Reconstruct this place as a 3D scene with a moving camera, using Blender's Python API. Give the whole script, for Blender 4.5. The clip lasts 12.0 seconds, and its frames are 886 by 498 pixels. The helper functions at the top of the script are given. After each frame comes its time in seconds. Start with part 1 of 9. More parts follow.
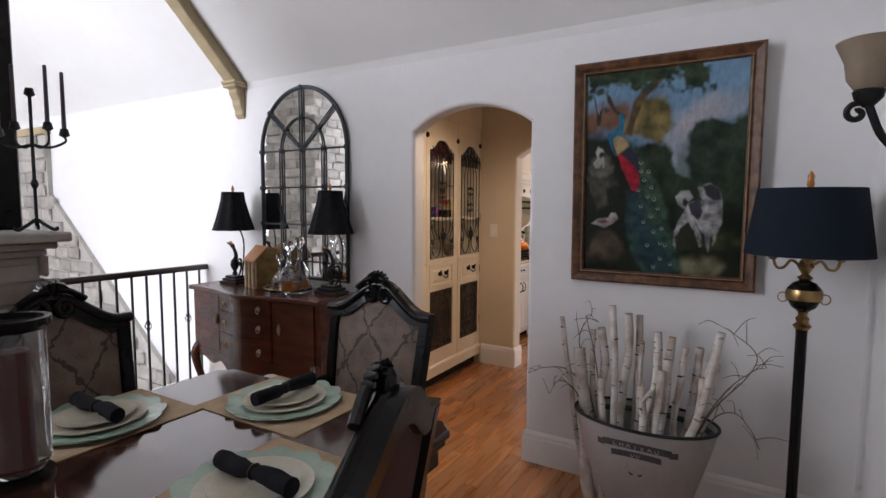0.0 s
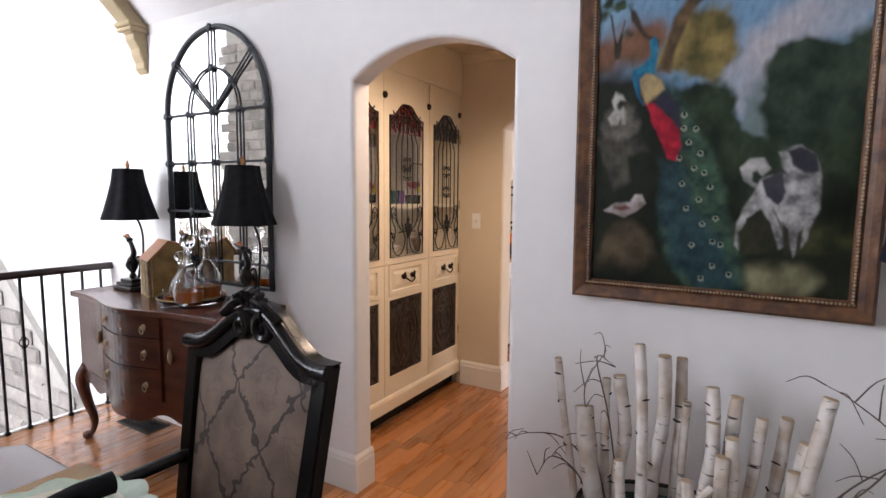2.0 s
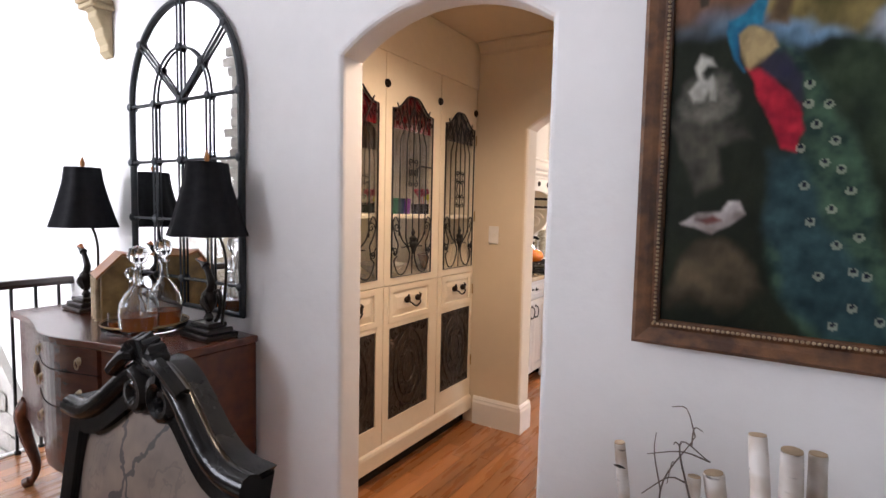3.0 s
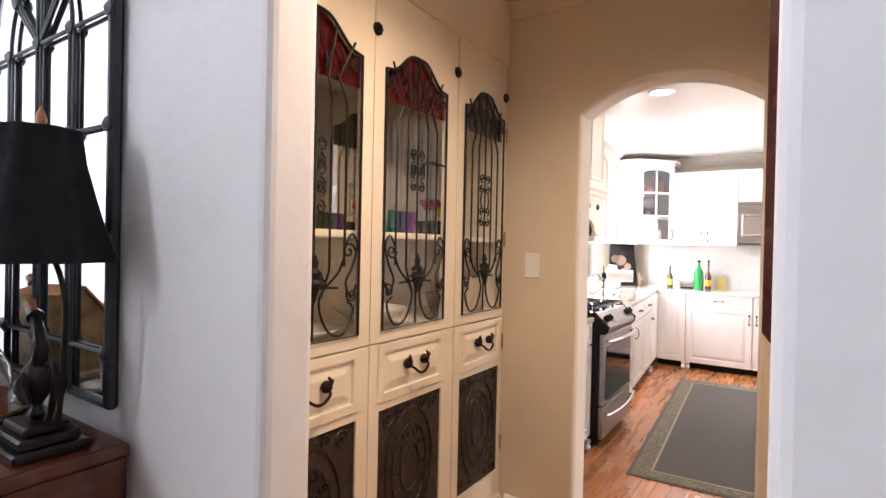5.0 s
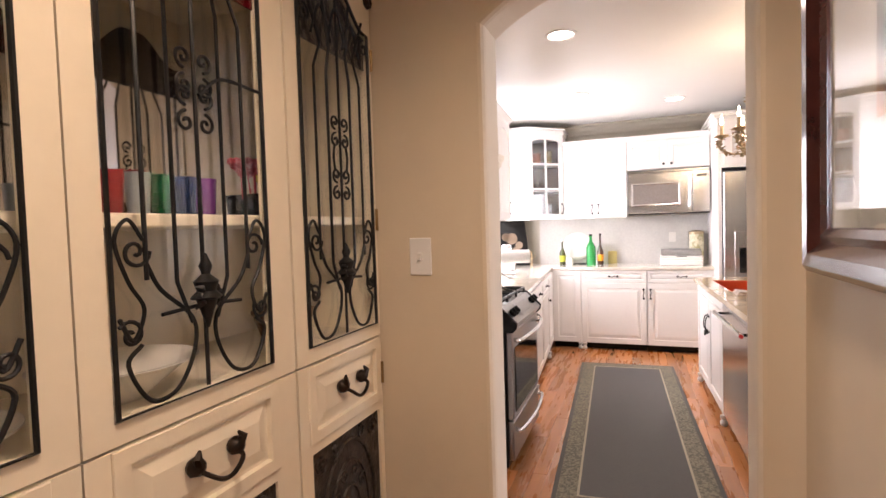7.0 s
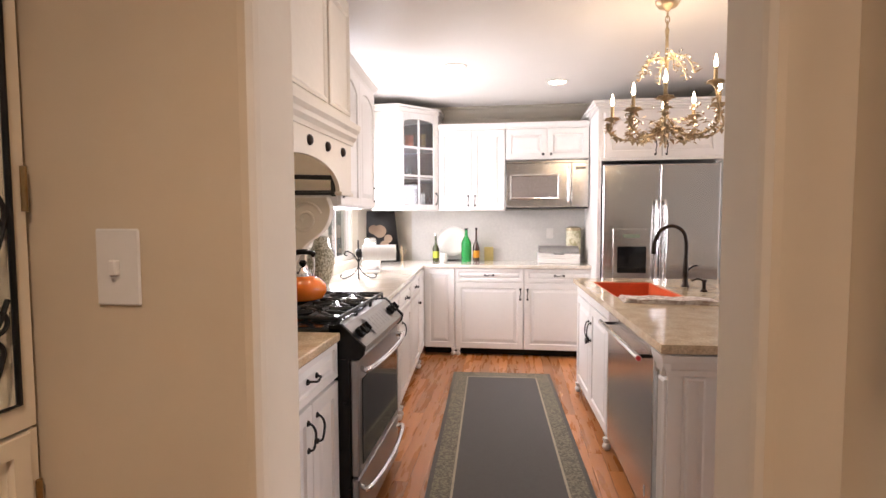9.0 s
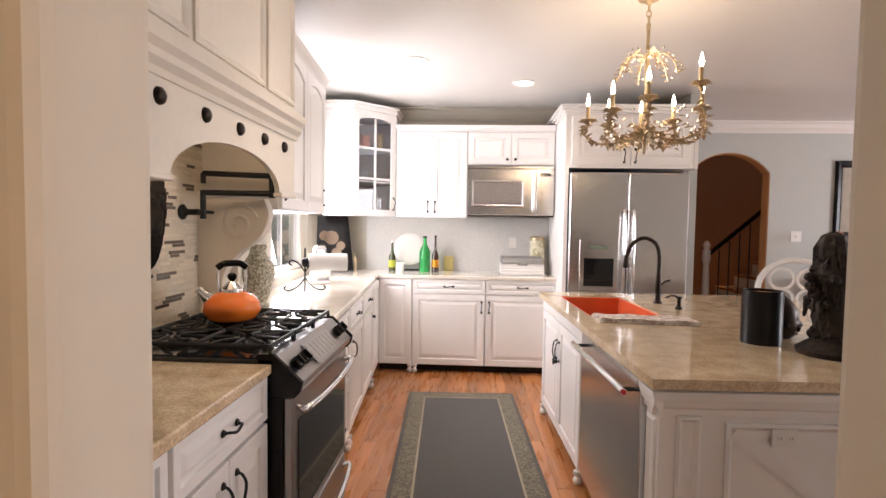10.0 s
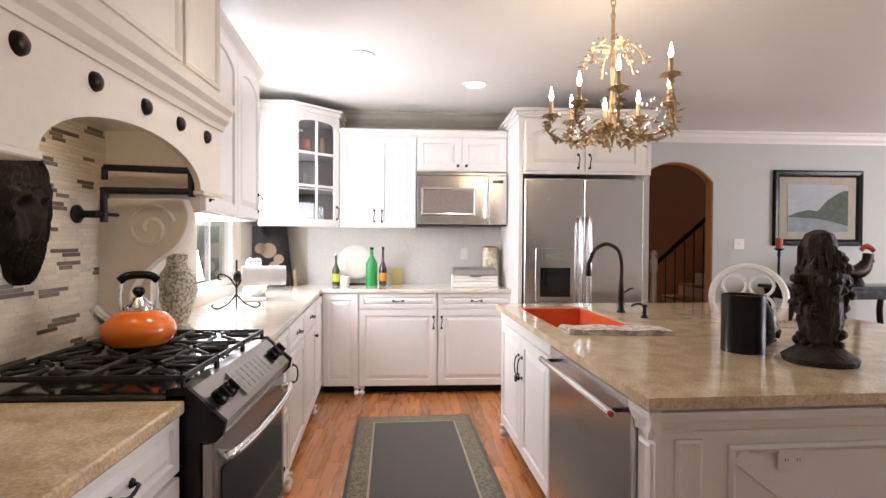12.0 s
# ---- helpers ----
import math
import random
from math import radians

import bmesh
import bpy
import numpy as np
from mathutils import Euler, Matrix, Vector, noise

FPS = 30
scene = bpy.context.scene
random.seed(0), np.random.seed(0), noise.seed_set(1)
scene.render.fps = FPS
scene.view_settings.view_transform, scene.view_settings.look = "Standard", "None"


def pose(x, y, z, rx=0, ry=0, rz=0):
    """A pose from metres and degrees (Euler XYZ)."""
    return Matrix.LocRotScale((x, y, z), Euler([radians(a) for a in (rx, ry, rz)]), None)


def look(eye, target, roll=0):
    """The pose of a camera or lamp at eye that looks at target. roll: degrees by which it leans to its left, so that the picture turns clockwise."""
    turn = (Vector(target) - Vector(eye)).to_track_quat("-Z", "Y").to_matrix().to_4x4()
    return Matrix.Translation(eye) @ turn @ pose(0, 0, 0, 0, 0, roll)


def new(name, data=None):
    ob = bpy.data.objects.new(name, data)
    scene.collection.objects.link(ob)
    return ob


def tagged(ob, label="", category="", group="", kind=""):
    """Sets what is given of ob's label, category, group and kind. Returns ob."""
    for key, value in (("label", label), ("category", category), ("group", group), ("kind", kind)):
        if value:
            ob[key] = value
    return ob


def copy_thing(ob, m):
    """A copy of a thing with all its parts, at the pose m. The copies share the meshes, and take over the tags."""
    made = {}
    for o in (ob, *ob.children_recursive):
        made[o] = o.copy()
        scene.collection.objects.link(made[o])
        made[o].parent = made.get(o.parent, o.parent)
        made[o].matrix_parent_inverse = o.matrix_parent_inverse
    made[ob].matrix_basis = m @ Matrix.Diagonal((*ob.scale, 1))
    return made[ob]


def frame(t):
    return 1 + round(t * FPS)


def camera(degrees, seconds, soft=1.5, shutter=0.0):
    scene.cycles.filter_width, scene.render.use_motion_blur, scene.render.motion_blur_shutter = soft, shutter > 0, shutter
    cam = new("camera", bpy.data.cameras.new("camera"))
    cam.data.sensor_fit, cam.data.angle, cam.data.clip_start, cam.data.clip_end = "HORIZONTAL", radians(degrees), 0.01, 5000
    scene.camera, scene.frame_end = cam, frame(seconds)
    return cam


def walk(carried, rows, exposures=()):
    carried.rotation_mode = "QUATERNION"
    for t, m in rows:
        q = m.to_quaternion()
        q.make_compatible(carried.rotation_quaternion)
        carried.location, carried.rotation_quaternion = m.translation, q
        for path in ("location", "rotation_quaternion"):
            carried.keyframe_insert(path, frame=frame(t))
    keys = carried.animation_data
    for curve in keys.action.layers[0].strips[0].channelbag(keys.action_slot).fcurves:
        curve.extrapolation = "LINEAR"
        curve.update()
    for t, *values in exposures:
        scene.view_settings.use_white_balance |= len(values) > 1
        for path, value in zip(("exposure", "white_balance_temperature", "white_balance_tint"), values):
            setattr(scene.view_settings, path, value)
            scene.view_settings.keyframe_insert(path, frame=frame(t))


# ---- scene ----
cam = camera(81.0, 12.0)
PATH = [
    (0, (0.273, -0.027, 1.56), (-0.741, 1.689, 1.396), 0.3),
    (0.5, (0.207, 0.199, 1.553), (-0.762, 1.938, 1.363), 0.4),
    (1, (0.147, 0.436, 1.535), (-0.816, 2.176, 1.327), 0.5),
    (1.5, (0.076, 0.71, 1.54), (-0.914, 2.434, 1.324), 0.5),
    (2, (-0.022, 0.944, 1.517), (-1.036, 2.656, 1.315), 0.5),
    (2.5, (-0.16, 1.203, 1.522), (-1.198, 2.903, 1.337), 0.9),
    (3, (-0.287, 1.423, 1.493), (-1.351, 3.11, 1.341), 1.3),
    (5, (-0.849, 2.258, 1.419), (-1.956, 3.924, 1.402), 1.2),
    (5.5, (-0.965, 2.433, 1.401), (-2.032, 4.125, 1.391), 0.5),
    (6, (-1.096, 2.634, 1.401), (-2.063, 4.385, 1.378), -0.5),
    (6.5, (-1.159, 2.822, 1.397), (-2.02, 4.627, 1.354), -1.2),
    (7, (-1.212, 3.05, 1.416), (-1.925, 4.917, 1.336), -1.8),
    (7.5, (-1.245, 3.23, 1.429), (-1.803, 5.148, 1.319), -1.7),
    (9.5, (-1.272, 4.03, 1.398), (-1.466, 6.017, 1.285), 0.4),
    (10, (-1.305, 4.185, 1.413), (-1.411, 6.18, 1.317), 0.9),
    (10.5, (-1.322, 4.292, 1.402), (-1.34, 6.291, 1.335), 1.0),
    (11, (-1.33, 4.356, 1.387), (-1.305, 6.356, 1.345), 0.9),
    (11.5, (-1.348, 4.427, 1.367), (-1.279, 6.425, 1.339), 0.6),
    (12, (-1.365, 4.483, 1.357), (-1.254, 6.48, 1.325), 0.3),
]
walk(cam, [(t, look(eye, target, roll)) for t, eye, target, roll in PATH],
     [(0, -0.38, 6500, 19), (1, 0.08, 6500, 19), (3, 0.35, 6500, 20), (5, 0.48, 6300, 20), (6, 0.35, 6450, 21), (7.5, 0.12, 6500, 22), (9.5, -0.15, 6500, 20), (12, -0.2, 6200, 17)])

# ---- world, sun and exposure ----
world = bpy.data.worlds.new("world")
scene.world = world
world.use_nodes = True
wn = world.node_tree
sky = wn.nodes.new("ShaderNodeTexSky")
sky.sky_type = "NISHITA"
sky.sun_disc = False
sky.sun_elevation, sky.sun_rotation = radians(50), radians(200)
wn.nodes["Background"].inputs["Strength"].default_value = 0.12
wn.links.new(sky.outputs[0], wn.nodes["Background"].inputs["Color"])
sun = new("sun", bpy.data.lights.new("sun", "SUN"))
sun.data.energy, sun.data.angle, sun.data.color = 3.0, radians(0.5), (1.0, 0.95, 0.88)
sun.matrix_world = look((0, 0, 10), (0.0, 6.5, 0.5))


def window_light(name, eye, target, w, h, power, color=(0.86, 0.93, 1.0)):
    """An area lamp in a window's opening that stands in for the sky outside it."""
    lamp = new(name, bpy.data.lights.new(name, "AREA"))
    lamp.data.shape, lamp.data.size, lamp.data.size_y = "RECTANGLE", w, h
    lamp.data.energy, lamp.data.color = power, color
    lamp.matrix_world = look(eye, target)
    return lamp


window_light("sky_light_south", (-5.95, -3.30, 2.35), (-5.75, 2.9, 1.7), 4.1, 4.4, 900)
window_light("sky_light_sink", (-2.78, 8.35, 1.62), (0.5, 8.1, 1.3), 1.0, 1.1, 60, (1, 1, 1))
window_light("sky_light_living", (6.5, 7.0, 1.5), (0.0, 7.0, 1.2), 2.6, 1.6, 230, (0.95, 0.98, 1.0))


# ---- materials ----
def mat(name, c1, c2=None, rough=0.5, metal=0.0, scale=6.0, bump=0.0, bump_scale=60.0, spread=0.5, coat=0.0,
        stretch=(1, 1, 1), random="", amount=0.35, transmission=0.0, ior=1.45, emit=None, power=0.0, grime=0.12, gloss=0.5):
    """A surface of two colours mixed by noise at two scales, with a little variation of gloss and fine relief."""
    m = bpy.data.materials.new(name)
    m.use_nodes = True
    t = m.node_tree
    n, l = t.nodes, t.links
    p = n["Principled BSDF"]
    c2 = c2 or tuple(v * 0.82 for v in c1)
    co = n.new("ShaderNodeTexCoord")
    mp = n.new("ShaderNodeMapping")
    mp.inputs["Scale"].default_value = stretch
    l.new(co.outputs["Object"], mp.inputs[0])
    vec = mp.outputs[0]
    if random:
        info = n.new("ShaderNodeObjectInfo" if random == "object" else "ShaderNodeNewGeometry")
        value = info.outputs["Random" if random == "object" else "Random Per Island"]
        shift = n.new("ShaderNodeVectorMath")
        shift.operation = "SCALE"
        shift.inputs[0].default_value = (37, 53, 11)
        l.new(value, shift.inputs["Scale"])
        add = n.new("ShaderNodeVectorMath")
        l.new(vec, add.inputs[0])
        l.new(shift.outputs[0], add.inputs[1])
        vec = add.outputs[0]
    big = n.new("ShaderNodeTexNoise")
    big.inputs["Scale"].default_value, big.inputs["Detail"].default_value = scale, 5
    l.new(vec, big.inputs["Vector"])
    ramp = n.new("ShaderNodeValToRGB")
    ramp.color_ramp.elements[0].position, ramp.color_ramp.elements[1].position = 0.5 - spread / 2, 0.5 + spread / 2
    ramp.color_ramp.elements[0].color, ramp.color_ramp.elements[1].color = (*c2, 1), (*c1, 1)
    l.new(big.outputs[0], ramp.inputs[0])
    col = ramp.outputs[0]
    small = n.new("ShaderNodeTexNoise")
    small.inputs["Scale"].default_value, small.inputs["Detail"].default_value = scale * 9, 3
    l.new(vec, small.inputs["Vector"])
    hsv = n.new("ShaderNodeHueSaturation")
    rng = n.new("ShaderNodeMapRange")
    rng.inputs["To Min"].default_value, rng.inputs["To Max"].default_value = 1 - grime, 1 + grime
    l.new(small.outputs[0], rng.inputs[0])
    val = rng.outputs[0]
    if random:
        r2 = n.new("ShaderNodeMapRange")
        r2.inputs["To Min"].default_value, r2.inputs["To Max"].default_value = 1 - amount, 1 + amount
        l.new(value, r2.inputs[0])
        mul = n.new("ShaderNodeMath")
        mul.operation = "MULTIPLY"
        l.new(val, mul.inputs[0])
        l.new(r2.outputs[0], mul.inputs[1])
        val = mul.outputs[0]
    l.new(val, hsv.inputs["Value"])
    l.new(col, hsv.inputs["Color"])
    l.new(hsv.outputs[0], p.inputs["Base Color"])
    rr = n.new("ShaderNodeMapRange")
    rr.inputs["To Min"].default_value, rr.inputs["To Max"].default_value = max(0.02, rough * 0.8), min(1.0, rough * 1.2)
    l.new(big.outputs[0], rr.inputs[0])
    l.new(rr.outputs[0], p.inputs["Roughness"])
    p.inputs["Metallic"].default_value = metal
    p.inputs["Coat Weight"].default_value = coat
    p.inputs["Coat Roughness"].default_value = 0.08
    p.inputs["Transmission Weight"].default_value = transmission
    p.inputs["IOR"].default_value = ior
    p.inputs["Specular IOR Level"].default_value = gloss
    if bump:
        b = n.new("ShaderNodeBump")
        b.inputs["Distance"].default_value = bump
        tex = n.new("ShaderNodeTexNoise")
        tex.inputs["Scale"].default_value, tex.inputs["Detail"].default_value = bump_scale, 4
        l.new(vec, tex.inputs["Vector"])
        l.new(tex.outputs[0], b.inputs["Height"])
        l.new(b.outputs[0], p.inputs["Normal"])
    if emit:
        p.inputs["Emission Color"].default_value = (*emit, 1)
        p.inputs["Emission Strength"].default_value = power
    return m


PLASTER = mat("white_plaster", (0.78, 0.77, 0.76), (0.72, 0.71, 0.70), 0.85, scale=1.6, bump=0.006, bump_scale=7, grime=0.03)
CEILING = mat("ceiling_paint", (0.78, 0.77, 0.75), (0.74, 0.73, 0.71), 0.85, scale=1.2, bump=0.006, bump_scale=5, grime=0.02)
KCEIL = mat("kitchen_ceiling_paint", (0.74, 0.72, 0.69), (0.71, 0.69, 0.66), 0.35, scale=0.7, bump=0.002, bump_scale=4, grime=0.02)
BEIGE = mat("beige_wall_paint", (0.66, 0.56, 0.41), (0.62, 0.52, 0.38), 0.6, scale=1.5, bump=0.003, bump_scale=9, grime=0.03)
REVEAL = mat("cream_reveal_paint", (0.72, 0.65, 0.54), (0.68, 0.61, 0.50), 0.7, scale=1.5, bump=0.003, bump_scale=9, grime=0.03)
GREYBLUE = mat("grey_wall_paint", (0.52, 0.53, 0.50), (0.49, 0.50, 0.47), 0.7, scale=1.5, bump=0.002, bump_scale=9, grime=0.03)
SOFFIT = mat("greige_wall_paint", (0.52, 0.48, 0.41), (0.48, 0.45, 0.38), 0.7, scale=1.5, bump=0.002, bump_scale=9, grime=0.03)
ORANGE = mat("terracotta_wall_paint", (0.55, 0.27, 0.11), (0.50, 0.24, 0.10), 0.7, scale=1.5, grime=0.03)
TRIM = mat("white_trim_paint", (0.80, 0.78, 0.74), (0.76, 0.74, 0.70), 0.35, scale=3, bump=0.0006, bump_scale=40, grime=0.03)
CREAM = mat("cream_cabinet_paint", (0.80, 0.715, 0.56), (0.76, 0.675, 0.52), 0.35, scale=3, bump=0.0008, bump_scale=30, grime=0.04)
WHITECAB = mat("white_cabinet_paint", (0.82, 0.80, 0.78), (0.79, 0.77, 0.75), 0.3, scale=3, bump=0.0004, bump_scale=40, grime=0.02)
OAK = dict(c1=(0.48, 0.195, 0.064), c2=(0.34, 0.130, 0.042), rough=0.28, scale=5.0, stretch=(5, 0.6, 5), bump=0.0006, bump_scale=24, coat=0.4, amount=0.28, spread=0.7)
OAK_ONE = mat("oak_board", random="object", **OAK)
OAK_MANY = mat("oak_boards", random="island", **OAK)
DARKGAP = mat("dark_subfloor", (0.06, 0.03, 0.015), rough=0.9)
IRON = mat("black_iron", (0.014, 0.017, 0.018), (0.03, 0.028, 0.027), 0.45, 0.6, scale=20, bump=0.0006, bump_scale=90)
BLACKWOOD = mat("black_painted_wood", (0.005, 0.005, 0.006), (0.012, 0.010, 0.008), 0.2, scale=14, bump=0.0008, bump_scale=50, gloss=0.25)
MAHOGANY = mat("polished_mahogany", (0.115, 0.032, 0.015), (0.05, 0.014, 0.008), 0.24, scale=3, stretch=(1, 6, 6), coat=0.2, bump=0.0004, bump_scale=60)
TABLEWOOD = mat("polished_dark_table_wood", (0.06, 0.018, 0.010), (0.025, 0.009, 0.006), 0.12, scale=3, stretch=(1, 8, 1), coat=0.6)
TAN = mat("tan_plaster_beam", (0.42, 0.33, 0.20), (0.33, 0.26, 0.15), 0.75, scale=8, bump=0.003, bump_scale=20)
STEEL = mat("brushed_stainless_steel", (0.60, 0.58, 0.56), (0.575, 0.555, 0.535), 0.24, 1.0, scale=4, stretch=(60, 60, 1), grime=0.02)
DARKSTEEL = mat("dark_brushed_steel", (0.34, 0.33, 0.32), (0.30, 0.29, 0.28), 0.3, 1.0, scale=4, stretch=(1, 60, 60), grime=0.02)
CHROME = mat("polished_chrome", (0.8, 0.8, 0.8), (0.75, 0.75, 0.75), 0.08, 1.0, scale=4, grime=0.02)
BLACKGLASS = mat("black_oven_glass", (0.012, 0.012, 0.013), rough=0.06, scale=4)
BRONZE = mat("dark_bronze", (0.045, 0.032, 0.024), (0.02, 0.014, 0.011), 0.35, 0.8, scale=30, bump=0.001, bump_scale=120)
BRASS = mat("antique_brass", (0.48, 0.32, 0.14), (0.24, 0.155, 0.07), 0.32, 1.0, scale=18)
GOLD = mat("aged_gold_leaf", (0.58, 0.46, 0.30), (0.34, 0.26, 0.16), 0.38, 0.6, scale=30, bump=0.001, bump_scale=90)
GRANITE = mat("beige_granite", (0.74, 0.60, 0.41), (0.50, 0.37, 0.23), 0.1, scale=13, spread=0.5, coat=0.4, grime=0.55)
HOODPAINT = mat("off_white_hood_paint", (0.76, 0.70, 0.61), (0.72, 0.66, 0.57), 0.4, scale=3, bump=0.0008, bump_scale=30, grime=0.04)
MARBLE = mat("pale_granite", (0.80, 0.75, 0.68), (0.62, 0.55, 0.46), 0.08, scale=7, spread=0.5, coat=0.4, grime=0.3, stretch=(1, 2.2, 1))
GLASS = mat("clear_glass", (0.97, 0.98, 0.98), (0.96, 0.97, 0.97), 0.02, transmission=1.0, ior=1.5, grime=0.0)
MIRROR = mat("silvered_mirror", (0.86, 0.87, 0.87), (0.84, 0.85, 0.85), 0.02, 1.0, grime=0.0)
STONE = dict(c1=(0.42, 0.39, 0.35), c2=(0.24, 0.22, 0.20), rough=0.9, scale=7, bump=0.02, bump_scale=14, amount=0.25)
STONE_ONE = mat("grey_field_stone", random="object", **STONE)
MORTAR = mat("pale_mortar", (0.45, 0.43, 0.39), rough=0.95, scale=20, bump=0.004)
BLACKCLOTH = mat("black_fabric", (0.012, 0.012, 0.014), (0.016, 0.016, 0.018), 0.9, scale=30, bump=0.0008, bump_scale=400, gloss=0.15)
NAVYCLOTH = mat("dark_blue_lamp_fabric", (0.011, 0.017, 0.027), (0.009, 0.014, 0.023), 0.9, scale=10, bump=0.0006, bump_scale=500, gloss=0.2)


# ---- mesh helpers ----
def part(name, bm, material, parent=None, label="", smooth=False, kind=""):
    """Links a bmesh as one mesh object under a thing or a part."""
    me = bpy.data.meshes.new(name)
    bm.to_mesh(me)
    bm.free()
    for m in material if isinstance(material, (list, tuple)) else [material]:
        me.materials.append(m)
    if smooth:
        me.shade_smooth()
    ob = new(name, me)
    ob.parent = parent
    if smooth:
        me.set_sharp_from_angle(angle=radians(40))
    return tagged(ob, label, kind=kind)


def thing(name, label, category, x=0.0, y=0.0, z=0.0, turn=0.0, group=""):
    ob = new(name)
    ob.empty_display_size = 0.1
    ob.matrix_world = pose(x, y, z, 0, 0, turn)
    return tagged(ob, label, category, group)


def box(x0, y0, z0, x1, y1, z1, bevel=0.0, bm=None, seg=1):
    """A box between two corners, its edges rounded by bevel."""
    bm = bm or bmesh.new()
    new_bm = bmesh.new() if bevel else bm
    c = [new_bm.verts.new((x, y, z)) for x in (x0, x1) for y in (y0, y1) for z in (z0, z1)]
    for f in ((0, 1, 3, 2), (4, 6, 7, 5), (0, 4, 5, 1), (2, 3, 7, 6), (0, 2, 6, 4), (1, 5, 7, 3)):
        new_bm.faces.new([c[i] for i in f])
    if bevel:
        bmesh.ops.recalc_face_normals(new_bm, faces=new_bm.faces)
        bmesh.ops.bevel(new_bm, geom=list(new_bm.edges), offset=bevel, segments=seg, affect="EDGES", profile=0.5)
        merge(bm, new_bm)
    return bm


def merge(bm, other, m=None):
    """Adds the geometry of another bmesh, and frees it."""
    made = {}
    for v in other.verts:
        made[v] = bm.verts.new(m @ v.co if m else v.co)
    for f in other.faces:
        try:
            g = bm.faces.new([made[v] for v in f.verts])
            g.material_index, g.smooth = f.material_index, f.smooth
        except ValueError:
            pass
    other.free()
    return bm


def lathe(profile, seg=24, bm=None, at=(0, 0, 0), ax="z"):
    """A turned solid from (radius, height) pairs."""
    bm = bm or bmesh.new()
    rings = []
    for r, h in profile:
        ring = []
        for k in range(seg):
            a = 2 * math.pi * k / seg
            p = (max(r, 1e-4) * math.cos(a), max(r, 1e-4) * math.sin(a), h)
            if ax == "x":
                p = (p[2], p[0], p[1])
            elif ax == "y":
                p = (p[1], p[2], p[0])
            ring.append(bm.verts.new((p[0] + at[0], p[1] + at[1], p[2] + at[2])))
        rings.append(ring)
    for a, b in zip(rings, rings[1:]):
        for k in range(seg):
            bm.faces.new((a[k], a[(k + 1) % seg], b[(k + 1) % seg], b[k]))
    for ring, flip in ((rings[0], True), (rings[-1], False)):
        bm.faces.new(ring[::-1] if flip else ring)
    return bm


def tube(points, r, seg=8, bm=None, radii=None, closed=False):
    """A round bar swept along points."""
    bm = bm or bmesh.new()
    pts = [Vector(p) for p in points]
    up = Vector((0.13, 0.21, 0.97))
    rings = []
    for i, p in enumerate(pts):
        if closed:
            d = pts[(i + 1) % len(pts)] - pts[i - 1]
        else:
            d = pts[min(i + 1, len(pts) - 1)] - pts[max(i - 1, 0)]
        d.normalize()
        side = d.cross(up)
        if side.length < 0.15:
            side = d.cross(Vector((1, 0, 0)))
        side.normalize()
        up = side.cross(d).normalized()
        rad = radii[i] if radii else r
        rings.append([bm.verts.new(p + rad * (math.cos(a) * side + math.sin(a) * up)) for a in [2 * math.pi * k / seg for k in range(seg)]])
    pairs = list(zip(rings, rings[1:])) + ([(rings[-1], rings[0])] if closed else [])
    for a, b in pairs:
        for k in range(seg):
            bm.faces.new((a[k], a[(k + 1) % seg], b[(k + 1) % seg], b[k]))
    if not closed:
        bm.faces.new(rings[0][::-1])
        bm.faces.new(rings[-1])
    return bm


def spline(points, n=8):
    """A smooth line through points."""
    p = [Vector(v) for v in points]
    p = [2 * p[0] - p[1]] + p + [2 * p[-1] - p[-2]]
    out = []
    for i in range(1, len(p) - 2):
        for k in range(n):
            t = k / n
            a, b, c, d = p[i - 1], p[i], p[i + 1], p[i + 2]
            out.append(0.5 * (2 * b + (c - a) * t + (2 * a - 5 * b + 4 * c - d) * t * t + (3 * b - a - 3 * c + d) * t ** 3))
    return out + [p[-2]]


def spiral(cx, cz, r, turns=1.4, start=0.0, y=0.0, hand=1, n=22):
    """The points of a flat scroll in the xz plane."""
    pts = []
    for k in range(n):
        u = k / (n - 1)
        a = start + hand * turns * 2 * math.pi * u
        q = r * (1 - 0.85 * u)
        pts.append((cx + q * math.cos(a), y, cz + q * math.sin(a)))
    return pts


def slab(outline, a, b, axis="y", bm=None, bevel=0.0):
    """A flat outline (pairs) given a thickness from a to b along an axis."""
    bm = bm or bmesh.new()
    work = bmesh.new() if bevel else bm

    def at(u, v, w):
        return (u, w, v) if axis == "y" else (w, u, v) if axis == "x" else (u, v, w)

    lo, hi = [work.verts.new(at(u, v, a)) for u, v in outline], [work.verts.new(at(u, v, b)) for u, v in outline]
    faces = [work.faces.new(lo), work.faces.new(hi[::-1])]
    k = len(lo)
    faces += [work.faces.new((lo[i], hi[i], hi[(i + 1) % k], lo[(i + 1) % k])) for i in range(k)]
    bmesh.ops.recalc_face_normals(work, faces=faces)
    if bevel:
        rim = [e for f in faces[:2] for e in f.edges]
        bmesh.ops.bevel(work, geom=list(set(rim)), offset=bevel, segments=2, affect="EDGES", profile=0.5)
        merge(bm, work)
    return bm


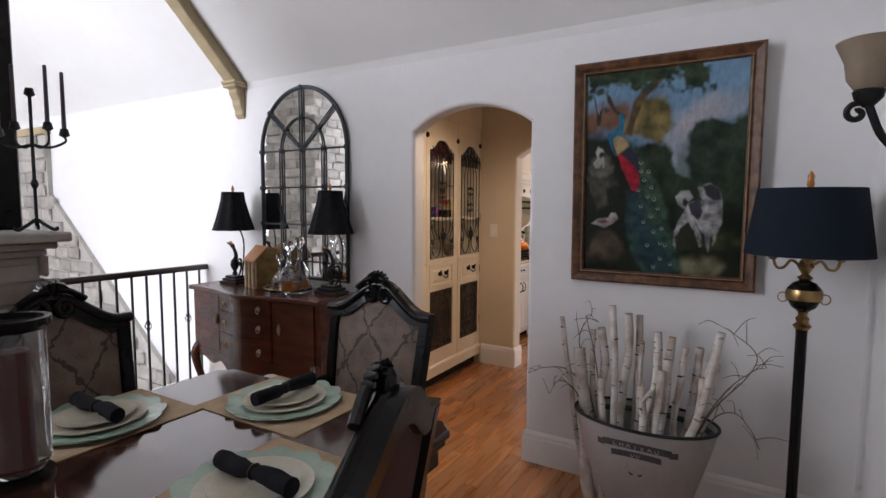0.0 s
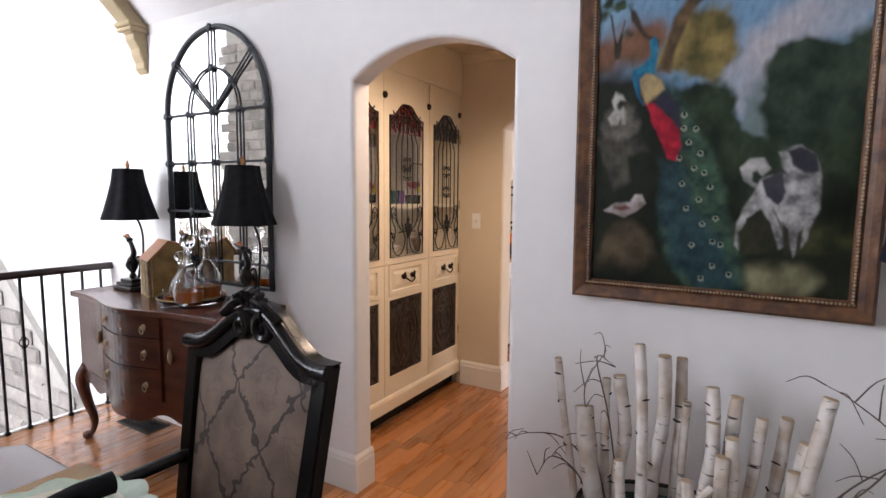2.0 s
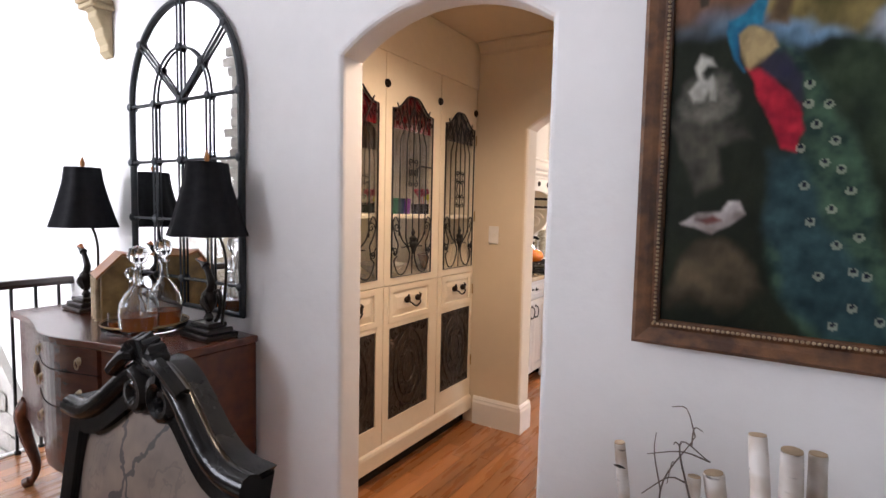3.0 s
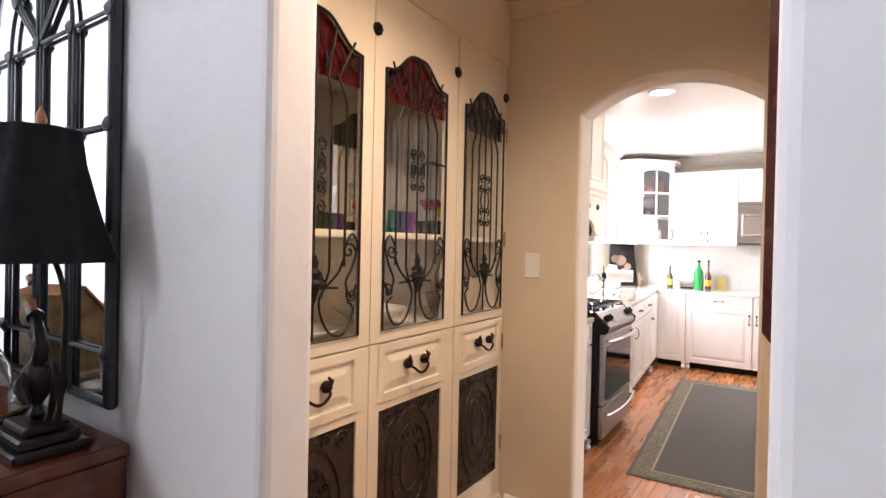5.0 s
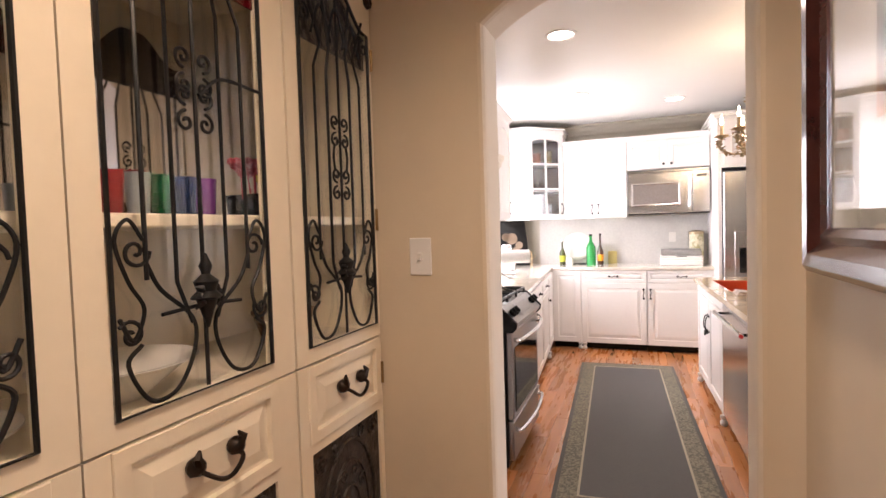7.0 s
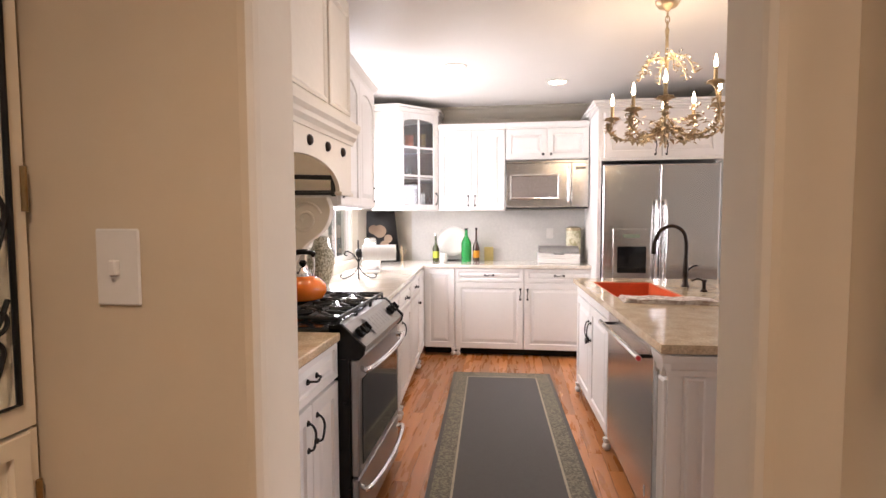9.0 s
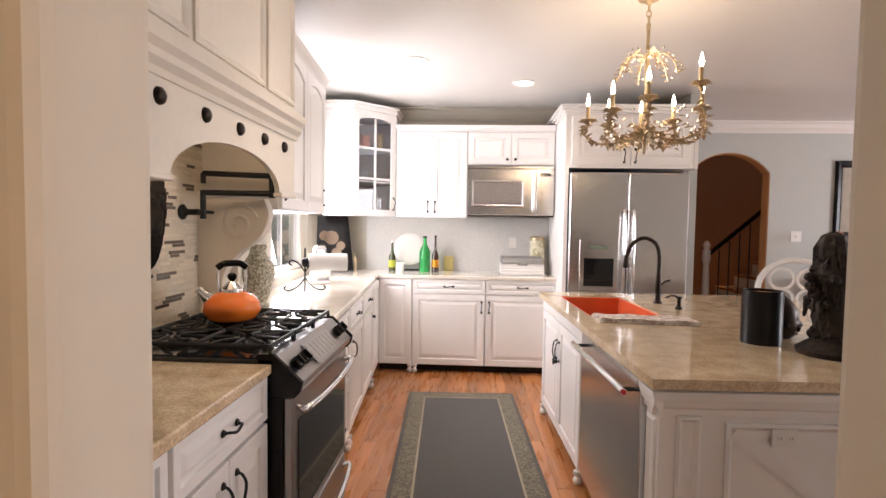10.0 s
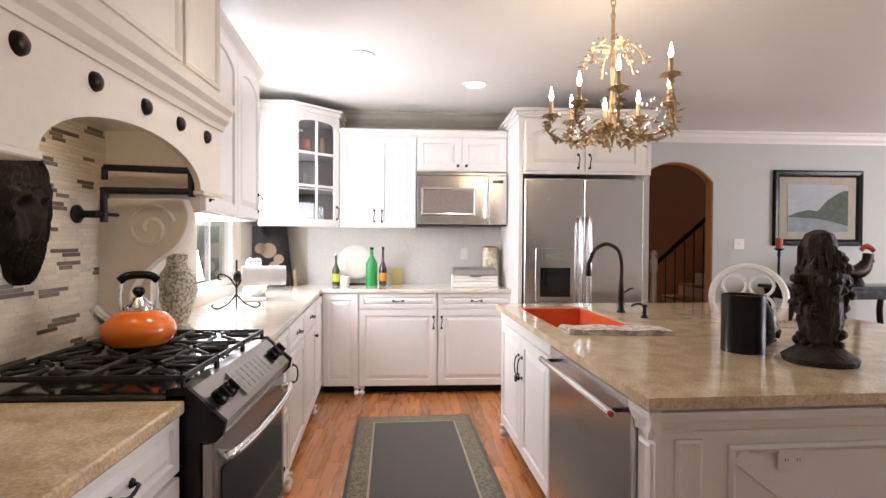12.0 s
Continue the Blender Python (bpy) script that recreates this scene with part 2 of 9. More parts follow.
def molding(profile, start, end, out, bm=None):
    """A strip of constant profile (out, up pairs) along a straight line; out is the way it stands off."""
    bm = bm or bmesh.new()
    s, e, o = Vector(start), Vector(end), Vector(out)
    up = Vector((0, 0, 1))
    a = [bm.verts.new(s + o * u + up * v) for u, v in profile]
    b = [bm.verts.new(e + o * u + up * v) for u, v in profile]
    k = len(a)
    fs = [bm.faces.new(a), bm.faces.new(b[::-1])] + [bm.faces.new((a[i], b[i], b[(i + 1) % k], a[(i + 1) % k])) for i in range(k)]
    bmesh.ops.recalc_face_normals(bm, faces=fs)
    return bm


def arch_points(x0, x1, spring, apex, n=20, power=2.0):
    """The head of an arched opening, from left to right."""
    c, h = (x0 + x1) / 2, (x1 - x0) / 2
    out = []
    for k in range(n + 1):
        a = math.pi * (1 - k / n)
        ca, sa = math.cos(a), math.sin(a)
        out.append((c + h * math.copysign(abs(ca) ** (2 / power), ca), spring + (apex - spring) * abs(sa) ** (2 / power)))
    return out


def wall_with_arch(name, xa, xb, y0, y1, top, x0, x1, spring, apex, front, back=None, reveal=None, base=0.0):
    """A wall along x with one arched opening; front and back faces may differ in paint."""
    half, rise = (x1 - x0) / 2, apex - spring
    radius = (half * half + rise * rise) / (2 * rise)
    head = [((x0 + x1) / 2 + half * (k / 10 - 1), apex - radius + math.sqrt(radius ** 2 - (half * (k / 10 - 1)) ** 2)) for k in range(21)]
    outline = [(xa, base), (x0, base)] + head + [(x1, base), (xb, base), (xb, top), (xa, top)]
    bm = slab(outline, y0, y1)
    edges = [e for e in bm.edges if abs(e.verts[0].co.y - e.verts[1].co.y) < 1e-6 and
             all(x0 - 1e-4 <= v.co.x <= x1 + 1e-4 for v in e.verts)]
    bmesh.ops.bevel(bm, geom=edges, offset=0.022, segments=3, affect="EDGES", profile=0.5)
    bm.normal_update()
    for f in bm.faces:
        c = f.calc_center_median()
        f.material_index = 1 if c.y > y1 - 0.004 else 2 if x0 - 0.03 < c.x < x1 + 0.03 and y0 + 0.004 < c.y else 0
    bmesh.ops.triangulate(bm, faces=[f for f in bm.faces if len(f.verts) > 6])
    ob = part(name, bm, [front, back or front, reveal or front])
    return tagged(ob, kind="structure")


def structure(name, bm, material, label=""):
    return part(name, bm, material, None, label, kind="structure")


# ---- the shell of the dining room and the great room ----
LX, RX, SY = -8.6, 0.74, -3.4          # great room's west wall, dining room's east wall, south wall
EAVE, RIDGE_Y = 2.56, -0.25
wall_with_arch("wall_dining", LX, 0.96, 2.90, 3.03, 2.72, -1.685, -0.862, 2.06, 2.195, PLASTER, BEIGE, PLASTER, base=0.0)
structure("wall_great_room_lower", box(LX, 2.90, -2.7, -3.96, 3.03, -0.001), PLASTER)
structure("wall_dining_east", box(RX, SY, -0.2, 0.90, 2.90, 2.8), PLASTER)
structure("gable_east", slab([(SY, 2.8), (2.9, 2.8), (2.9, 2.86), (RIDGE_Y, 5.9), (SY, 5.9)], RX, 0.90, "x"), PLASTER)


def wall_with_windows(name, along, a, b, d0, d1, z0, z1, holes, material):
    """A wall with square openings; along is x or y, holes are (from, to, sill, head)."""
    bm = bmesh.new()

    def put(u0, u1, w0, w1):
        if u1 - u0 > 1e-4 and w1 - w0 > 1e-4:
            if along == "x":
                box(u0, d0, w0, u1, d1, w1, bm=bm)
            else:
                box(d0, u0, w0, d1, u1, w1, bm=bm)

    u = a
    for h0, h1, s, t in sorted(holes):
        put(u, h0, z0, z1)
        put(h0, h1, z0, s)
        put(h0, h1, t, z1)
        u = h1
    put(u, b, z0, z1)
    return structure(name, bm, material)


def window(name, along, u0, u1, d, z0, z1, cols, rows, depth=0.06):
    """A white window: frame, glazing bars and panes, standing in its opening."""
    root = tagged(new(name), "white painted window with clear panes", kind="structure")

    def bar(bm, a, b, s, t, w=depth):
        if along == "x":
            box(a, d, s, b, d + w, t, bm=bm)
        else:
            box(d, a, s, d + w, b, t, bm=bm)

    bm = bmesh.new()
    f = 0.05
    bar(bm, u0, u0 + f, z0, z1)
    bar(bm, u1 - f, u1, z0, z1)
    bar(bm, u0 + f, u1 - f, z0, z0 + f)
    bar(bm, u0 + f, u1 - f, z1 - f, z1)
    for i in range(1, cols):
        c = u0 + (u1 - u0) * i / cols
        bar(bm, c - 0.012, c + 0.012, z0 + f, z1 - f, depth * 0.6)
    for j in range(1, rows):
        c = z0 + (z1 - z0) * j / rows
        bar(bm, u0 + f, u1 - f, c - 0.012, c + 0.012, depth * 0.55)
    part("window_frame", bm, TRIM, root)
    bm = bmesh.new()
    bar(bm, u0 + f, u1 - f, z0 + f, z1 - f, 0.004)
    pane = part("pane", bm, GLASS, root)
    pane.location = (0, 0.03, 0) if along == "x" else (0.03, 0, 0)
    pane.visible_shadow = False
    return root


SOUTH = [(-8.0, -6.1, 0.0, 4.7), (-5.9, -3.9, 0.0, 4.7)]
wall_with_windows("wall_south", "x", LX, RX, SY - 0.15, SY, -2.7, 5.9, SOUTH, PLASTER)
for i, (a, b, s, t) in enumerate(SOUTH):
    window("window", "x", a, b, SY - 0.12, s, t, 3, 5)
wall_with_windows("wall_great_room_west", "y", SY, 2.9, LX - 0.15, LX, -2.7, 2.8, [(-2.6, -0.6, -0.4, 2.5)], PLASTER)
window("window", "y", -2.6, -0.6, LX - 0.12, -0.4, 2.5, 3, 4)
structure("gable_west", slab([(SY, 2.8), (2.9, 2.8), (2.9, 2.86), (RIDGE_Y, 5.9), (SY, 5.9)], LX - 0.15, LX, "x"), PLASTER)

# ceiling: a coved foot at the wall, then two slopes at 45 degrees, one mesh
cove = [(2.90, EAVE - 0.05), (2.885, EAVE + 0.0), (2.84, EAVE + 0.055), (2.78, EAVE + 0.12)]
slope = cove + [(RIDGE_Y, EAVE + 0.12 + 2.78 - RIDGE_Y), (SY, EAVE + 0.12 + 2.78 - RIDGE_Y + 0.01)]
outer = [(SY, slope[-1][1] + 0.14), (RIDGE_Y, slope[-2][1] + 0.16), (2.98, EAVE + 0.16), (2.98, EAVE - 0.05)]
ceiling = structure("ceiling", slab(slope + outer, LX - 0.1, 0.86, "x"), CEILING)

# landing floor and lower floor
structure("floor", box(-3.96, SY, -0.24, RX, 3.03, -0.0055), DARKGAP)
structure("floor_great_room", box(LX, SY, -2.76, RX, 2.9, -2.7), mat("lower_room_carpet", (0.30, 0.27, 0.22), rough=0.95, bump=0.004, bump_scale=200))
# unseen wall, added to keep south daylight off the dining room's east end
structure("wall_light_blocker", box(-3.96, SY, 0.0, -3.84, -2.1, 5.7), PLASTER)
structure("wall_below_landing", box(-3.90, SY, -2.7, -3.80, 2.9, -0.245), PLASTER)
structure("floor_hall", box(-2.55, 3.03, -0.2, -0.83, 4.57, -0.0055), DARKGAP)
structure("floor_kitchen", box(-3.0, 4.57, -0.2, 6.6, 10.349, -0.0055), DARKGAP)

# hall
wall_with_arch("wall_kitchen", -3.0, 6.6, 4.57, 4.73, 2.70, -1.642, -0.935, 2.02, 2.145, BEIGE, GREYBLUE, REVEAL)
structure("wall_hall_east", box(-0.83, 3.031, 0, -0.70, 4.569, 2.599), BEIGE)
structure("wall_hall_west", box(-2.55, 3.031, 0, -2.45, 4.569, 2.599), BEIGE)
structure("ceiling_hall", box(-2.55, 3.031, 2.60, -0.70, 4.569, 2.68), BEIGE)

# kitchen
KW, KN, KC = -2.64, 9.60, 2.60
structure("wall_kitchen_west", box(KW - 0.15, 4.731, 0, KW, 6.70, 2.7), SOFFIT)
SLANT = pose(KW, 6.70, 0, 0, 0, 4.4)      # the west wall bends out a little past the range
wall_with_windows("wall_kitchen_west", "y", 0, 3.1, -0.15, 0, 0, 2.7, [(1.12, 2.20, 1.0, 2.25)], SOFFIT).matrix_world = SLANT
window("window", "y", 1.12, 2.20, -0.12, 1.0, 2.25, 2, 2).matrix_world = SLANT
structure("backdrop", box(-7.0, 4.0, -1.0, -6.9, 13.0, 6.0), mat("hazy_daylight", (0.8, 0.85, 0.9), rough=1.0, emit=(0.92, 0.96, 1.0), power=3.0), "pale hazy daylight beyond the window")
structure("wall_kitchen_north", box(KW - 0.3, KN, 0, 0.62, KN + 0.12, 2.7), SOFFIT)
structure("wall_kitchen_return", box(0.62, 8.95, 0, 0.70, 10.2, 2.7), GREYBLUE)
wall_with_arch("wall_living_north", 0.70, 6.6, 10.2, 10.35, 2.7, 1.15, 2.01, 2.03, 2.25, GREYBLUE, ORANGE, ORANGE)
wall_with_windows("wall_living_east", "y", 4.73, 10.2, 6.6, 6.75, 0, 2.7, [(5.6, 8.4, 0.5, 2.3)], GREYBLUE)
window("window", "y", 5.6, 8.4, 6.63, 0.5, 2.3, 4, 3)
structure("ceiling_kitchen", box(KW - 0.4, 4.731, KC, 6.7, 10.3, KC + 0.1), KCEIL)
structure("stair_hall_floor", box(0.3, 10.35, -0.1, 3.6, 13.0, 0.0), mat("stair_hall_boards", (0.30, 0.15, 0.06), rough=0.35))
structure("wall_stair_north", box(0.2, 12.2, 0, 3.7, 12.3, 4.0), ORANGE)
structure("wall_stair_west", box(0.2, 10.35, 0, 0.3, 12.2, 4.0), ORANGE)
structure("wall_stair_east", box(3.6, 10.35, 0, 3.7, 12.2, 4.0), ORANGE)
structure("ceiling_stair", box(0.2, 10.35, 3.0, 3.7, 12.2, 3.1), ORANGE)

CROWN = [(0, 0), (0, -0.12), (0.012, -0.12), (0.02, -0.10), (0.05, -0.07), (0.07, -0.03), (0.095, -0.02), (0.095, 0)]
structure("trim", molding(CROWN, (KW - 0.2, KN - 0.001, KC), (0.62, KN - 0.001, KC), (0, -1, 0)), SOFFIT, "painted crown moulding")
structure("trim", molding(CROWN, (0.70, 10.199, KC), (6.6, 10.199, KC), (0, -1, 0)), TRIM, "white crown moulding")
structure("trim", molding(CROWN, (KW + 0.001, 6.75, KC), (KW - 0.22, KN, KC), (1, 0, 0)), SOFFIT, "painted crown moulding")
structure("trim", molding([(u * 0.6, v * 0.6) for u, v in CROWN], (-2.0, 4.569, 2.60), (-0.83, 4.569, 2.60), (0, -1, 0)), BEIGE, "painted cove moulding")

SKIRT = [(0, 0), (0.016, 0), (0.016, 0.15), (0.012, 0.165), (0.012, 0.175), (0.004, 0.19), (0, 0.195)]


def skirt(a, b, out):
    structure("baseboard", molding(SKIRT, (*a, 0), (*b, 0), out), TRIM, "tall white moulded baseboard")


skirt((-3.9, 2.9), (-1.685, 2.9), (0, -1, 0))
skirt((-0.862, 2.9), (RX, 2.9), (0, -1, 0))
skirt((-1.685, 2.884), (-1.685, 3.03), (1, 0, 0))
skirt((-0.862, 2.884), (-0.862, 3.03), (-1, 0, 0))
skirt((RX, -3.4), (RX, 2.884), (-1, 0, 0))
skirt((-1.99, 4.57), (-1.64, 4.57), (0, -1, 0))
skirt((-0.945, 4.57), (-0.846, 4.57), (0, -1, 0))
skirt((-1.64, 4.554), (-1.64, 4.73), (1, 0, 0))
skirt((-0.945, 4.554), (-0.945, 4.73), (-1, 0, 0))
skirt((-0.83, 3.03), (-0.83, 4.554), (-1, 0, 0))
skirt((0.70, 10.2), (1.15, 10.2), (0, -1, 0))
skirt((2.01, 10.2), (6.6, 10.2), (0, -1, 0))

# ceiling beam with its carved bracket
beam = thing("ceiling_beam", "tan plaster ceiling beam ending on a carved bracket", "beam", -3.41, 2.9, 0)
part("beam", slab([(0.0, EAVE - 0.02), (-0.09, EAVE - 0.02), (-3.15, EAVE + 3.03), (-3.15, EAVE + 3.30), (0.0, EAVE + 0.15)], -0.065, 0.065, "x", bevel=0.012), TAN, beam)
bm = slab([(0, 0), (-0.10, 0), (-0.10, -0.03), (-0.085, -0.04), (-0.085, -0.07), (-0.055, -0.12), (-0.05, -0.16), (-0.03, -0.20), (-0.03, -0.235), (-0.01, -0.26), (0, -0.265)], -0.05, 0.05, "x", bevel=0.008)
box(-0.085, -0.13, 0.0, 0.085, 0.0, 0.03, 0.008, bm)
box(-0.078, -0.118, -0.025, 0.078, 0.0, 0.0, 0.006, bm)
for s in (-1, 1):
    tube(spiral(-0.045, -0.075, 0.035, 1.5, 0, 0, 1), 0.008, 6, bm)
bmesh.ops.translate(bm, verts=bm.verts, vec=(0, 0, EAVE - 0.02))
part("bracket", bm, TAN, beam, "carved tan plaster bracket with scrolls")


# ---- cabinet work ----
def panel(w, h, t=0.02, rail=0.055, bm=None, arch=0.0, x=0.0, z=0.0, raised=True):
    """A framed door or drawer front with a raised field, one connected skin; it faces -y, its back at y = 0."""
    bm = bm or bmesh.new()
    r = min(rail, w * 0.28, h * 0.28)
    g = 0.010
    s = min(0.03, (w - 2 * r - 2 * g) * 0.25, (h - 2 * r - 2 * g) * 0.25)
    n = 12 if arch else 1
    rings = []
    for u, d, bow in ((0, 0, 0), (0, t - 0.002, 0), (0.002, t, 0), (r, t, 1), (r + 0.003, t * 0.45, 1), (r + g, t * 0.45, 1), (r + g + s, t * 0.92, 1)):
        a, b, lo, hi = x + u, x + w - u, z + u, z + h - u
        pts = [(a, lo), (b, lo)]
        for k in range(n + 1):
            q = 1 - k / n
            pts.append((a + (b - a) * q, hi - (bow * arch * (1 - math.sin(math.pi * q) ** 0.8) if arch else 0)))
        rings.append([bm.verts.new((p[0], -d, p[1])) for p in pts])
    for p, q in zip(rings, rings[1:]):
        for k in range(len(p)):
            bm.faces.new((p[k], p[(k + 1) % len(p)], q[(k + 1) % len(p)], q[k]))
    bm.faces.new(rings[-1])
    bm.faces.new(rings[0][::-1])
    return bm


def pull(parent, x, z, y, upright=False, size=0.09):
    """A small black wrought pull with leaf ends."""
    h = size / 2
    pts = [(-h, 0, 0), (-h * 0.9, -0.018, 0.002), (-h * 0.35, -0.028, -0.004), (h * 0.35, -0.028, 0.004), (h * 0.9, -0.018, -0.002), (h, 0, 0)]
    if upright:
        pts = [(c, b, a) for a, b, c in pts]
    bm = tube([(x + a, y + b, z + c) for a, b, c in spline(pts, 3)], 0.0045, 6)
    for s in (-1, 1):
        u, v = (x + s * h, z) if not upright else (x, z + s * h)
        lathe([(0.002, -0.008), (0.009, -0.006), (0.012, 0.0)], 8, bm, (u, y, v), "y")
    return part("handle", bm, IRON, parent, "black wrought iron pull", smooth=True)


def knob(parent, x, z, y, r=0.014, material=None, name="handle"):
    return part(name, lathe([(0.004, -0.028), (r, -0.026), (r, -0.018), (r * 0.5, -0.010), (r * 0.7, 0)], 12, None, (x, y, z), "y"),
                material or IRON, parent, "small dark round knob", smooth=True)


def bun_foot(bm, x, y, h=0.075, r=0.026):
    return lathe([(r * 0.5, 0), (r * 0.8, 0.006), (r, 0.022), (r * 0.85, 0.036), (r * 0.45, 0.044), (r * 0.75, 0.052), (r * 0.9, 0.06), (r * 0.9, h)], 14, bm, (x, y, 0))


def cabinet(label, x, y, turn, w, depth, z0, z1, fronts, feet=(), material=None, crown=0.0, name="base_cabinet", kick=True):
    """A cabinet unit; its front at local y = 0, its body behind. fronts: (kind, x, z, w, h, handle place, arch)."""
    material = material or WHITECAB
    root = thing(name, label, "cabinet", x, y, 0, turn, "kitchen cabinets")
    if z0 < 0.2:                      # the units by the walls are a little taller than the island
        z1 += 0.0255
        fronts = [(kind, fx, fz + (0.0255 if fz > 0.6 else 0.0), fw, fh + (0.0255 if fz < 0.2 else 0.0), tuple((hx, hz + (0.0255 if fz < 0.2 and hz > 0.3 else 0.0), up) for hx, hz, up in hold), arch)
                  for kind, fx, fz, fw, fh, hold, arch in fronts]
    bm = box(0, 0, z0, w, depth, z1, 0.002)
    part("body", bm, material, root)
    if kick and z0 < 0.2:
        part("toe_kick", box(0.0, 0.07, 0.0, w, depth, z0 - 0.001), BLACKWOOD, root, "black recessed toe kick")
    for kind, fx, fz, fw, fh, hold, arch in fronts:
        pivot = part(kind, panel(fw, fh, 0.02, 0.055 if kind == "door" else 0.03, None, arch, fx, fz), material, root)
        if hold:
            for hx, hz, up in hold:
                if up == "knob":
                    knob(pivot, fx + hx, fz + hz, -0.02)
                else:
                    pull(pivot, fx + hx, fz + hz, -0.02, up == "v", 0.10 if up == "v" else 0.085)
    for fx in feet:
        part("foot", bun_foot(bmesh.new(), fx, -0.01, z0), material, root, smooth=True)
    if crown:
        prof = [(0, 0), (0.012, 0.0), (0.018, 0.02), (0.045, 0.045), (0.05, crown), (0, crown)]
        bm = molding(prof, (-0.0, 0, z1), (w, 0, z1), (0, -1, 0))
        part("crown", bm, material, root)
    return root


# ---- hall: built-in cabinet with wrought iron grilles ----
RELIEF = mat("dark_embossed_panel", (0.055, 0.040, 0.030), (0.02, 0.015, 0.012), 0.4, 0.3, scale=14, bump=0.012, bump_scale=26)
REDGLASS = mat("dark_red_glass", (0.11, 0.004, 0.008), (0.03, 0.002, 0.003), 0.08, scale=20, spread=0.4)
PORCELAIN = mat("white_porcelain", (0.82, 0.80, 0.76), (0.78, 0.76, 0.72), 0.15, scale=4, coat=0.3, grime=0.03)


def scroll_panel_outline(a, b, z0, shoulder, apex, n=9):
    """The arched glass opening: shoulders with an ogee rising to a round middle."""
    c, w = (a + b) / 2, (b - a) / 2
    half = []
    for k in range(n + 1):
        u = k / n
        half.append((a + w * (0.0 + u), shoulder + (apex - shoulder) * (0.5 - 0.5 * math.cos(math.pi * min(1, max(0, (u - 0.12) / 0.75))))))
    other = [(2 * c - x, z) for x, z in half[::-1]][1:]
    return [(a, z0)] + half + other + [(b, z0)]


def iron_grille(parent, a, b, z0, shoulder, apex, kind):
    """Flat-laid wrought iron: upright bars that bend in at the head, lyre scrolls at the foot, a spear in the middle."""
    c, w = (a + b) / 2, (b - a) / 2
    y = -0.004
    bm = tube([(x, y, z) for x, z in scroll_panel_outline(a + 0.005, b - 0.005, z0 + 0.005, shoulder, apex - 0.006)], 0.005, 6, closed=True)
    part("border", bm, IRON, parent, smooth=True)
    foot = z0 + 0.30
    for i, u in enumerate((-0.64, -0.32, 0.0, 0.32, 0.64)):
        x = c + u * w
        top = (c + u * w * 1.25, y, shoulder + 0.02 + (apex - shoulder) * (0.75 - abs(u)))
        low = z0 + 0.23 if abs(u) > 0.5 else z0 + 0.17 if abs(u) > 0.2 else z0 + 0.01
        pts = [(x, y, low), (x, y, shoulder - 0.17), (c + u * w * 0.72, y, shoulder - 0.10), top]
        if abs(u) > 0.2 and abs(u) < 0.5:
            pts = [(c + u * w * 0.5, y, low - 0.03), (x, y, low + 0.05)] + pts[1:]
        part("bar", tube(pts, 0.0042, 6), IRON, parent, smooth=True)
    for s in (-1, 1):
        lyre = spline([(c + s * 0.64 * w, y, foot - 0.04), (c + s * 0.50 * w, y, foot - 0.09), (c + s * 0.16 * w, y, foot - 0.15), (c + s * 0.15 * w, y, foot - 0.21),
                       (c + s * 0.36 * w, y, z0 + 0.025), (c + s * 0.66 * w, y, z0 + 0.02), (c + s * 0.86 * w, y, z0 + 0.09), (c + s * 0.72 * w, y, z0 + 0.12)], 5)
        part("scroll", tube(lyre, 0.0042, 6), IRON, parent, smooth=True)
        side = spline([(c + s * 0.66 * w, y, foot - 0.0), (c + s * 0.80 * w, y, foot + 0.035), (c + s * 0.93 * w, y, foot), (c + s * 0.82 * w, y, foot - 0.07),
                       (c + s * 0.68 * w, y, foot - 0.12), (c + s * 0.80 * w, y, foot - 0.17), (c + s * 0.92 * w, y, foot - 0.13)], 5)
        part("scroll", tube(side, 0.0038, 6), IRON, parent, smooth=True)
        for q, r, h, st in ((0.74, 0.028, foot - 0.02, 0), (0.82, 0.026, foot - 0.16, 2.5)):
            part("scroll", tube(spiral(c + s * q * w, h, r, 1.3, st, y, s), 0.0036, 6), IRON, parent, smooth=True)
        part("scroll", tube(spiral(c + s * 0.84 * w, shoulder - 0.045, 0.026, 1.3, math.pi / 2, y, s), 0.0036, 6), IRON, parent, smooth=True)
    # spear with leaves
    z = z0 + 0.185
    bm = lathe([(0.003, z - 0.06), (0.012, z - 0.03), (0.02, z - 0.005), (0.03, z), (0.018, z + 0.012), (0.024, z + 0.03), (0.008, z + 0.045), (0.013, z + 0.06), (0.003, z + 0.085)], 10, None, (c, y - 0.006, 0))
    for k in range(8):
        a0 = k * math.pi / 4
        tube([(c, y - 0.008, z + 0.005), (c + 0.028 * math.cos(a0), y - 0.014, z + 0.005 + 0.02 * math.sin(a0)), (c + 0.04 * math.cos(a0), y - 0.006, z + 0.03 * math.sin(a0))], 0.005, 5, bm, radii=[0.004, 0.008, 0.002])
    part("spear", bm, IRON, parent, "wrought iron leaf cluster", smooth=True)
    part("crossbar", tube([(c - 0.5 * w, y, z - 0.02), (c, y, z - 0.014), (c + 0.5 * w, y, z - 0.02)], 0.004, 6), IRON, parent, smooth=True)
    # middle medallion: pairs of scrolls back to back
    mids = {1: (1.69, 1.62, 1.55), 2: (1.73, 1.66), 3: (1.70, 1.55)}[kind]
    for m in mids:
        for s in (-1, 1):
            for v in (-1, 1):
                part("scroll", tube(spiral(c + s * 0.024, m + v * 0.026, 0.021, 1.25, -v * math.pi / 2 if s > 0 else math.pi + v * math.pi / 2, y, s * v, 16), 0.0036, 6), IRON, parent, smooth=True)
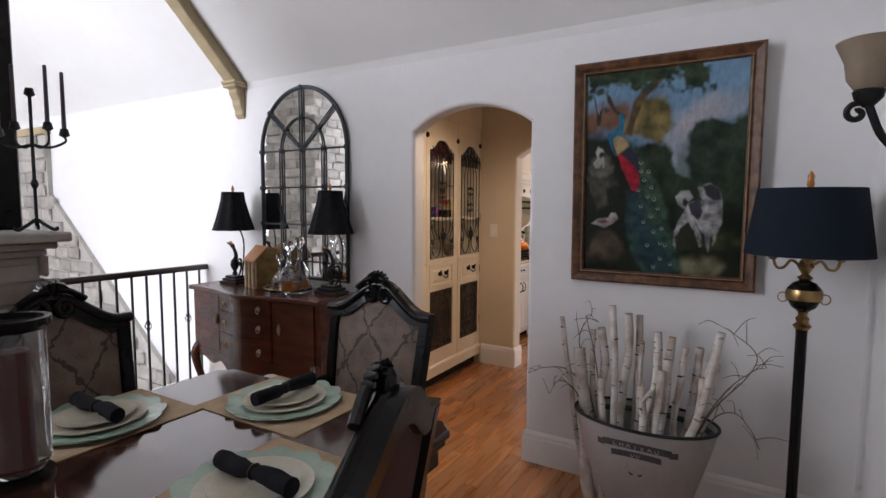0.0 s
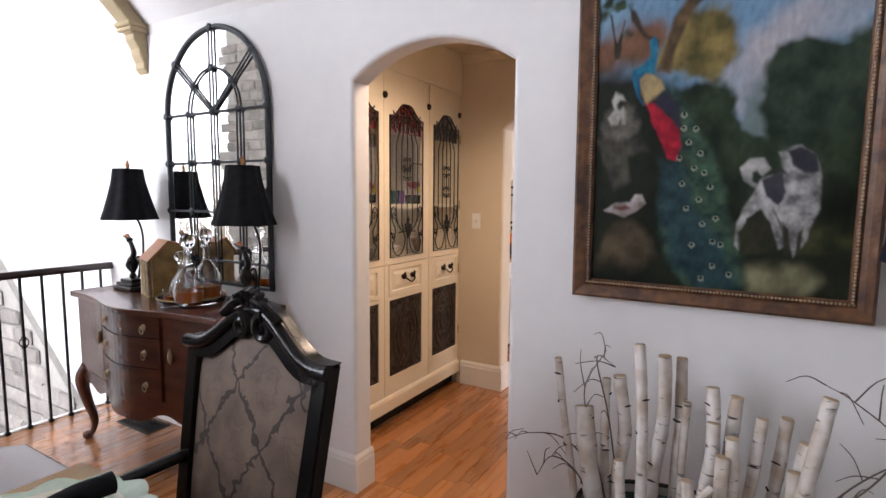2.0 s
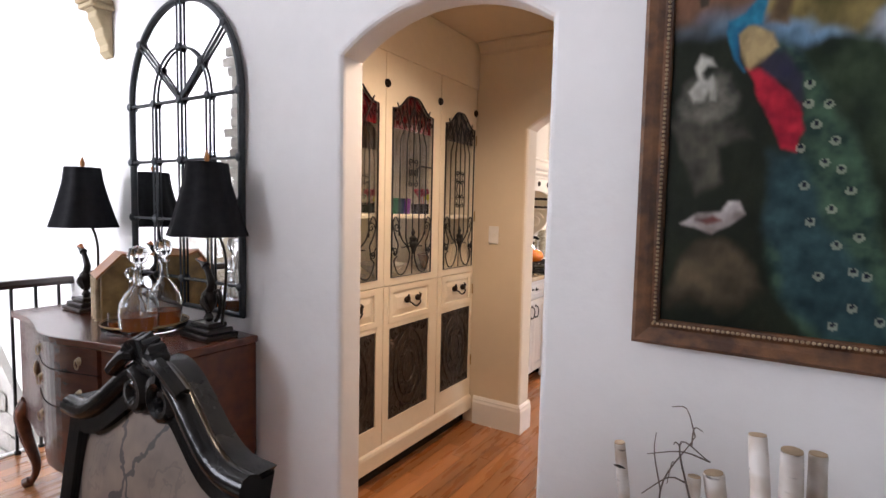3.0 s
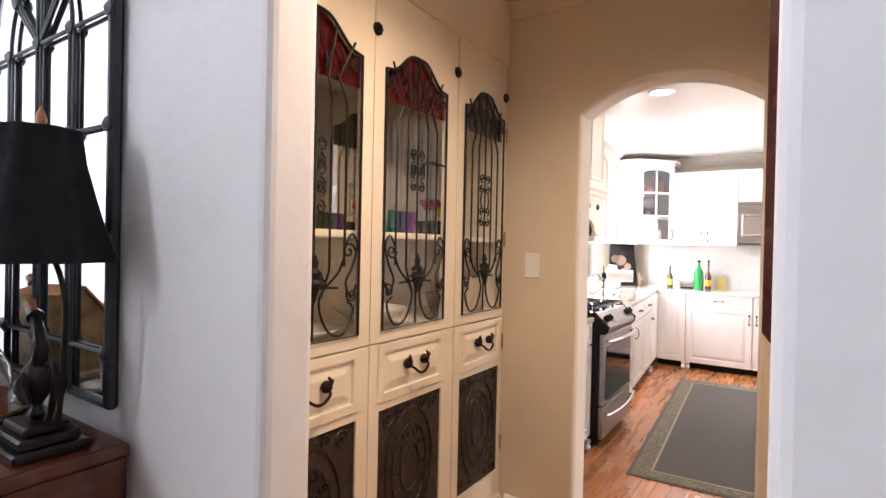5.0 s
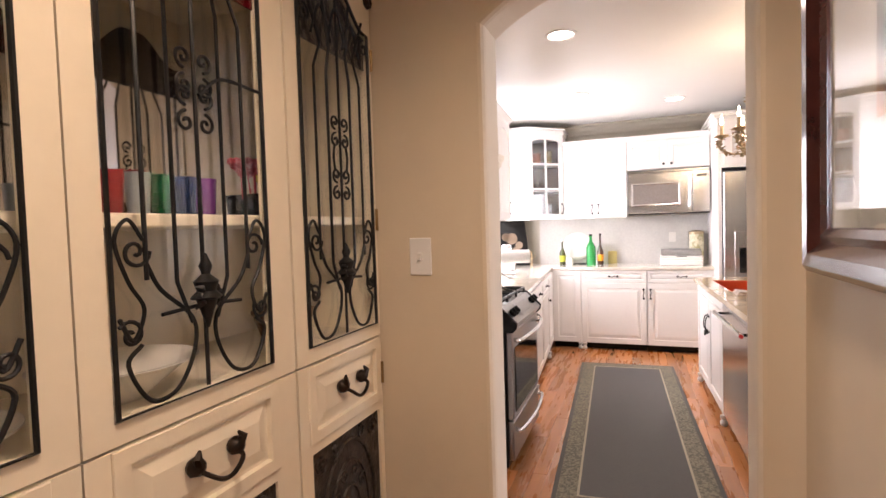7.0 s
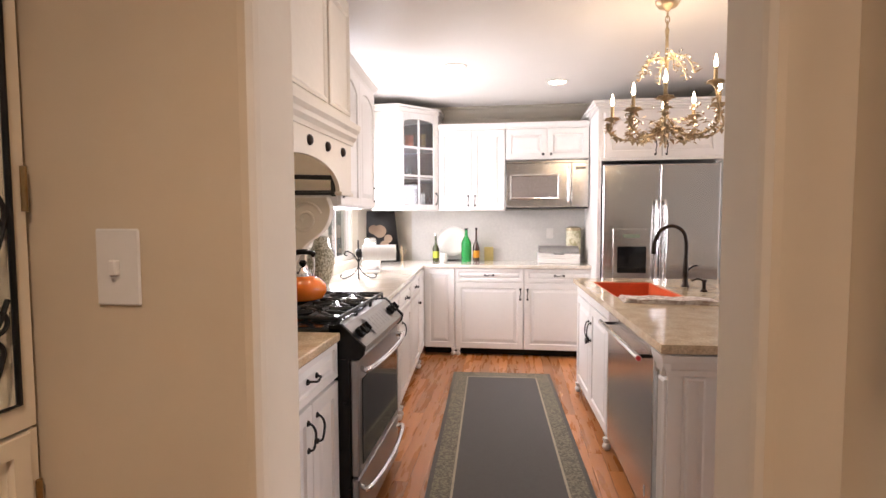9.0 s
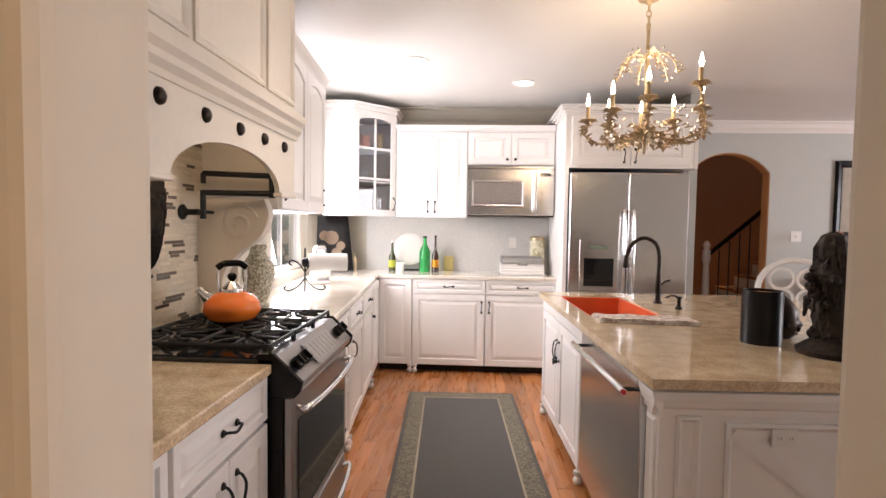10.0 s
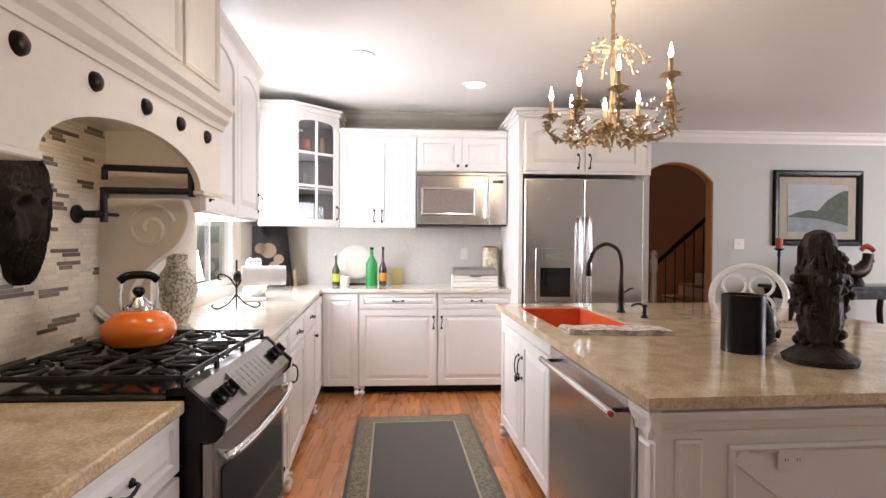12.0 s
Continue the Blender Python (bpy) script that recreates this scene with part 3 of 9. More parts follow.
    if kind == 2:
        part("scroll", tube(spline([(c + 0.01, y, 1.69), (c + 0.07, y, 1.735), (c + w * 0.95, y, 1.735)], 6), 0.004, 6), IRON, parent, smooth=True)
    if kind == 3:
        part("scroll", tube(spline([(c - 0.03, y, 1.66), (c - 0.036, y, 1.625), (c - 0.03, y, 1.59)], 4), 0.0036, 6), IRON, parent, smooth=True)
        part("scroll", tube(spline([(c + 0.03, y, 1.66), (c + 0.036, y, 1.625), (c + 0.03, y, 1.59)], 4), 0.0036, 6), IRON, parent, smooth=True)
    # head scrolls
    for k in range(3):
        u = (k - 1) * 0.42
        part("scroll", tube(spline([(c + (u - 0.26) * w, y, shoulder - 0.085), (c + u * w, y, shoulder + 0.02 - 0.04 * abs(u)), (c + (u + 0.26) * w, y, shoulder - 0.085)], 5), 0.004, 6), IRON, parent, smooth=True)


hall_cabinet = thing("built_in_cabinet", "cream built-in china cabinet with iron grilles over mirrored shelves", "cabinet", -2.018, 3.035, 0, 90)
L0 = 1.525                           # its length along the wall
part("back", box(0, 0.42, 0.10, L0, 0.43, 2.595), CREAM, hall_cabinet)
for q in (0.0, L0 - 0.02):
    part("side_panel", box(q, 0.023, 0.20, q + 0.02, 0.42, 2.595), CREAM, hall_cabinet)
for z0, z1 in ((0.10, 0.12), (1.077, 1.095), (2.2, 2.22)):
    part("shelf", box(0.021, 0.024, z0, L0 - 0.021, 0.419, z1), CREAM, hall_cabinet)
part("shelf", box(0.02, 0.03, 1.435, L0 - 0.02, 0.41, 1.46, 0.003), CREAM, hall_cabinet, "cream shelf")
part("back_mirror", box(0.02, 0.405, 1.461, L0 - 0.02, 0.415, 2.195), mat("dim_silvered_mirror", (0.74, 0.74, 0.75), (0.70, 0.70, 0.71), 0.03, 1.0, grime=0.0), hall_cabinet, "silvered mirror back")
part("toe_kick", box(0.0, 0.05, 0.0, L0, 0.42, 0.099), BLACKWOOD, hall_cabinet)
part("plinth", molding([(0, 0.10), (0.016, 0.10), (0.016, 0.175), (0.010, 0.19), (0, 0.20)], (0, -0.0, 0), (L0, -0.0, 0), (0, -1, 0)), CREAM, hall_cabinet)
part("cornice", slab([(0, 2.30), (0, 2.595), (L0, 2.595), (L0, 2.30)], -0.012, 0.0), CREAM, hall_cabinet)
doors = ((0.0, 0.545, 0.085, 0.487), (0.545, 1.075, 0.60, 0.99), (1.08, L0, 1.13, 1.498))
for k, (a, b, g0, g1) in enumerate(doors):
    c = (g0 + g1) / 2
    opening = scroll_panel_outline(g0, g1, 1.112, 2.028, 2.118)
    door = part("door", slab([(a + 0.002, 1.075), (a + 0.002, 2.30), (b - 0.002, 2.30), (b - 0.002, 1.075)], 0.016, 0.018), CREAM, hall_cabinet, "cream door with arched iron grille")
    # the frame round the opening, as one ring
    bm = bmesh.new()
    top = [p for p in opening[1:-1]]
    slab([(a + 0.002, 1.075), (a + 0.002, 2.30), (g0, 2.30), (g0, 1.075)], 0.0, 0.02, bm=bm)
    slab([(g1, 1.075), (g1, 2.30), (b - 0.002, 2.30), (b - 0.002, 1.075)], 0.0, 0.02, bm=bm)
    slab([(g0, 1.075), (g0, 1.112), (g1, 1.112), (g1, 1.075)], 0.0, 0.02, bm=bm)
    for (x0, z0), (x1, z1) in zip(top, top[1:]):
        if x1 - x0 > 1e-5:
            slab([(x0, z0), (x0, 2.30), (x1, 2.30), (x1, z1)], 0.0, 0.02, bm=bm)
    bmesh.ops.remove_doubles(bm, verts=bm.verts, dist=1e-5)
    door.data.clear_geometry()
    bm.to_mesh(door.data)
    bm.free()
    part("pane", slab(opening, 0.010, 0.013), GLASS, door, "clear glass pane").visible_shadow = False
    iron_grille(door, g0, g1, 1.112, 2.028, 2.118, k + 1)
    part("valance", slab([(g0, 1.925)] + top + [(g1, 1.925)], 0.0145, 0.018), REDGLASS if k < 2 else RELIEF, door, "dark red stained glass head" if k < 2 else "dark glass head")
    lower = part("door", slab([(a + 0.002, 0.20), (a + 0.002, 0.86), (g0, 0.86), (g0, 0.20)], 0.0, 0.02), CREAM, hall_cabinet, "cream door with a dark embossed panel")
    bm = bmesh.new()
    for q in ((a + 0.002, 0.20, g0, 1.07), (g1, 0.20, b - 0.002, 1.07), (g0, 0.20, g1, 0.32), (g0, 0.835, g1, 0.862)):
        box(q[0], 0.0, q[1], q[2], 0.02, q[3], bm=bm)
    lower.data.clear_geometry()
    bm.to_mesh(lower.data)
    bm.free()
    bm = box(g0, 0.008, 0.32, g1, 0.014, 0.835)
    bmv = []
    for r in (0.06, 0.11, 0.15):
        tube([(c + r * 0.95 * math.cos(t), 0.006, 0.5775 + r * 1.5 * math.sin(t)) for t in [2 * math.pi * j / 28 for j in range(28)]], 0.006, 5, bm, closed=True)
    for j in range(10):
        t = 2 * math.pi * j / 10
        tube(spiral(c + 0.085 * math.cos(t), 0.5775 + 0.135 * math.sin(t), 0.022, 1.2, t, 0.006, 1 if j % 2 else -1, 12), 0.004, 5, bm)
    for sx in (-1, 1):
        for sz in (-1, 1):
            tube(spiral(c + sx * 0.14, 0.5775 + sz * 0.215, 0.03, 1.4, 0, 0.006, sx * sz, 16), 0.005, 5, bm)
            tube(spiral(c + sx * 0.07, 0.5775 + sz * 0.225, 0.022, 1.4, 2, 0.006, -sx * sz, 14), 0.004, 5, bm)
    part("inset", bm, RELIEF, lower, "dark embossed scrollwork panel")
    drawer = part("drawer", panel(g1 - g0 + 0.02, 0.205, 0.020, 0.03, None, 0, g0 - 0.01, 0.864), CREAM, hall_cabinet)
    drawer.location = (0, 0.014, 0)
    pts = spline([(c - 0.05, -0.01, 0.975), (c - 0.045, -0.035, 0.965), (c - 0.015, -0.04, 0.945), (c + 0.015, -0.04, 0.945), (c + 0.045, -0.035, 0.965), (c + 0.05, -0.01, 0.975)], 4)
    bm = tube(pts, 0.005, 8)
    for s in (-1, 1):
        lathe([(0.004, -0.03), (0.016, -0.022), (0.020, -0.008), (0.014, 0.004)], 10, bm, (c + s * 0.052, 0, 0.98), "y")
        tube([(c + s * 0.052, -0.02, 0.985), (c + s * 0.06, -0.024, 1.0), (c + s * 0.05, -0.02, 1.012)], 0.006, 6, bm, radii=[0.012, 0.009, 0.003])
    part("handle", bm, BRONZE, drawer, "ornate dark bronze bail pull", smooth=True).location = (0, -0.019, 0)
for x in (0.555, 1.065, 1.508):
    bm = lathe([(0.005, -0.008), (0.012, -0.006), (0.015, -0.012), (0.021, -0.006), (0.022, 0.002)], 16, None, (x, 0, 2.142), "y")
    for j in range(8):
        a0 = j * math.pi / 4
        lathe([(0.002, -0.012), (0.006, -0.008), (0.007, 0)], 6, bm, (x + 0.016 * math.cos(a0), 0, 2.142 + 0.016 * math.sin(a0)), "y")
    part("rosette", bm, BRONZE, hall_cabinet, "dark bronze rosette", smooth=True)
for z in (0.45, 0.95, 1.45, 1.96):
    part("hinge", tube([(L0 - 0.006, -0.004, z - 0.035), (L0 - 0.006, -0.004, z + 0.035)], 0.005, 8), BRASS, hall_cabinet, "small brass hinge")


def glassware(label, colour, x, y, z, r, h, name="drinking_glass"):
    m = mat(name + "_glass", colour, tuple(v * 0.8 for v in colour), 0.05, transmission=0.5, grime=0.02)
    ob = part(name, lathe([(r * 0.75, 0), (r * 0.8, 0.004), (r, h), (r * 0.9, h), (r * 0.7, 0.01), (0.001, 0.009)], 16), m, None, smooth=True)
    ob.location = (x, y, z)
    return tagged(ob, label, "glass", "coloured tumblers")


for i, c in enumerate(((0.5, 0.03, 0.05), (0.7, 0.8, 0.85), (0.03, 0.3, 0.12), (0.03, 0.08, 0.3), (0.4, 0.1, 0.5))):
    name = ("dark red", "pale blue", "deep green", "dark blue", "violet")[i]
    glassware(name + " glass tumbler standing on the cabinet shelf", c, -2.22, 3.80 + 0.062 * i, 1.4605, 0.027, 0.095)
pot = thing("flower_planter", "black planter with yellow and pink artificial flowers on a shelf", "planter", -2.2, 4.24, 1.4605)
part("pot", slab([(-0.045, 0), (0.045, 0), (0.055, 0.065), (-0.055, 0.065)], -0.09, 0.10, "x", bevel=0.004), BLACKWOOD, pot, "black rectangular pot")
pr = random.Random(3)
for nm, col, cy in (("flower", (0.75, 0.60, 0.02), 0.03), ("flower", (0.45, 0.04, 0.06), -0.05)):
    m = mat("petal_" + ("yellow" if col[1] > 0.3 else "pink"), col, rough=0.6)
    for k in range(5):
        bm = bmesh.new()
        cx, cyy, cz = pr.uniform(-0.03, 0.03), cy + pr.uniform(-0.03, 0.03), 0.10 + pr.uniform(-0.02, 0.04)
        for j in range(9):
            a0 = j * 2.4
            rr = 0.008 + 0.002 * j
            lathe([(0.001, 0), (0.012, 0.008), (0.010, 0.018), (0.002, 0.024)], 6, bm, (cx + rr * math.cos(a0), cyy + rr * math.sin(a0), cz + 0.006 * math.sin(j)))
        tube([(cx * 0.5, cyy, 0.05), (cx, cyy, cz)], 0.002, 5, bm)
        part(nm, bm, m, pot, ("yellow" if col[1] > 0.3 else "pink") + " flower head")
for k in range(9):
    ob = part("plate", lathe([(0.06, 0), (0.09, 0.006), (0.13, 0.014), (0.13, 0.017), (0.06, 0.005), (0.001, 0.004)], 28), PORCELAIN, None, smooth=True)
    ob.location = (-2.22, 3.2, 1.0955 + 0.0145 * k)
    tagged(ob, "white plate in a stack on the cabinet floor", "plate", "stacked plates")
bowl = part("serving_bowl", lathe([(0.05, 0), (0.06, 0.01), (0.12, 0.06), (0.15, 0.075), (0.14, 0.076), (0.05, 0.016), (0.001, 0.014)], 28), PORCELAIN, None, smooth=True)
bowl.location = (-2.2, 3.78, 1.0955)
tagged(bowl, "wide white serving bowl on the cabinet floor", "bowl")
platter = part("platter", lathe([(0.05, 0), (0.08, 0.006), (0.14, 0.03), (0.14, 0.034), (0.05, 0.008), (0.001, 0.007)], 28), PORCELAIN, None, smooth=True)
platter.location = (-2.22, 3.46, 1.0955)
tagged(platter, "shallow white platter on the cabinet floor", "plate")
WICKER = mat("brown_wicker", (0.30, 0.16, 0.07), (0.12, 0.06, 0.03), 0.7, scale=40)
bm = bmesh.new()
for k in range(9):
    tube([((0.055 + 0.004 * k) * math.cos(a0), (0.055 + 0.004 * k) * math.sin(a0), 0.006 + 0.011 * k) for a0 in [2 * math.pi * j / 20 for j in range(20)]], 0.005, 6, bm, closed=True)
basket = part("basket", bm, WICKER, None, smooth=True)
basket.location = (-2.2, 4.3, 1.096)
tagged(basket, "small round brown wicker basket in the cabinet", "basket")
JUGBLUE = mat("dark_blue_patterned_glaze", (0.01, 0.012, 0.03), (0.5, 0.5, 0.5), 0.2, scale=22, spread=0.04)
jug = part("figural_jug", lathe([(0.05, 0), (0.085, 0.03), (0.10, 0.09), (0.08, 0.16), (0.045, 0.21), (0.04, 0.27), (0.065, 0.33), (0.05, 0.39), (0.06, 0.43), (0.04, 0.46), (0.001, 0.44)], 24), JUGBLUE, None, smooth=True)
jug.location = (-2.2, 3.17, 1.4605)
tagged(jug, "dark blue and white patterned ceramic jug on the shelf", "jug")


def switch_plate(x, y, z, turn, label="white two-gang wall switch plate", w=0.075, h=0.12):
    root = thing("light_switch", label, "switch", x, y, z, turn)
    part("plate", box(-w / 2, -0.006, -h / 2, w / 2, 0, h / 2, 0.003), TRIM, root)
    part("toggle", box(-0.006, -0.018, -0.012, 0.006, -0.006, 0.012, 0.002), TRIM, root, "small white toggle")
    return root


switch_plate(-1.868, 4.5695, 1.328, 0)

# hall picture on the east wall
DARKFRAME = mat("dark_mahogany_frame", (0.07, 0.018, 0.014), (0.03, 0.010, 0.009), 0.2, scale=10, coat=0.4)
MATBOARD = mat("cream_mat_board", (0.42, 0.38, 0.31), rough=0.8)


def ring_frame(w, h, profile, bm=None):
    """A picture frame: profile is (inset, depth) pairs from the outer edge; it lies in xz, facing -y, centred."""
    bm = bm or bmesh.new()
    rings = []
    for u, d in profile:
        a, b = w / 2 - u, h / 2 - u
        rings.append([bm.verts.new(p) for p in ((-a, -d, -b), (a, -d, -b), (a, -d, b), (-a, -d, b))])
    for p, q in zip(rings, rings[1:]):
        for k in range(4):
            bm.faces.new((p[k], p[(k + 1) % 4], q[(k + 1) % 4], q[k]))
    bmesh.ops.recalc_face_normals(bm, faces=bm.faces)
    return bm


ART = mat("muted_orange_and_green_print", (0.45, 0.20, 0.08), (0.06, 0.09, 0.08), 0.6, scale=5, spread=0.25)
hp = thing("framed_print", "large framed print under glass with a cream mat in dark mahogany", "picture", -0.834, 3.75, 1.845, -90)
part("frame", ring_frame(1.36, 1.10, [(0, 0), (0, 0.030), (0.014, 0.042), (0.04, 0.040), (0.065, 0.020), (0.080, 0.026), (0.095, 0.018), (0.10, 0.006)]), DARKFRAME, hp)
part("mat_board", box(-0.585, -0.009, -0.455, 0.585, -0.005, 0.455), MATBOARD, hp)
part("print", box(-0.36, -0.0115, -0.27, 0.36, -0.0095, 0.27), ART, hp)
part("pane", box(-0.585, -0.0155, -0.455, 0.585, -0.0135, 0.455), GLASS, hp).visible_shadow = False

# ---- kitchen ----
TILE = mat("cream_stone_mosaic", (0.76, 0.69, 0.56), (0.66, 0.58, 0.46), 0.35, scale=12, random="island", amount=0.10)
TILEGREY = mat("grey_glass_mosaic", (0.20, 0.17, 0.14), (0.13, 0.11, 0.09), 0.15, scale=12, random="object", amount=0.3)
GROUT = mat("pale_grout", (0.64, 0.57, 0.46), rough=0.9)
BACKTILE = mat("pale_grey_backsplash_tile", (0.60, 0.59, 0.56), (0.55, 0.54, 0.52), 0.3, scale=4, random="island", amount=0.03)

GX = KW                                  # face of the west wall
# counters and base cabinets
fronts = [("drawer", 0.01, 0.72, 0.555, 0.155, ((0.28, 0.078, "h"),), 0), ("door", 0.01, 0.10, 0.275, 0.605, ((0.235, 0.50, "v"),), 0), ("door", 0.29, 0.10, 0.275, 0.605, ((0.04, 0.50, "v"),), 0)]
cabinet("white base cabinet with a drawer over two doors, beside the range", -2.0, 4.735, 90, 0.575, 0.63, 0.075, 0.868, fronts, (0.03, 0.545))
cabinet("white base cabinet with a drawer over two doors, beside the range", -2.0, 5.312, 90, 0.57, 0.63, 0.075, 0.868, fronts, (0.03, 0.54))


def worktop(label, outline, z0, z1, material, holes=None):
    bm = slab(outline, z0, z1, "z", bevel=0.006)
    return tagged(part("worktop", bm, material), label, "countertop")


worktop("polished beige granite worktop on the cabinets beside the range", [(GX, 4.731), (-1.972, 4.731), (-1.972, 5.888), (GX, 5.888)], 0.894, 0.930, GRANITE)
worktop("polished pale granite worktop running round the corner", [(GX, 6.725), (GX, 6.662), (-1.985, 6.662), (-2.165, 9.03), (-0.475, 9.03), (-0.475, KN), (GX - 0.22, KN)], 0.894, 0.930, MARBLE)
T = 90 + 4.13
e = Vector((-0.175, 2.42, 0)).normalized()


def along(s):
    return -2.01 + e.x * s, 6.665 + e.y * s


x, y = along(0.0)
cabinet("white base cabinet with three drawers on turned feet", x, y, T, 0.66, 0.50, 0.075, 0.866,
        [("drawer", 0.01, 0.70, 0.64, 0.155, ((0.32, 0.078, "h"),), 0), ("drawer", 0.01, 0.4305, 0.64, 0.285, ((0.32, 0.14, "h"),), 0), ("drawer", 0.01, 0.10, 0.64, 0.295, ((0.32, 0.15, "h"),), 0)], (0.03, 0.63))
x, y = along(0.665)
cabinet("white base cabinet with a drawer over one door", x, y, T, 0.62, 0.50, 0.075, 0.866,
        [("drawer", 0.01, 0.70, 0.60, 0.155, ((0.30, 0.078, "h"),), 0), ("door", 0.01, 0.10, 0.60, 0.59, ((0.09, 0.48, "v"),), 0)], (0.03,))
x, y = along(1.29)
cabinet("white base cabinet with a drawer over one door", x, y, T, 0.62, 0.50, 0.075, 0.866,
        [("drawer", 0.01, 0.70, 0.60, 0.155, ((0.30, 0.078, "h"),), 0), ("door", 0.01, 0.10, 0.60, 0.59, ((0.53, 0.50, "knob"),), 0)], (0.59,))
x, y = along(1.915)
cabinet("narrow white corner base cabinet", x, y, T, 0.45, 0.40, 0.075, 0.866, [("door", 0.01, 0.10, 0.43, 0.75, (), 0)])
BY = 9.06
cabinet("narrow white corner base cabinet with one tall door", -2.165, BY, 0, 0.315, 0.46, 0.075, 0.868, [("door", 0.004, 0.08, 0.305, 0.785, (), 0)], (0.30,))
pairs = ((0.345, "h"),)
cabinet("white base cabinet with a drawer over one door", -1.848, BY, 0, 0.689, 0.46, 0.075, 0.868,
        [("drawer", 0.006, 0.735, 0.677, 0.13, ((0.34, 0.066, "h"),), 0), ("door", 0.006, 0.08, 0.677, 0.645, ((0.65, 0.53, "v"),), 0)], (0.03,))
cabinet("white base cabinet with a drawer over one door", -1.157, BY, 0, 0.682, 0.46, 0.075, 0.868,
        [("drawer", 0.006, 0.735, 0.670, 0.13, ((0.34, 0.066, "h"),), 0), ("door", 0.006, 0.08, 0.670, 0.645, ((0.03, 0.53, "v"),), 0)])
# upper cabinets
UY = 9.28
cabinet("white wall cabinet with two raised-panel doors", -2.045, UY, 0, 0.697, 0.318, 1.475, 2.31,
        [("door", 0.004, 1.48, 0.343, 0.825, ((0.31, 0.10, "v"),), 0), ("door", 0.350, 1.48, 0.343, 0.825, ((0.033, 0.10, "v"),), 0)], name="wall_cabinet", crown=0.06)
cabinet("short white wall cabinet over the microwave", -1.346, UY, 0, 0.836, 0.318, 1.99, 2.31,
        [("door", 0.004, 1.995, 0.412, 0.31, ((0.375, 0.05, "knob"),), 0), ("door", 0.420, 1.995, 0.412, 0.31, ((0.037, 0.05, "knob"),), 0)], name="wall_cabinet", crown=0.06)
cabinet("white wall cabinet with two arched-panel doors beside the hood", -2.27, 6.74, T, 1.03, 0.36, 1.47, 2.33,
        [("door", 0.004, 1.48, 0.509, 0.845, ((0.05, 0.10, "v"),), 0.05), ("door", 0.517, 1.48, 0.509, 0.845, ((0.465, 0.10, "v"),), 0.05)], name="wall_cabinet", crown=0.06)
# corner wall cabinet with a glazed diagonal door
corner = thing("corner_wall_cabinet", "white corner wall cabinet with a six-pane glazed door", "cabinet", -2.64, 9.60, 0)
outline = [(-0.2, 0.0), (-0.04, -0.66), (0.235, -0.66), (0.58, -0.325), (0.58, 0.0)]
bm = bmesh.new()
slab(outline, 1.48, 1.50, "z", bm)
slab(outline, 2.44, 2.46, "z", bm)
slab([(-0.04, -0.66), (0.235, -0.66), (0.235, -0.64), (-0.04, -0.64)], 1.501, 2.439, "z", bm)
slab([(0.56, -0.325), (0.58, -0.325), (0.58, 0.0), (0.56, 0.0)], 1.501, 2.439, "z", bm)
slab([(0.0, -0.639), (0.01, -0.639), (0.01, 0.0), (0.0, 0.0)], 1.501, 2.439, "z", bm)
slab([(0.011, -0.01), (0.559, -0.01), (0.559, 0.0), (0.011, 0.0)], 1.501, 2.439, "z", bm)
part("body", bm, WHITECAB, corner)
# thin dark brown sheets, added over the white interior to make it darker
INNER = mat("added_dark_brown", (0.16, 0.09, 0.06), (0.11, 0.06, 0.04), 0.6, scale=8)
bm = slab([(0.0105, -0.638), (0.016, -0.638), (0.016, -0.011), (0.0105, -0.011)], 1.501, 2.439, "z")
slab([(0.017, -0.016), (0.558, -0.016), (0.558, -0.011), (0.017, -0.011)], 1.501, 2.439, "z", bm)
slab([(0.554, -0.32), (0.559, -0.32), (0.559, -0.017), (0.554, -0.017)], 1.501, 2.439, "z", bm)
part("lining", bm, INNER, corner, "dark brown sheets added inside")
for z in (1.80, 2.12):
    part("shelf", slab([(0.02, -0.02), (0.02, -0.62), (0.235, -0.62), (0.55, -0.33), (0.55, -0.02)], z, z + 0.012, "z"), WHITECAB, corner)
d = (Vector((0.58, -0.325, 0)) - Vector((0.235, -0.66, 0)))
dl, ang = d.length, math.degrees(math.atan2(d.y, d.x))
bm = bmesh.new()
box(0, -0.02, 1.48, 0.06, 0, 2.46, 0.002, bm)
box(dl - 0.06, -0.02, 1.48, dl, 0, 2.46, 0.002, bm)
box(0.06, -0.02, 1.48, dl - 0.06, 0, 1.54, 0.002, bm)
head = arch_points(0.06, dl - 0.06, 2.36, 2.40, 10)
slab([(0.06, 2.46)] + head + [(dl - 0.06, 2.46)], -0.02, 0, bm=bm)
box(dl / 2 - 0.011, -0.018, 1.54, dl / 2 + 0.011, -0.004, 2.395, bm=bm)
for z in (1.83, 2.115):
    box(0.06, -0.018, z - 0.011, dl / 2 - 0.011, -0.004, z + 0.011, bm=bm)
    box(dl / 2 + 0.011, -0.018, z - 0.011, dl - 0.06, -0.004, z + 0.011, bm=bm)
cdoor = part("door", bm, WHITECAB, corner, "white door with glazing bars")
cdoor.location, cdoor.rotation_euler = (0.235, -0.66, 0), (0, 0, radians(ang))
part("pane", box(0.05, -0.010, 1.53, dl - 0.05, -0.007, 2.40), GLASS, cdoor).visible_shadow = False
pull(cdoor, dl - 0.03, 1.60, -0.02, True, 0.11)
bm = bmesh.new()
prof = [(0.0, 2.46), (0.015, 2.46), (0.02, 2.475), (0.05, 2.505), (0.052, 2.52), (0.0, 2.52)]
grow = 0.05
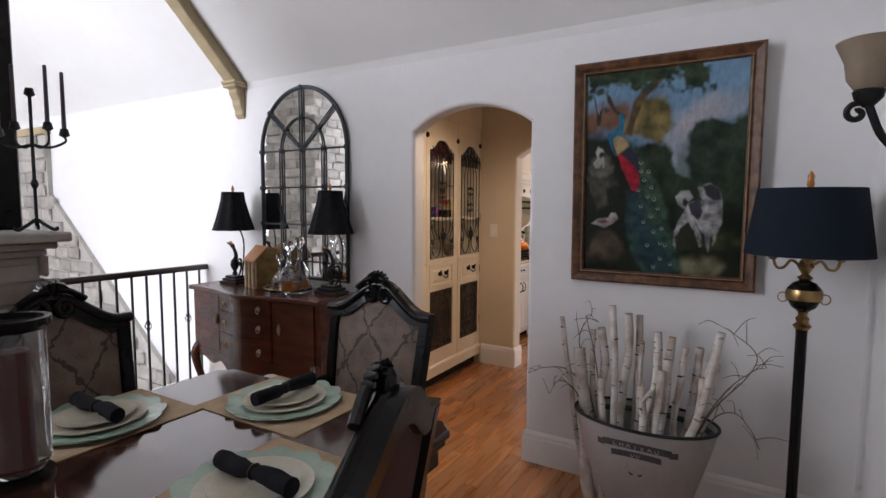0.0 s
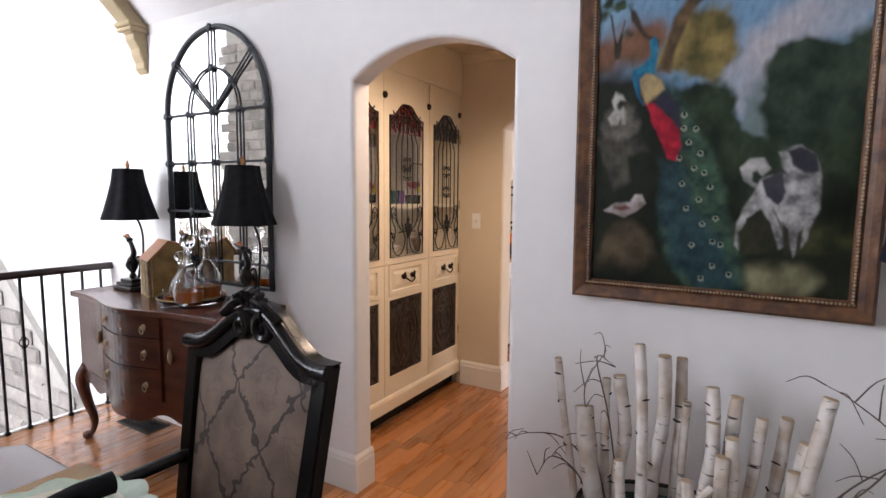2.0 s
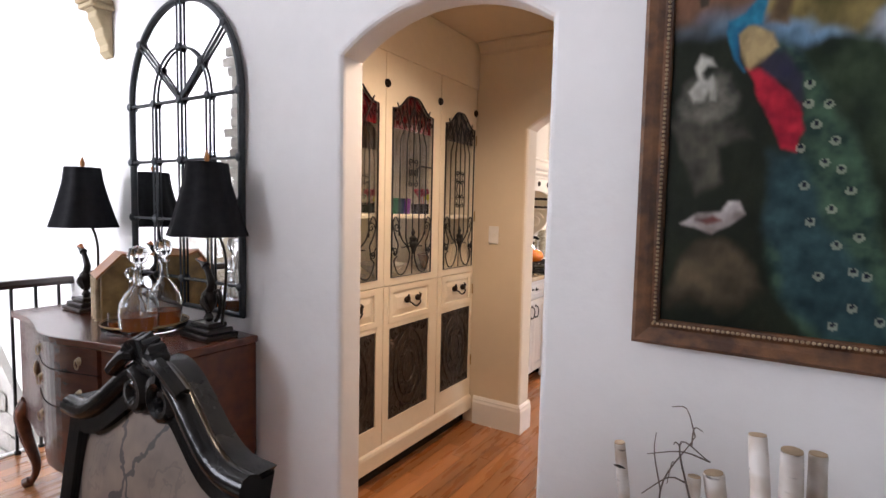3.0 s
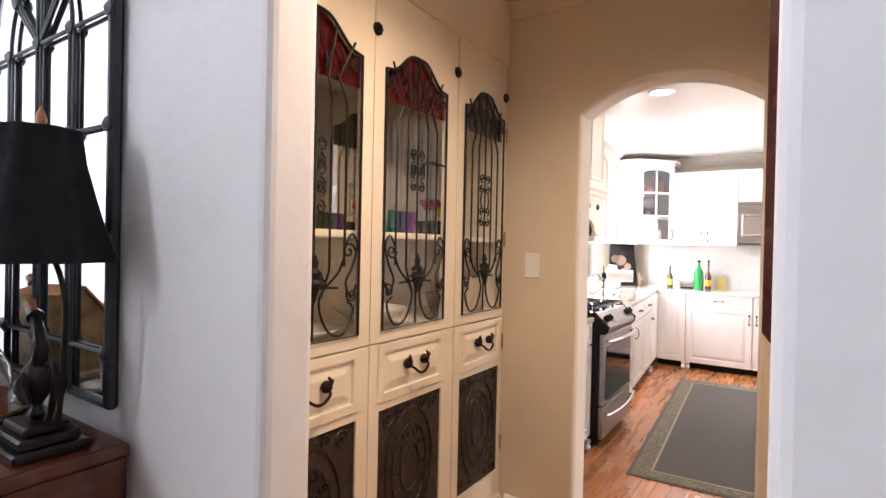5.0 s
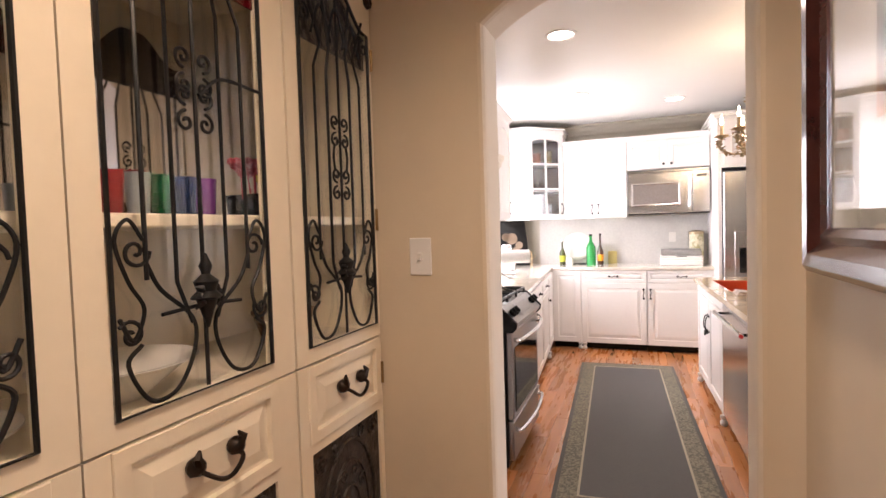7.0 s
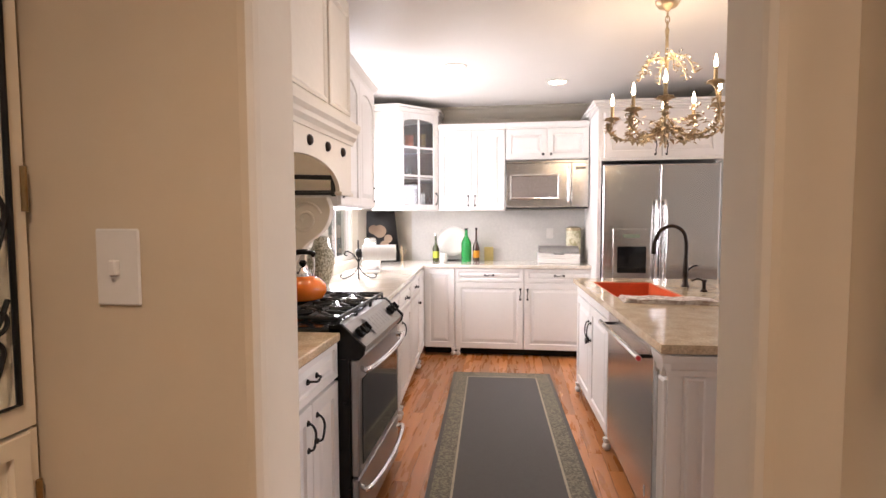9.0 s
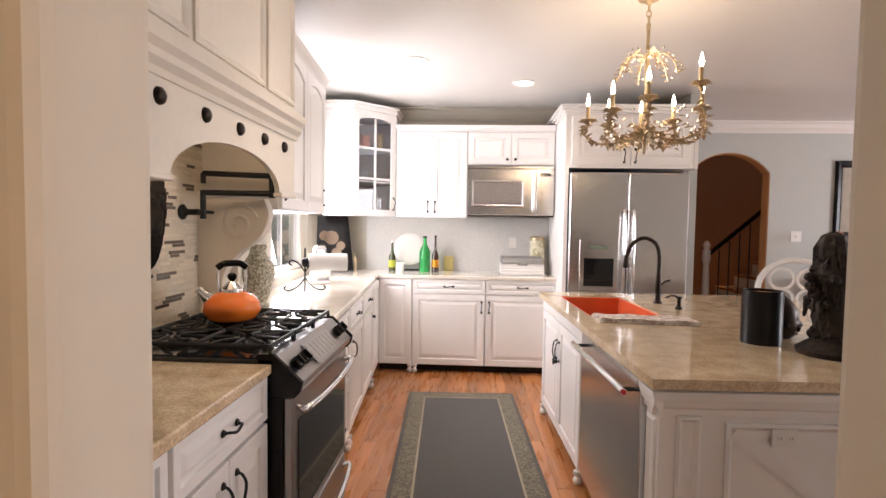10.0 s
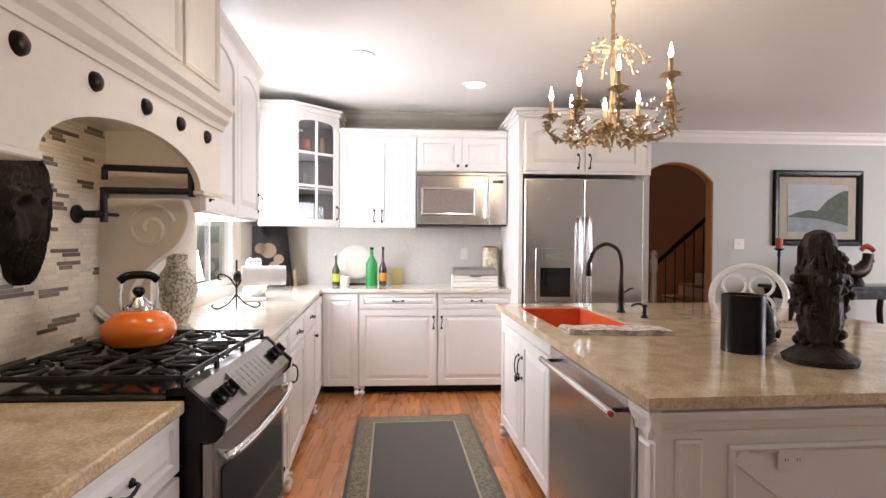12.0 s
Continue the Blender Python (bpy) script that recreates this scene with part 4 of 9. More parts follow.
slab([(-0.2, 0.0), (-0.045, -0.66 - grow), (0.255, -0.66 - grow), (0.58 + grow * 0.8, -0.345), (0.58 + grow * 0.8, 0.0)], 2.505, 2.525, "z", bm)
slab([(-0.2, 0.0), (-0.04, -0.68), (0.243, -0.68), (0.60, -0.332), (0.60, 0.0)], 2.461, 2.504, "z", bm, 0.004)
part("crown", bm, WHITECAB, corner)
RUSTCER = mat("rust_red_ceramic", (0.50, 0.12, 0.04), (0.25, 0.06, 0.02), 0.3)
for i, (px, py, pz, r, h, m, lab) in enumerate(((0.30, -0.42, 2.1325, 0.05, 0.12, RUSTCER, "rust red ceramic bowl behind glass"), (0.42, -0.30, 2.1325, 0.04, 0.15, BRASS, "gold goblet behind the glazed door"), (0.30, -0.42, 1.8125, 0.035, 0.14, GLASS, "clear glass vase behind the glazed door"), (0.42, -0.32, 1.5005, 0.04, 0.16, CHROME, "silver vessel behind the glazed door"))):
    ob = part("vessel", lathe([(r * 0.6, 0), (r, h * 0.3), (r * 0.8, h * 0.7), (r * 0.95, h), (r * 0.85, h), (r * 0.6, h * 0.6), (0.001, h * 0.1)], 18), m, None, smooth=True)
    ob.location = (-2.64 + px, 9.60 + py, pz)
    tagged(ob, lab, "vessel")

# microwave
mw = thing("microwave", "stainless steel over-the-counter microwave with a vertical handle", "microwave", -1.340, 9.215, 1.495)
mw.scale.z = 1.09
part("body", box(0, 0.03, 0.0, 0.825, 0.38, 0.445, 0.003), IRON, mw, "dark microwave housing")
part("door", box(0.0, 0.0, 0.012, 0.655, 0.029, 0.42, 0.006), STEEL, mw)
part("window", box(0.055, -0.003, 0.10, 0.52, -0.0005, 0.30, 0.001), mat("grey_meshed_glass", (0.22, 0.19, 0.17), (0.17, 0.15, 0.135), 0.15, scale=60), mw, "dark microwave window")
part("window_trim", ring_frame(0.50, 0.235, [(0, 0), (0.0, 0.005), (0.012, 0.008), (0.02, 0.004), (0.02, 0)]), STEEL, mw).location = (0.2875, 0, 0.20)
part("handle", tube(spline([(0.625, 0.0, 0.05), (0.625, -0.035, 0.07), (0.625, -0.04, 0.21), (0.625, -0.035, 0.36), (0.625, 0.0, 0.38)], 5), 0.012, 10), CHROME, mw, "bright steel bar handle", smooth=True)
part("control_panel", box(0.657, 0.0, 0.012, 0.823, 0.029, 0.42, 0.004), STEEL, mw)
part("display", box(0.69, -0.002, 0.355, 0.79, -0.0004, 0.385), BLACKGLASS, mw, "dark display")
part("vent", box(0.0, 0.002, 0.422, 0.825, 0.029, 0.443, 0.002), STEEL, mw, "steel vent strip")

# refrigerator with its cabinet
enc = thing("fridge_cabinet", "white cabinet built round the refrigerator with two upper doors", "cabinet", -0.505, 8.74, 0)
part("side_panel", box(0, 0, 0, 0.035, 0.855, 2.38, 0.002), WHITECAB, enc)
part("side_panel", box(1.085, 0.215, 0, 1.12, 0.855, 2.38, 0.002), WHITECAB, enc)
part("body", box(0.036, 0.0, 1.915, 1.084, 0.855, 2.38, 0.002), WHITECAB, enc)
part("side_panel", box(1.085, 0.0, 1.915, 1.12, 0.214, 2.38, 0.002), WHITECAB, enc)
for fx, hx in ((0.055, 0.44), (0.555, 0.035)):
    dd = part("door", panel(0.49, 0.41, 0.02, 0.06, None, 0.04, fx, 1.94), WHITECAB, enc)
    pull(dd, fx + hx, 2.02, -0.02, True, 0.11)
bm = bmesh.new()
for d0, z0, z1 in ((0.012, 2.381, 2.40), (0.035, 2.401, 2.425), (0.055, 2.426, 2.45)):
    box(-d0, -d0, z0, 1.12 + d0, 0.85, z1, 0.003, bm)
part("crown", bm, WHITECAB, enc)
fr = thing("refrigerator", "stainless steel side-by-side refrigerator with an ice dispenser", "refrigerator", -0.462, 8.735, 0)
part("body", box(0.005, 0.03, 0.02, 0.995, 0.72, 1.865, 0.003), IRON, fr, "dark refrigerator case")
part("door", box(0.0, -0.045, 0.08, 0.487, 0.028, 1.875, 0.012, seg=3), STEEL, fr)
part("door", box(0.493, -0.045, 0.08, 1.0, 0.028, 1.875, 0.012, seg=3), STEEL, fr)
for hx in (0.452, 0.528):
    part("handle", tube(spline([(hx, -0.045, 0.55), (hx, -0.095, 0.60), (hx, -0.10, 1.05), (hx, -0.095, 1.50), (hx, -0.045, 1.55)], 5), 0.014, 10), CHROME, fr, "long steel bar handle", smooth=True)
part("dispenser", box(0.09, -0.052, 0.86, 0.42, -0.0455, 1.30, 0.004), STEEL, fr, "steel ice dispenser surround")
part("recess", box(0.13, -0.056, 0.90, 0.38, -0.0525, 1.14, 0.003), BLACKGLASS, fr, "dark dispenser recess")
part("display", box(0.18, -0.056, 1.22, 0.32, -0.0525, 1.25), mat("grey_green_display", (0.25, 0.32, 0.24), rough=0.3), fr, "grey-green display")
part("toe_grille", box(0.01, 0.0, 0.0, 0.99, 0.6, 0.019), IRON, fr)

# range
rg = thing("gas_range", "black and stainless gas range with a slanted control panel", "stove", -1.935, 5.895, 0, 90)
rg.scale.z = 1.027
W = 0.76
part("body", box(0, 0.0, 0.03, W, 0.62, 0.90, 0.004), BLACKWOOD, rg, "black enamelled side body")
part("cooktop", box(-0.003, 0.03, 0.901, W + 0.003, 0.615, 0.922, 0.006, seg=2), mat("black_enamel", (0.012, 0.012, 0.013), (0.02, 0.02, 0.02), 0.12, scale=5, coat=0.5), rg, "glossy black enamel cooktop")
part("control_panel", slab([(-0.055, 0.815), (-0.062, 0.84), (0.03, 0.928), (0.075, 0.925), (0.075, 0.80), (-0.04, 0.80)], 0.02, W - 0.02, "x", bevel=0.004), DARKSTEEL, rg)
for q0, q1 in ((-0.003, 0.0195), (W - 0.0195, W + 0.003)):
    part("end_cap", slab([(-0.06, 0.81), (-0.068, 0.845), (0.032, 0.936), (0.09, 0.93), (0.09, 0.79), (-0.04, 0.79)], q0, q1, "x", bevel=0.004), BLACKWOOD, rg, "black panel end cap")
turn = Matrix.Translation((0, -0.022, 0.886)) @ Matrix.Rotation(math.atan2(0.088, 0.092), 4, "X")
for kx in (0.07, 0.145, W - 0.145, W - 0.07):
    bm = merge(bmesh.new(), lathe([(0.0245, 0), (0.024, 0.018), (0.017, 0.024), (0.001, 0.024)], 18), turn @ Matrix.Translation((kx, 0, 0)))
    merge(bm, box(-0.005, -0.02, 0.02, 0.005, 0.02, 0.034, 0.002), turn @ Matrix.Translation((kx, 0, 0)))
    part("knob", bm, BLACKWOOD, rg, "black control knob", smooth=True)
bm = merge(bmesh.new(), box(W / 2 - 0.16, -0.045, 0.0, W / 2 + 0.16, 0.045, 0.003), turn)
for i in range(7):
    for k in range(3):
        merge(bm, box(W / 2 - 0.145 + 0.043 * i, -0.036 + 0.026 * k, 0.003, W / 2 - 0.113 + 0.043 * i, -0.018 + 0.026 * k, 0.0048), turn)
part("keypad", bm, mat("grey_keypad", (0.36, 0.36, 0.36), rough=0.4), rg, "grey touch keypad")
part("oven_door", box(0.005, -0.035, 0.30, W - 0.005, -0.0005, 0.79, 0.006), DARKSTEEL, rg)
part("oven_window", box(0.055, -0.039, 0.335, W - 0.055, -0.0355, 0.70, 0.001), BLACKGLASS, rg, "dark oven window")
part("handle", tube(spline([(0.05, -0.035, 0.745), (0.06, -0.075, 0.745), (W / 2, -0.095, 0.745), (W - 0.06, -0.075, 0.745), (W - 0.05, -0.035, 0.745)], 6), 0.013, 10), CHROME, rg, "curved steel oven handle", smooth=True)
part("drawer", box(0.005, -0.033, 0.07, W - 0.005, -0.0005, 0.29, 0.006), DARKSTEEL, rg)
part("handle", tube(spline([(0.05, -0.033, 0.24), (0.06, -0.07, 0.24), (W / 2, -0.09, 0.235), (W - 0.06, -0.07, 0.24), (W - 0.05, -0.033, 0.24)], 6), 0.012, 10), CHROME, rg, "curved steel drawer handle", smooth=True)
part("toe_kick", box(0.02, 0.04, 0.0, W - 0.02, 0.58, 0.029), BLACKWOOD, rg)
for bx in (0.17, 0.59):
    for by in (0.18, 0.46):
        part("burner", lathe([(0.05, 0.922), (0.05, 0.930), (0.036, 0.934), (0.036, 0.942), (0.001, 0.944)], 20, None, (bx, by, 0)), IRON, rg, "round black burner", smooth=True)
for g in range(3):
    a, b = 0.015 + g * 0.245, 0.015 + (g + 1) * 0.245 - 0.01
    bm = bmesh.new()
    zz = 0.958
    for (p, q) in (((a, 0.05), (b, 0.05)), ((a, 0.59), (b, 0.59)), ((a, 0.05), (a, 0.59)), ((b, 0.05), (b, 0.59)), ((a, 0.32), (b, 0.32))):
        tube([(p[0], p[1], zz), (q[0], q[1], zz)], 0.0085, 6, bm)
    m = (a + b) / 2
    for cy in (0.18, 0.46):
        for da, db in ((1, 0), (-1, 0), (0, 1), (0, -1), (0.7, 0.7), (-0.7, 0.7), (0.7, -0.7), (-0.7, -0.7)):
            tube([(m + da * 0.03, cy + db * 0.03, zz + 0.004), (m + da * 0.075, cy + db * 0.075, zz + 0.004), (m + da * 0.113, cy + db * 0.125, zz)], 0.0075, 6, bm)
    for p in ((a, 0.05), (b, 0.05), (a, 0.59), (b, 0.59)):
        tube([(p[0], p[1], 0.922), (p[0], p[1], zz)], 0.007, 6, bm)
    part("grate", bm, IRON, rg, "black cast iron burner grate", smooth=True)

# kettle
kt = thing("kettle", "glossy orange enamel kettle with a black handle on the grate", "kettle", -2.31, 6.32, 0.992, 30)
ORANGEENAMEL = mat("orange_enamel", (0.85, 0.20, 0.015), (0.75, 0.14, 0.01), 0.12, coat=0.6, scale=3, grime=0.02)
part("body", lathe([(0.07, 0), (0.10, 0.012), (0.118, 0.045), (0.112, 0.08), (0.085, 0.108), (0.05, 0.122), (0.001, 0.124)], 32), ORANGEENAMEL, kt, smooth=True)
part("lid", lathe([(0.045, 0.122), (0.045, 0.135), (0.03, 0.15), (0.018, 0.165), (0.001, 0.168)], 24), CHROME, kt, "polished steel lid", smooth=True)
part("lid_knob", lathe([(0.008, 0.166), (0.018, 0.178), (0.02, 0.19), (0.012, 0.20), (0.001, 0.202)], 14), BLACKWOOD, kt, "black lid knob", smooth=True)
part("spout", tube([(-0.08, 0, 0.085), (-0.115, 0, 0.115), (-0.13, 0, 0.14)], 0.02, 12, radii=[0.028, 0.02, 0.015]), CHROME, kt, "short steel spout", smooth=True)
bm = tube(spline([(-0.05, 0, 0.118), (-0.055, 0, 0.18), (-0.05, 0, 0.228)], 5), 0.006, 8)
tube(spline([(0.05, 0, 0.118), (0.055, 0, 0.18), (0.05, 0, 0.228)], 5), 0.006, 8, bm)
part("handle_arm", bm, CHROME, kt, "steel handle arms", smooth=True)
part("handle", tube(spline([(-0.058, 0, 0.222), (-0.03, 0, 0.240), (0.03, 0, 0.240), (0.058, 0, 0.222)], 5), 0.014, 10), BLACKWOOD, kt, "black handle grip", smooth=True)

# mosaic wall behind the range
tiles = tagged(part("backsplash", box(GX, 4.735, 0.906, GX + 0.006, 6.70, 1.86), GROUT), "mosaic backsplash in cream stone with grey glass strips", kind="structure")
rng = random.Random(11)
cream, shared = bmesh.new(), {}
rows_n, th = 62, 0.0153
dark = {}
for k in range(104):
    cy, cz = rng.uniform(4.85, 6.62), rng.randrange(1, rows_n - 1)
    n, h = rng.choice((1, 2, 2, 3)), rng.choice((0.0, 0.03, -0.03))
    for j in range(n):
        dark.setdefault(cz + j, []).append((cy + h * j + rng.uniform(-0.02, 0.02), rng.choice((0.07, 0.10, 0.13, 0.15))))
count = 0
for r in range(rows_n):
    z0 = 0.908 + r * th
    y, spans = 4.738, []
    for s, w in sorted(dark.get(r, ())):
        if s > y + 0.02 and s + w < 6.69:
            spans.append((y, s, False))
            spans.append((s, s + w, True))
            y = s + w
    spans.append((y, 6.695, False))
    for a, b, isdark in spans:
        if isdark:
            key = round(b - a, 3)
            if key not in shared:
                shared[key] = bpy.data.meshes.new("tile")
                one = box(0, 0.001, 0.001, 0.0045, key - 0.001, th - 0.001, 0.0008)
                one.to_mesh(shared[key])
                one.free()
                shared[key].materials.append(TILEGREY)
            ob = new("tile", shared[key])
            ob.location, ob.parent = (GX + 0.006, a, z0), tiles
            count += 1
        else:
            u = a
            while u < b - 0.003:
                v = min(b, u + rng.choice((0.08, 0.11, 0.14)))
                box(GX + 0.006, u + 0.0006, z0 + 0.0006, GX + 0.0095, v - 0.0006, z0 + th - 0.0006, bm=cream)
                u = v
part("tiles", cream, TILE, tiles, "cream stone strips", kind="stuff")
tagged(part("backsplash", box(-2.4, KN - 0.006, 0.906, -0.475, KN, 1.48), BACKTILE), "pale grey tiled backsplash", kind="structure")

# range hood: mantel with an arch, rosettes, moulding and panelled chimney
hood = thing("range_hood", "white mantel range hood with an arch and bronze rosettes", "range hood", -2.178, 5.45, 0, 90)
HL = 1.262
archp = arch_points(0.205, 1.062, 1.545, 1.69, 24)
bm = slab([(0.0, 1.545)] + archp + [(HL, 1.545), (HL, 1.81), (0.0, 1.81)], 0.0, 0.022)
box(0.0, 0.0225, 1.545, 0.022, 0.455, 1.81, bm=bm)
box(HL - 0.022, 0.0225, 1.545, HL, 0.455, 1.81, bm=bm)
box(0.023, 0.03, 1.80, HL - 0.023, 0.455, 1.82, bm=bm)
part("mantel", bm, HOODPAINT, hood, "cream painted arched mantel")
part("molding", molding([(0, 1.81), (0.008, 1.81), (0.012, 1.83), (0.03, 1.85), (0.034, 1.87), (0.05, 1.89), (0.055, 1.92), (0, 1.92)], (-0.02, 0, 0), (HL + 0.02, 0, 0), (0, -1, 0)), HOODPAINT, hood)
part("molding", box(-0.018, -0.012, 1.525, 0.205, 0.455, 1.544, 0.004), HOODPAINT, hood)
part("molding", box(1.062, -0.012, 1.525, HL + 0.0, 0.03, 1.544, 0.004), HOODPAINT, hood)
part("chimney", box(0.0, 0.0, 1.921, HL, 0.455, KC, 0.002), HOODPAINT, hood)
for a, b in ((0.03, 0.30), (0.33, 0.88), (0.91, 1.235)):
    part("panel", ring_frame(b - a, 0.56, [(0, 0), (0, 0.010), (0.012, 0.014), (0.022, 0.008), (0.03, 0)]), HOODPAINT, hood).location = ((a + b) / 2, 0, 2.25)
for yy in (0.15, 0.405, 0.655, 0.885, 1.115):
    bm = lathe([(0.004, -0.018), (0.015, -0.016), (0.023, -0.010), (0.026, 0.0)], 16, None, (yy, 0, 1.757), "y")
    part("rosette", bm, BRONZE, hood, "dark bronze rosette", smooth=True)
hl = thing("hood_lamp", "small lit lamp under the range hood", "lamp", -2.36, 6.05, 1.795)
part("lens", lathe([(0.035, 0.003), (0.03, -0.003), (0.001, -0.004)], 16), mat("lit_hood_lens", (1, 0.9, 0.7), emit=(1.0, 0.80, 0.52), power=12), hl, "small lit lens", smooth=True)
hood_light = new("hood_light", bpy.data.lights.new("hood_light", "POINT"))
hood_light.data.energy, hood_light.data.color, hood_light.data.shadow_soft_size = 2.2, (1.0, 0.80, 0.55), 0.03
hood_light.location = (-2.36, 6.05, 1.74)
# side panels of the niche with carved brackets
for sy in (6.705,):
    side = thing("niche_side_panel", "cream painted panel closing the side of the range niche", "panel", GX, sy, 0)
    part("panel", box(0.0, 0.0, 0.906, 0.18, 0.02, 1.52, 0.002), HOODPAINT, side)
corb = thing("carved_bracket", "large white carved scroll bracket under the hood", "bracket", GX + 0.001, 6.64, 0)
pts = spline([(0.34, 1.52), (0.36, 1.44), (0.32, 1.34), (0.22, 1.26), (0.15, 1.18), (0.13, 1.10), (0.17, 1.04), (0.15, 0.97), (0.08, 0.95)], 6)
outl = [(0.0, 1.52)] + [(p[0], p[1]) for p in pts] + [(0.0, 0.93)]
bm = slab([(u, v) for u, v in outl], 0.0, 0.065, "y", bevel=0.006)
tube([(x, -0.003, z) for x, _, z in spiral(0.21, 1.40, 0.10, 1.6, 0.3, 0, 1, 30)], 0.010, 6, bm)
tube([(x, -0.003, z) for x, _, z in spiral(0.10, 1.03, 0.055, 1.4, 0.3, 0, -1, 24)], 0.008, 6, bm)
part("bracket", bm, HOODPAINT, corb, smooth=False)

# face plaque on the mosaic
plq = bmesh.new()
rows_m = []
for jz in range(61):
    row = []
    for iy in range(41):
        a, b = iy / 20 - 1, jz / 30 - 1                      # across, up
        half = 0.82 + 0.16 * math.sin(2.2 * b + 0.6) + 0.03 * math.sin(19 * b)
        y, z = 0.10 * a * half * (1 - 0.2 * max(0, -b - 0.25)) * math.sqrt(1 - 0.75 * b ** 6), 0.17 * b * (1 + 0.03 * math.sin(9 * a))
        r2 = min(1.0, a * a)
        h = 0.05 * math.sqrt(1 - r2 * 0.96) * math.sqrt(max(0.05, 1 - b * b * 0.9))
        h += 0.022 * math.exp(-(a / 0.16) ** 2 - ((b - 0.02) / 0.22) ** 2)                          # nose
        h += 0.018 * math.exp(-((abs(a) - 0.36) / 0.26) ** 2 - ((b - 0.33) / 0.08) ** 2)            # brows
        h -= 0.022 * math.exp(-((abs(a) - 0.36) / 0.15) ** 2 - ((b - 0.18) / 0.08) ** 2)            # eye sockets
        h -= 0.012 * math.exp(-(a / 0.24) ** 2 - ((b + 0.32) / 0.05) ** 2)                          # mouth
        h += 0.011 * math.sin(26 * a + 7 * b * b + 3 * math.sin(6 * b)) * (1 if b < -0.36 or b > 0.46 or abs(a) > 0.66 else 0.1)
        row.append(plq.verts.new((max(0.004, h), y, z)))
    rows_m.append(row)
for p, q in zip(rows_m, rows_m[1:]):
    for k in range(40):
        plq.faces.new((p[k], p[k + 1], q[k + 1], q[k]))
rim = [r[0] for r in rows_m] + rows_m[-1][1:] + [r[-1] for r in rows_m[::-1]][1:] + rows_m[0][1:-1][::-1]
back = [plq.verts.new((0.0, v.co.y, v.co.z)) for v in rim]
for k in range(len(rim)):
    plq.faces.new((rim[k], back[k], back[(k + 1) % len(rim)], rim[(k + 1) % len(rim)]))
pq = part("wall_plaque", plq, mat("dark_carved_resin", (0.020, 0.015, 0.012), (0.010, 0.008, 0.006), 0.65, scale=25, bump=0.003, bump_scale=90, gloss=0.25), None, smooth=True)
pq.location, pq.scale = (GX + 0.0105, 6.21, 1.425), (1.2, 1.2, 1.24)
tagged(pq, "dark bronze carved mask plaque hung on the mosaic", "wall decoration")

# pot filler
pf = thing("pot_filler", "black folding pot filler tap fixed above the range", "tap", GX + 0.011, 6.50, 1.45)
bm = lathe([(0.035, 0), (0.035, 0.008), (0.022, 0.014), (0.014, 0.03), (0.014, 0.11)], 16, None, (0, 0, 0), "x")
tube([(0.10, 0, -0.03), (0.10, 0, 0.10)], 0.013, 10, bm)
part("base", bm, IRON, pf, smooth=True)
bm = tube([(0.10, 0.0, 0.09), (0.41, 0.03, 0.09)], 0.013, 10)
lathe([(0.014, 0.07), (0.015, 0.19), (0.001, 0.192)], 12, bm, (0.41, 0.03, 0.0))
tube([(0.41, 0.03, 0.170), (0.075, 0.05, 0.182)], 0.013, 10, bm)
tube([(0.075, 0.05, 0.182), (0.075, 0.05, 0.135)], 0.012, 10, bm)
part("arm", bm, IRON, pf, smooth=True)
bm = tube([(0.10, -0.06, 0.0), (0.10, 0.09, 0.0)], 0.007, 8)
part("lever", bm, IRON, pf, smooth=True)

# ---- kitchen: island ----
isl = thing("kitchen_island", "white panelled kitchen island with a dishwasher in its side", "island", -0.73, 8.10, 0, -90)
IL, ID = 2.13, 1.75
for q in ((0.0, 0.0, 0.075, 1.15, ID, 0.655), (2.02, 0.0, 0.075, IL, ID, 0.868), (1.151, 0.62, 0.075, 2.019, ID, 0.868),
          (0.0, 0.0, 0.655, 1.15, 0.065, 0.868), (0.0, 0.515, 0.655, 1.15, ID, 0.868), (0.0, 0.065, 0.655, 0.135, 0.515, 0.868), (0.945, 0.065, 0.655, 1.15, 0.515, 0.868)):
    part("body", box(*q), WHITECAB, isl)
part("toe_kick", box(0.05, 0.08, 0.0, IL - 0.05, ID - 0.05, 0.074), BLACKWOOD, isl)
part("rail", box(0.0, -0.02, 0.80, 1.15, -0.0005, 0.866, 0.002), WHITECAB, isl)
for a, hold in ((0.01, ((0.52, 0.48, "v"), (0.52, 0.44, "knob"))), (0.575, ((0.03, 0.48, "v"),))):
    dd = part("door", panel(0.555, 0.70, 0.02, 0.06, None, 0, a, 0.09), WHITECAB, isl)
    for hx, hz, up in hold:
        (knob(dd, a + hx, 0.09 + hz, -0.02, 0.022) if up == "knob" else pull(dd, a + hx, 0.09 + hz + 0.04, -0.02, True, 0.12))
for x in (0.04, 1.10):
    part("foot", bun_foot(bmesh.new(), x, -0.01, 0.075), WHITECAB, isl, smooth=True)
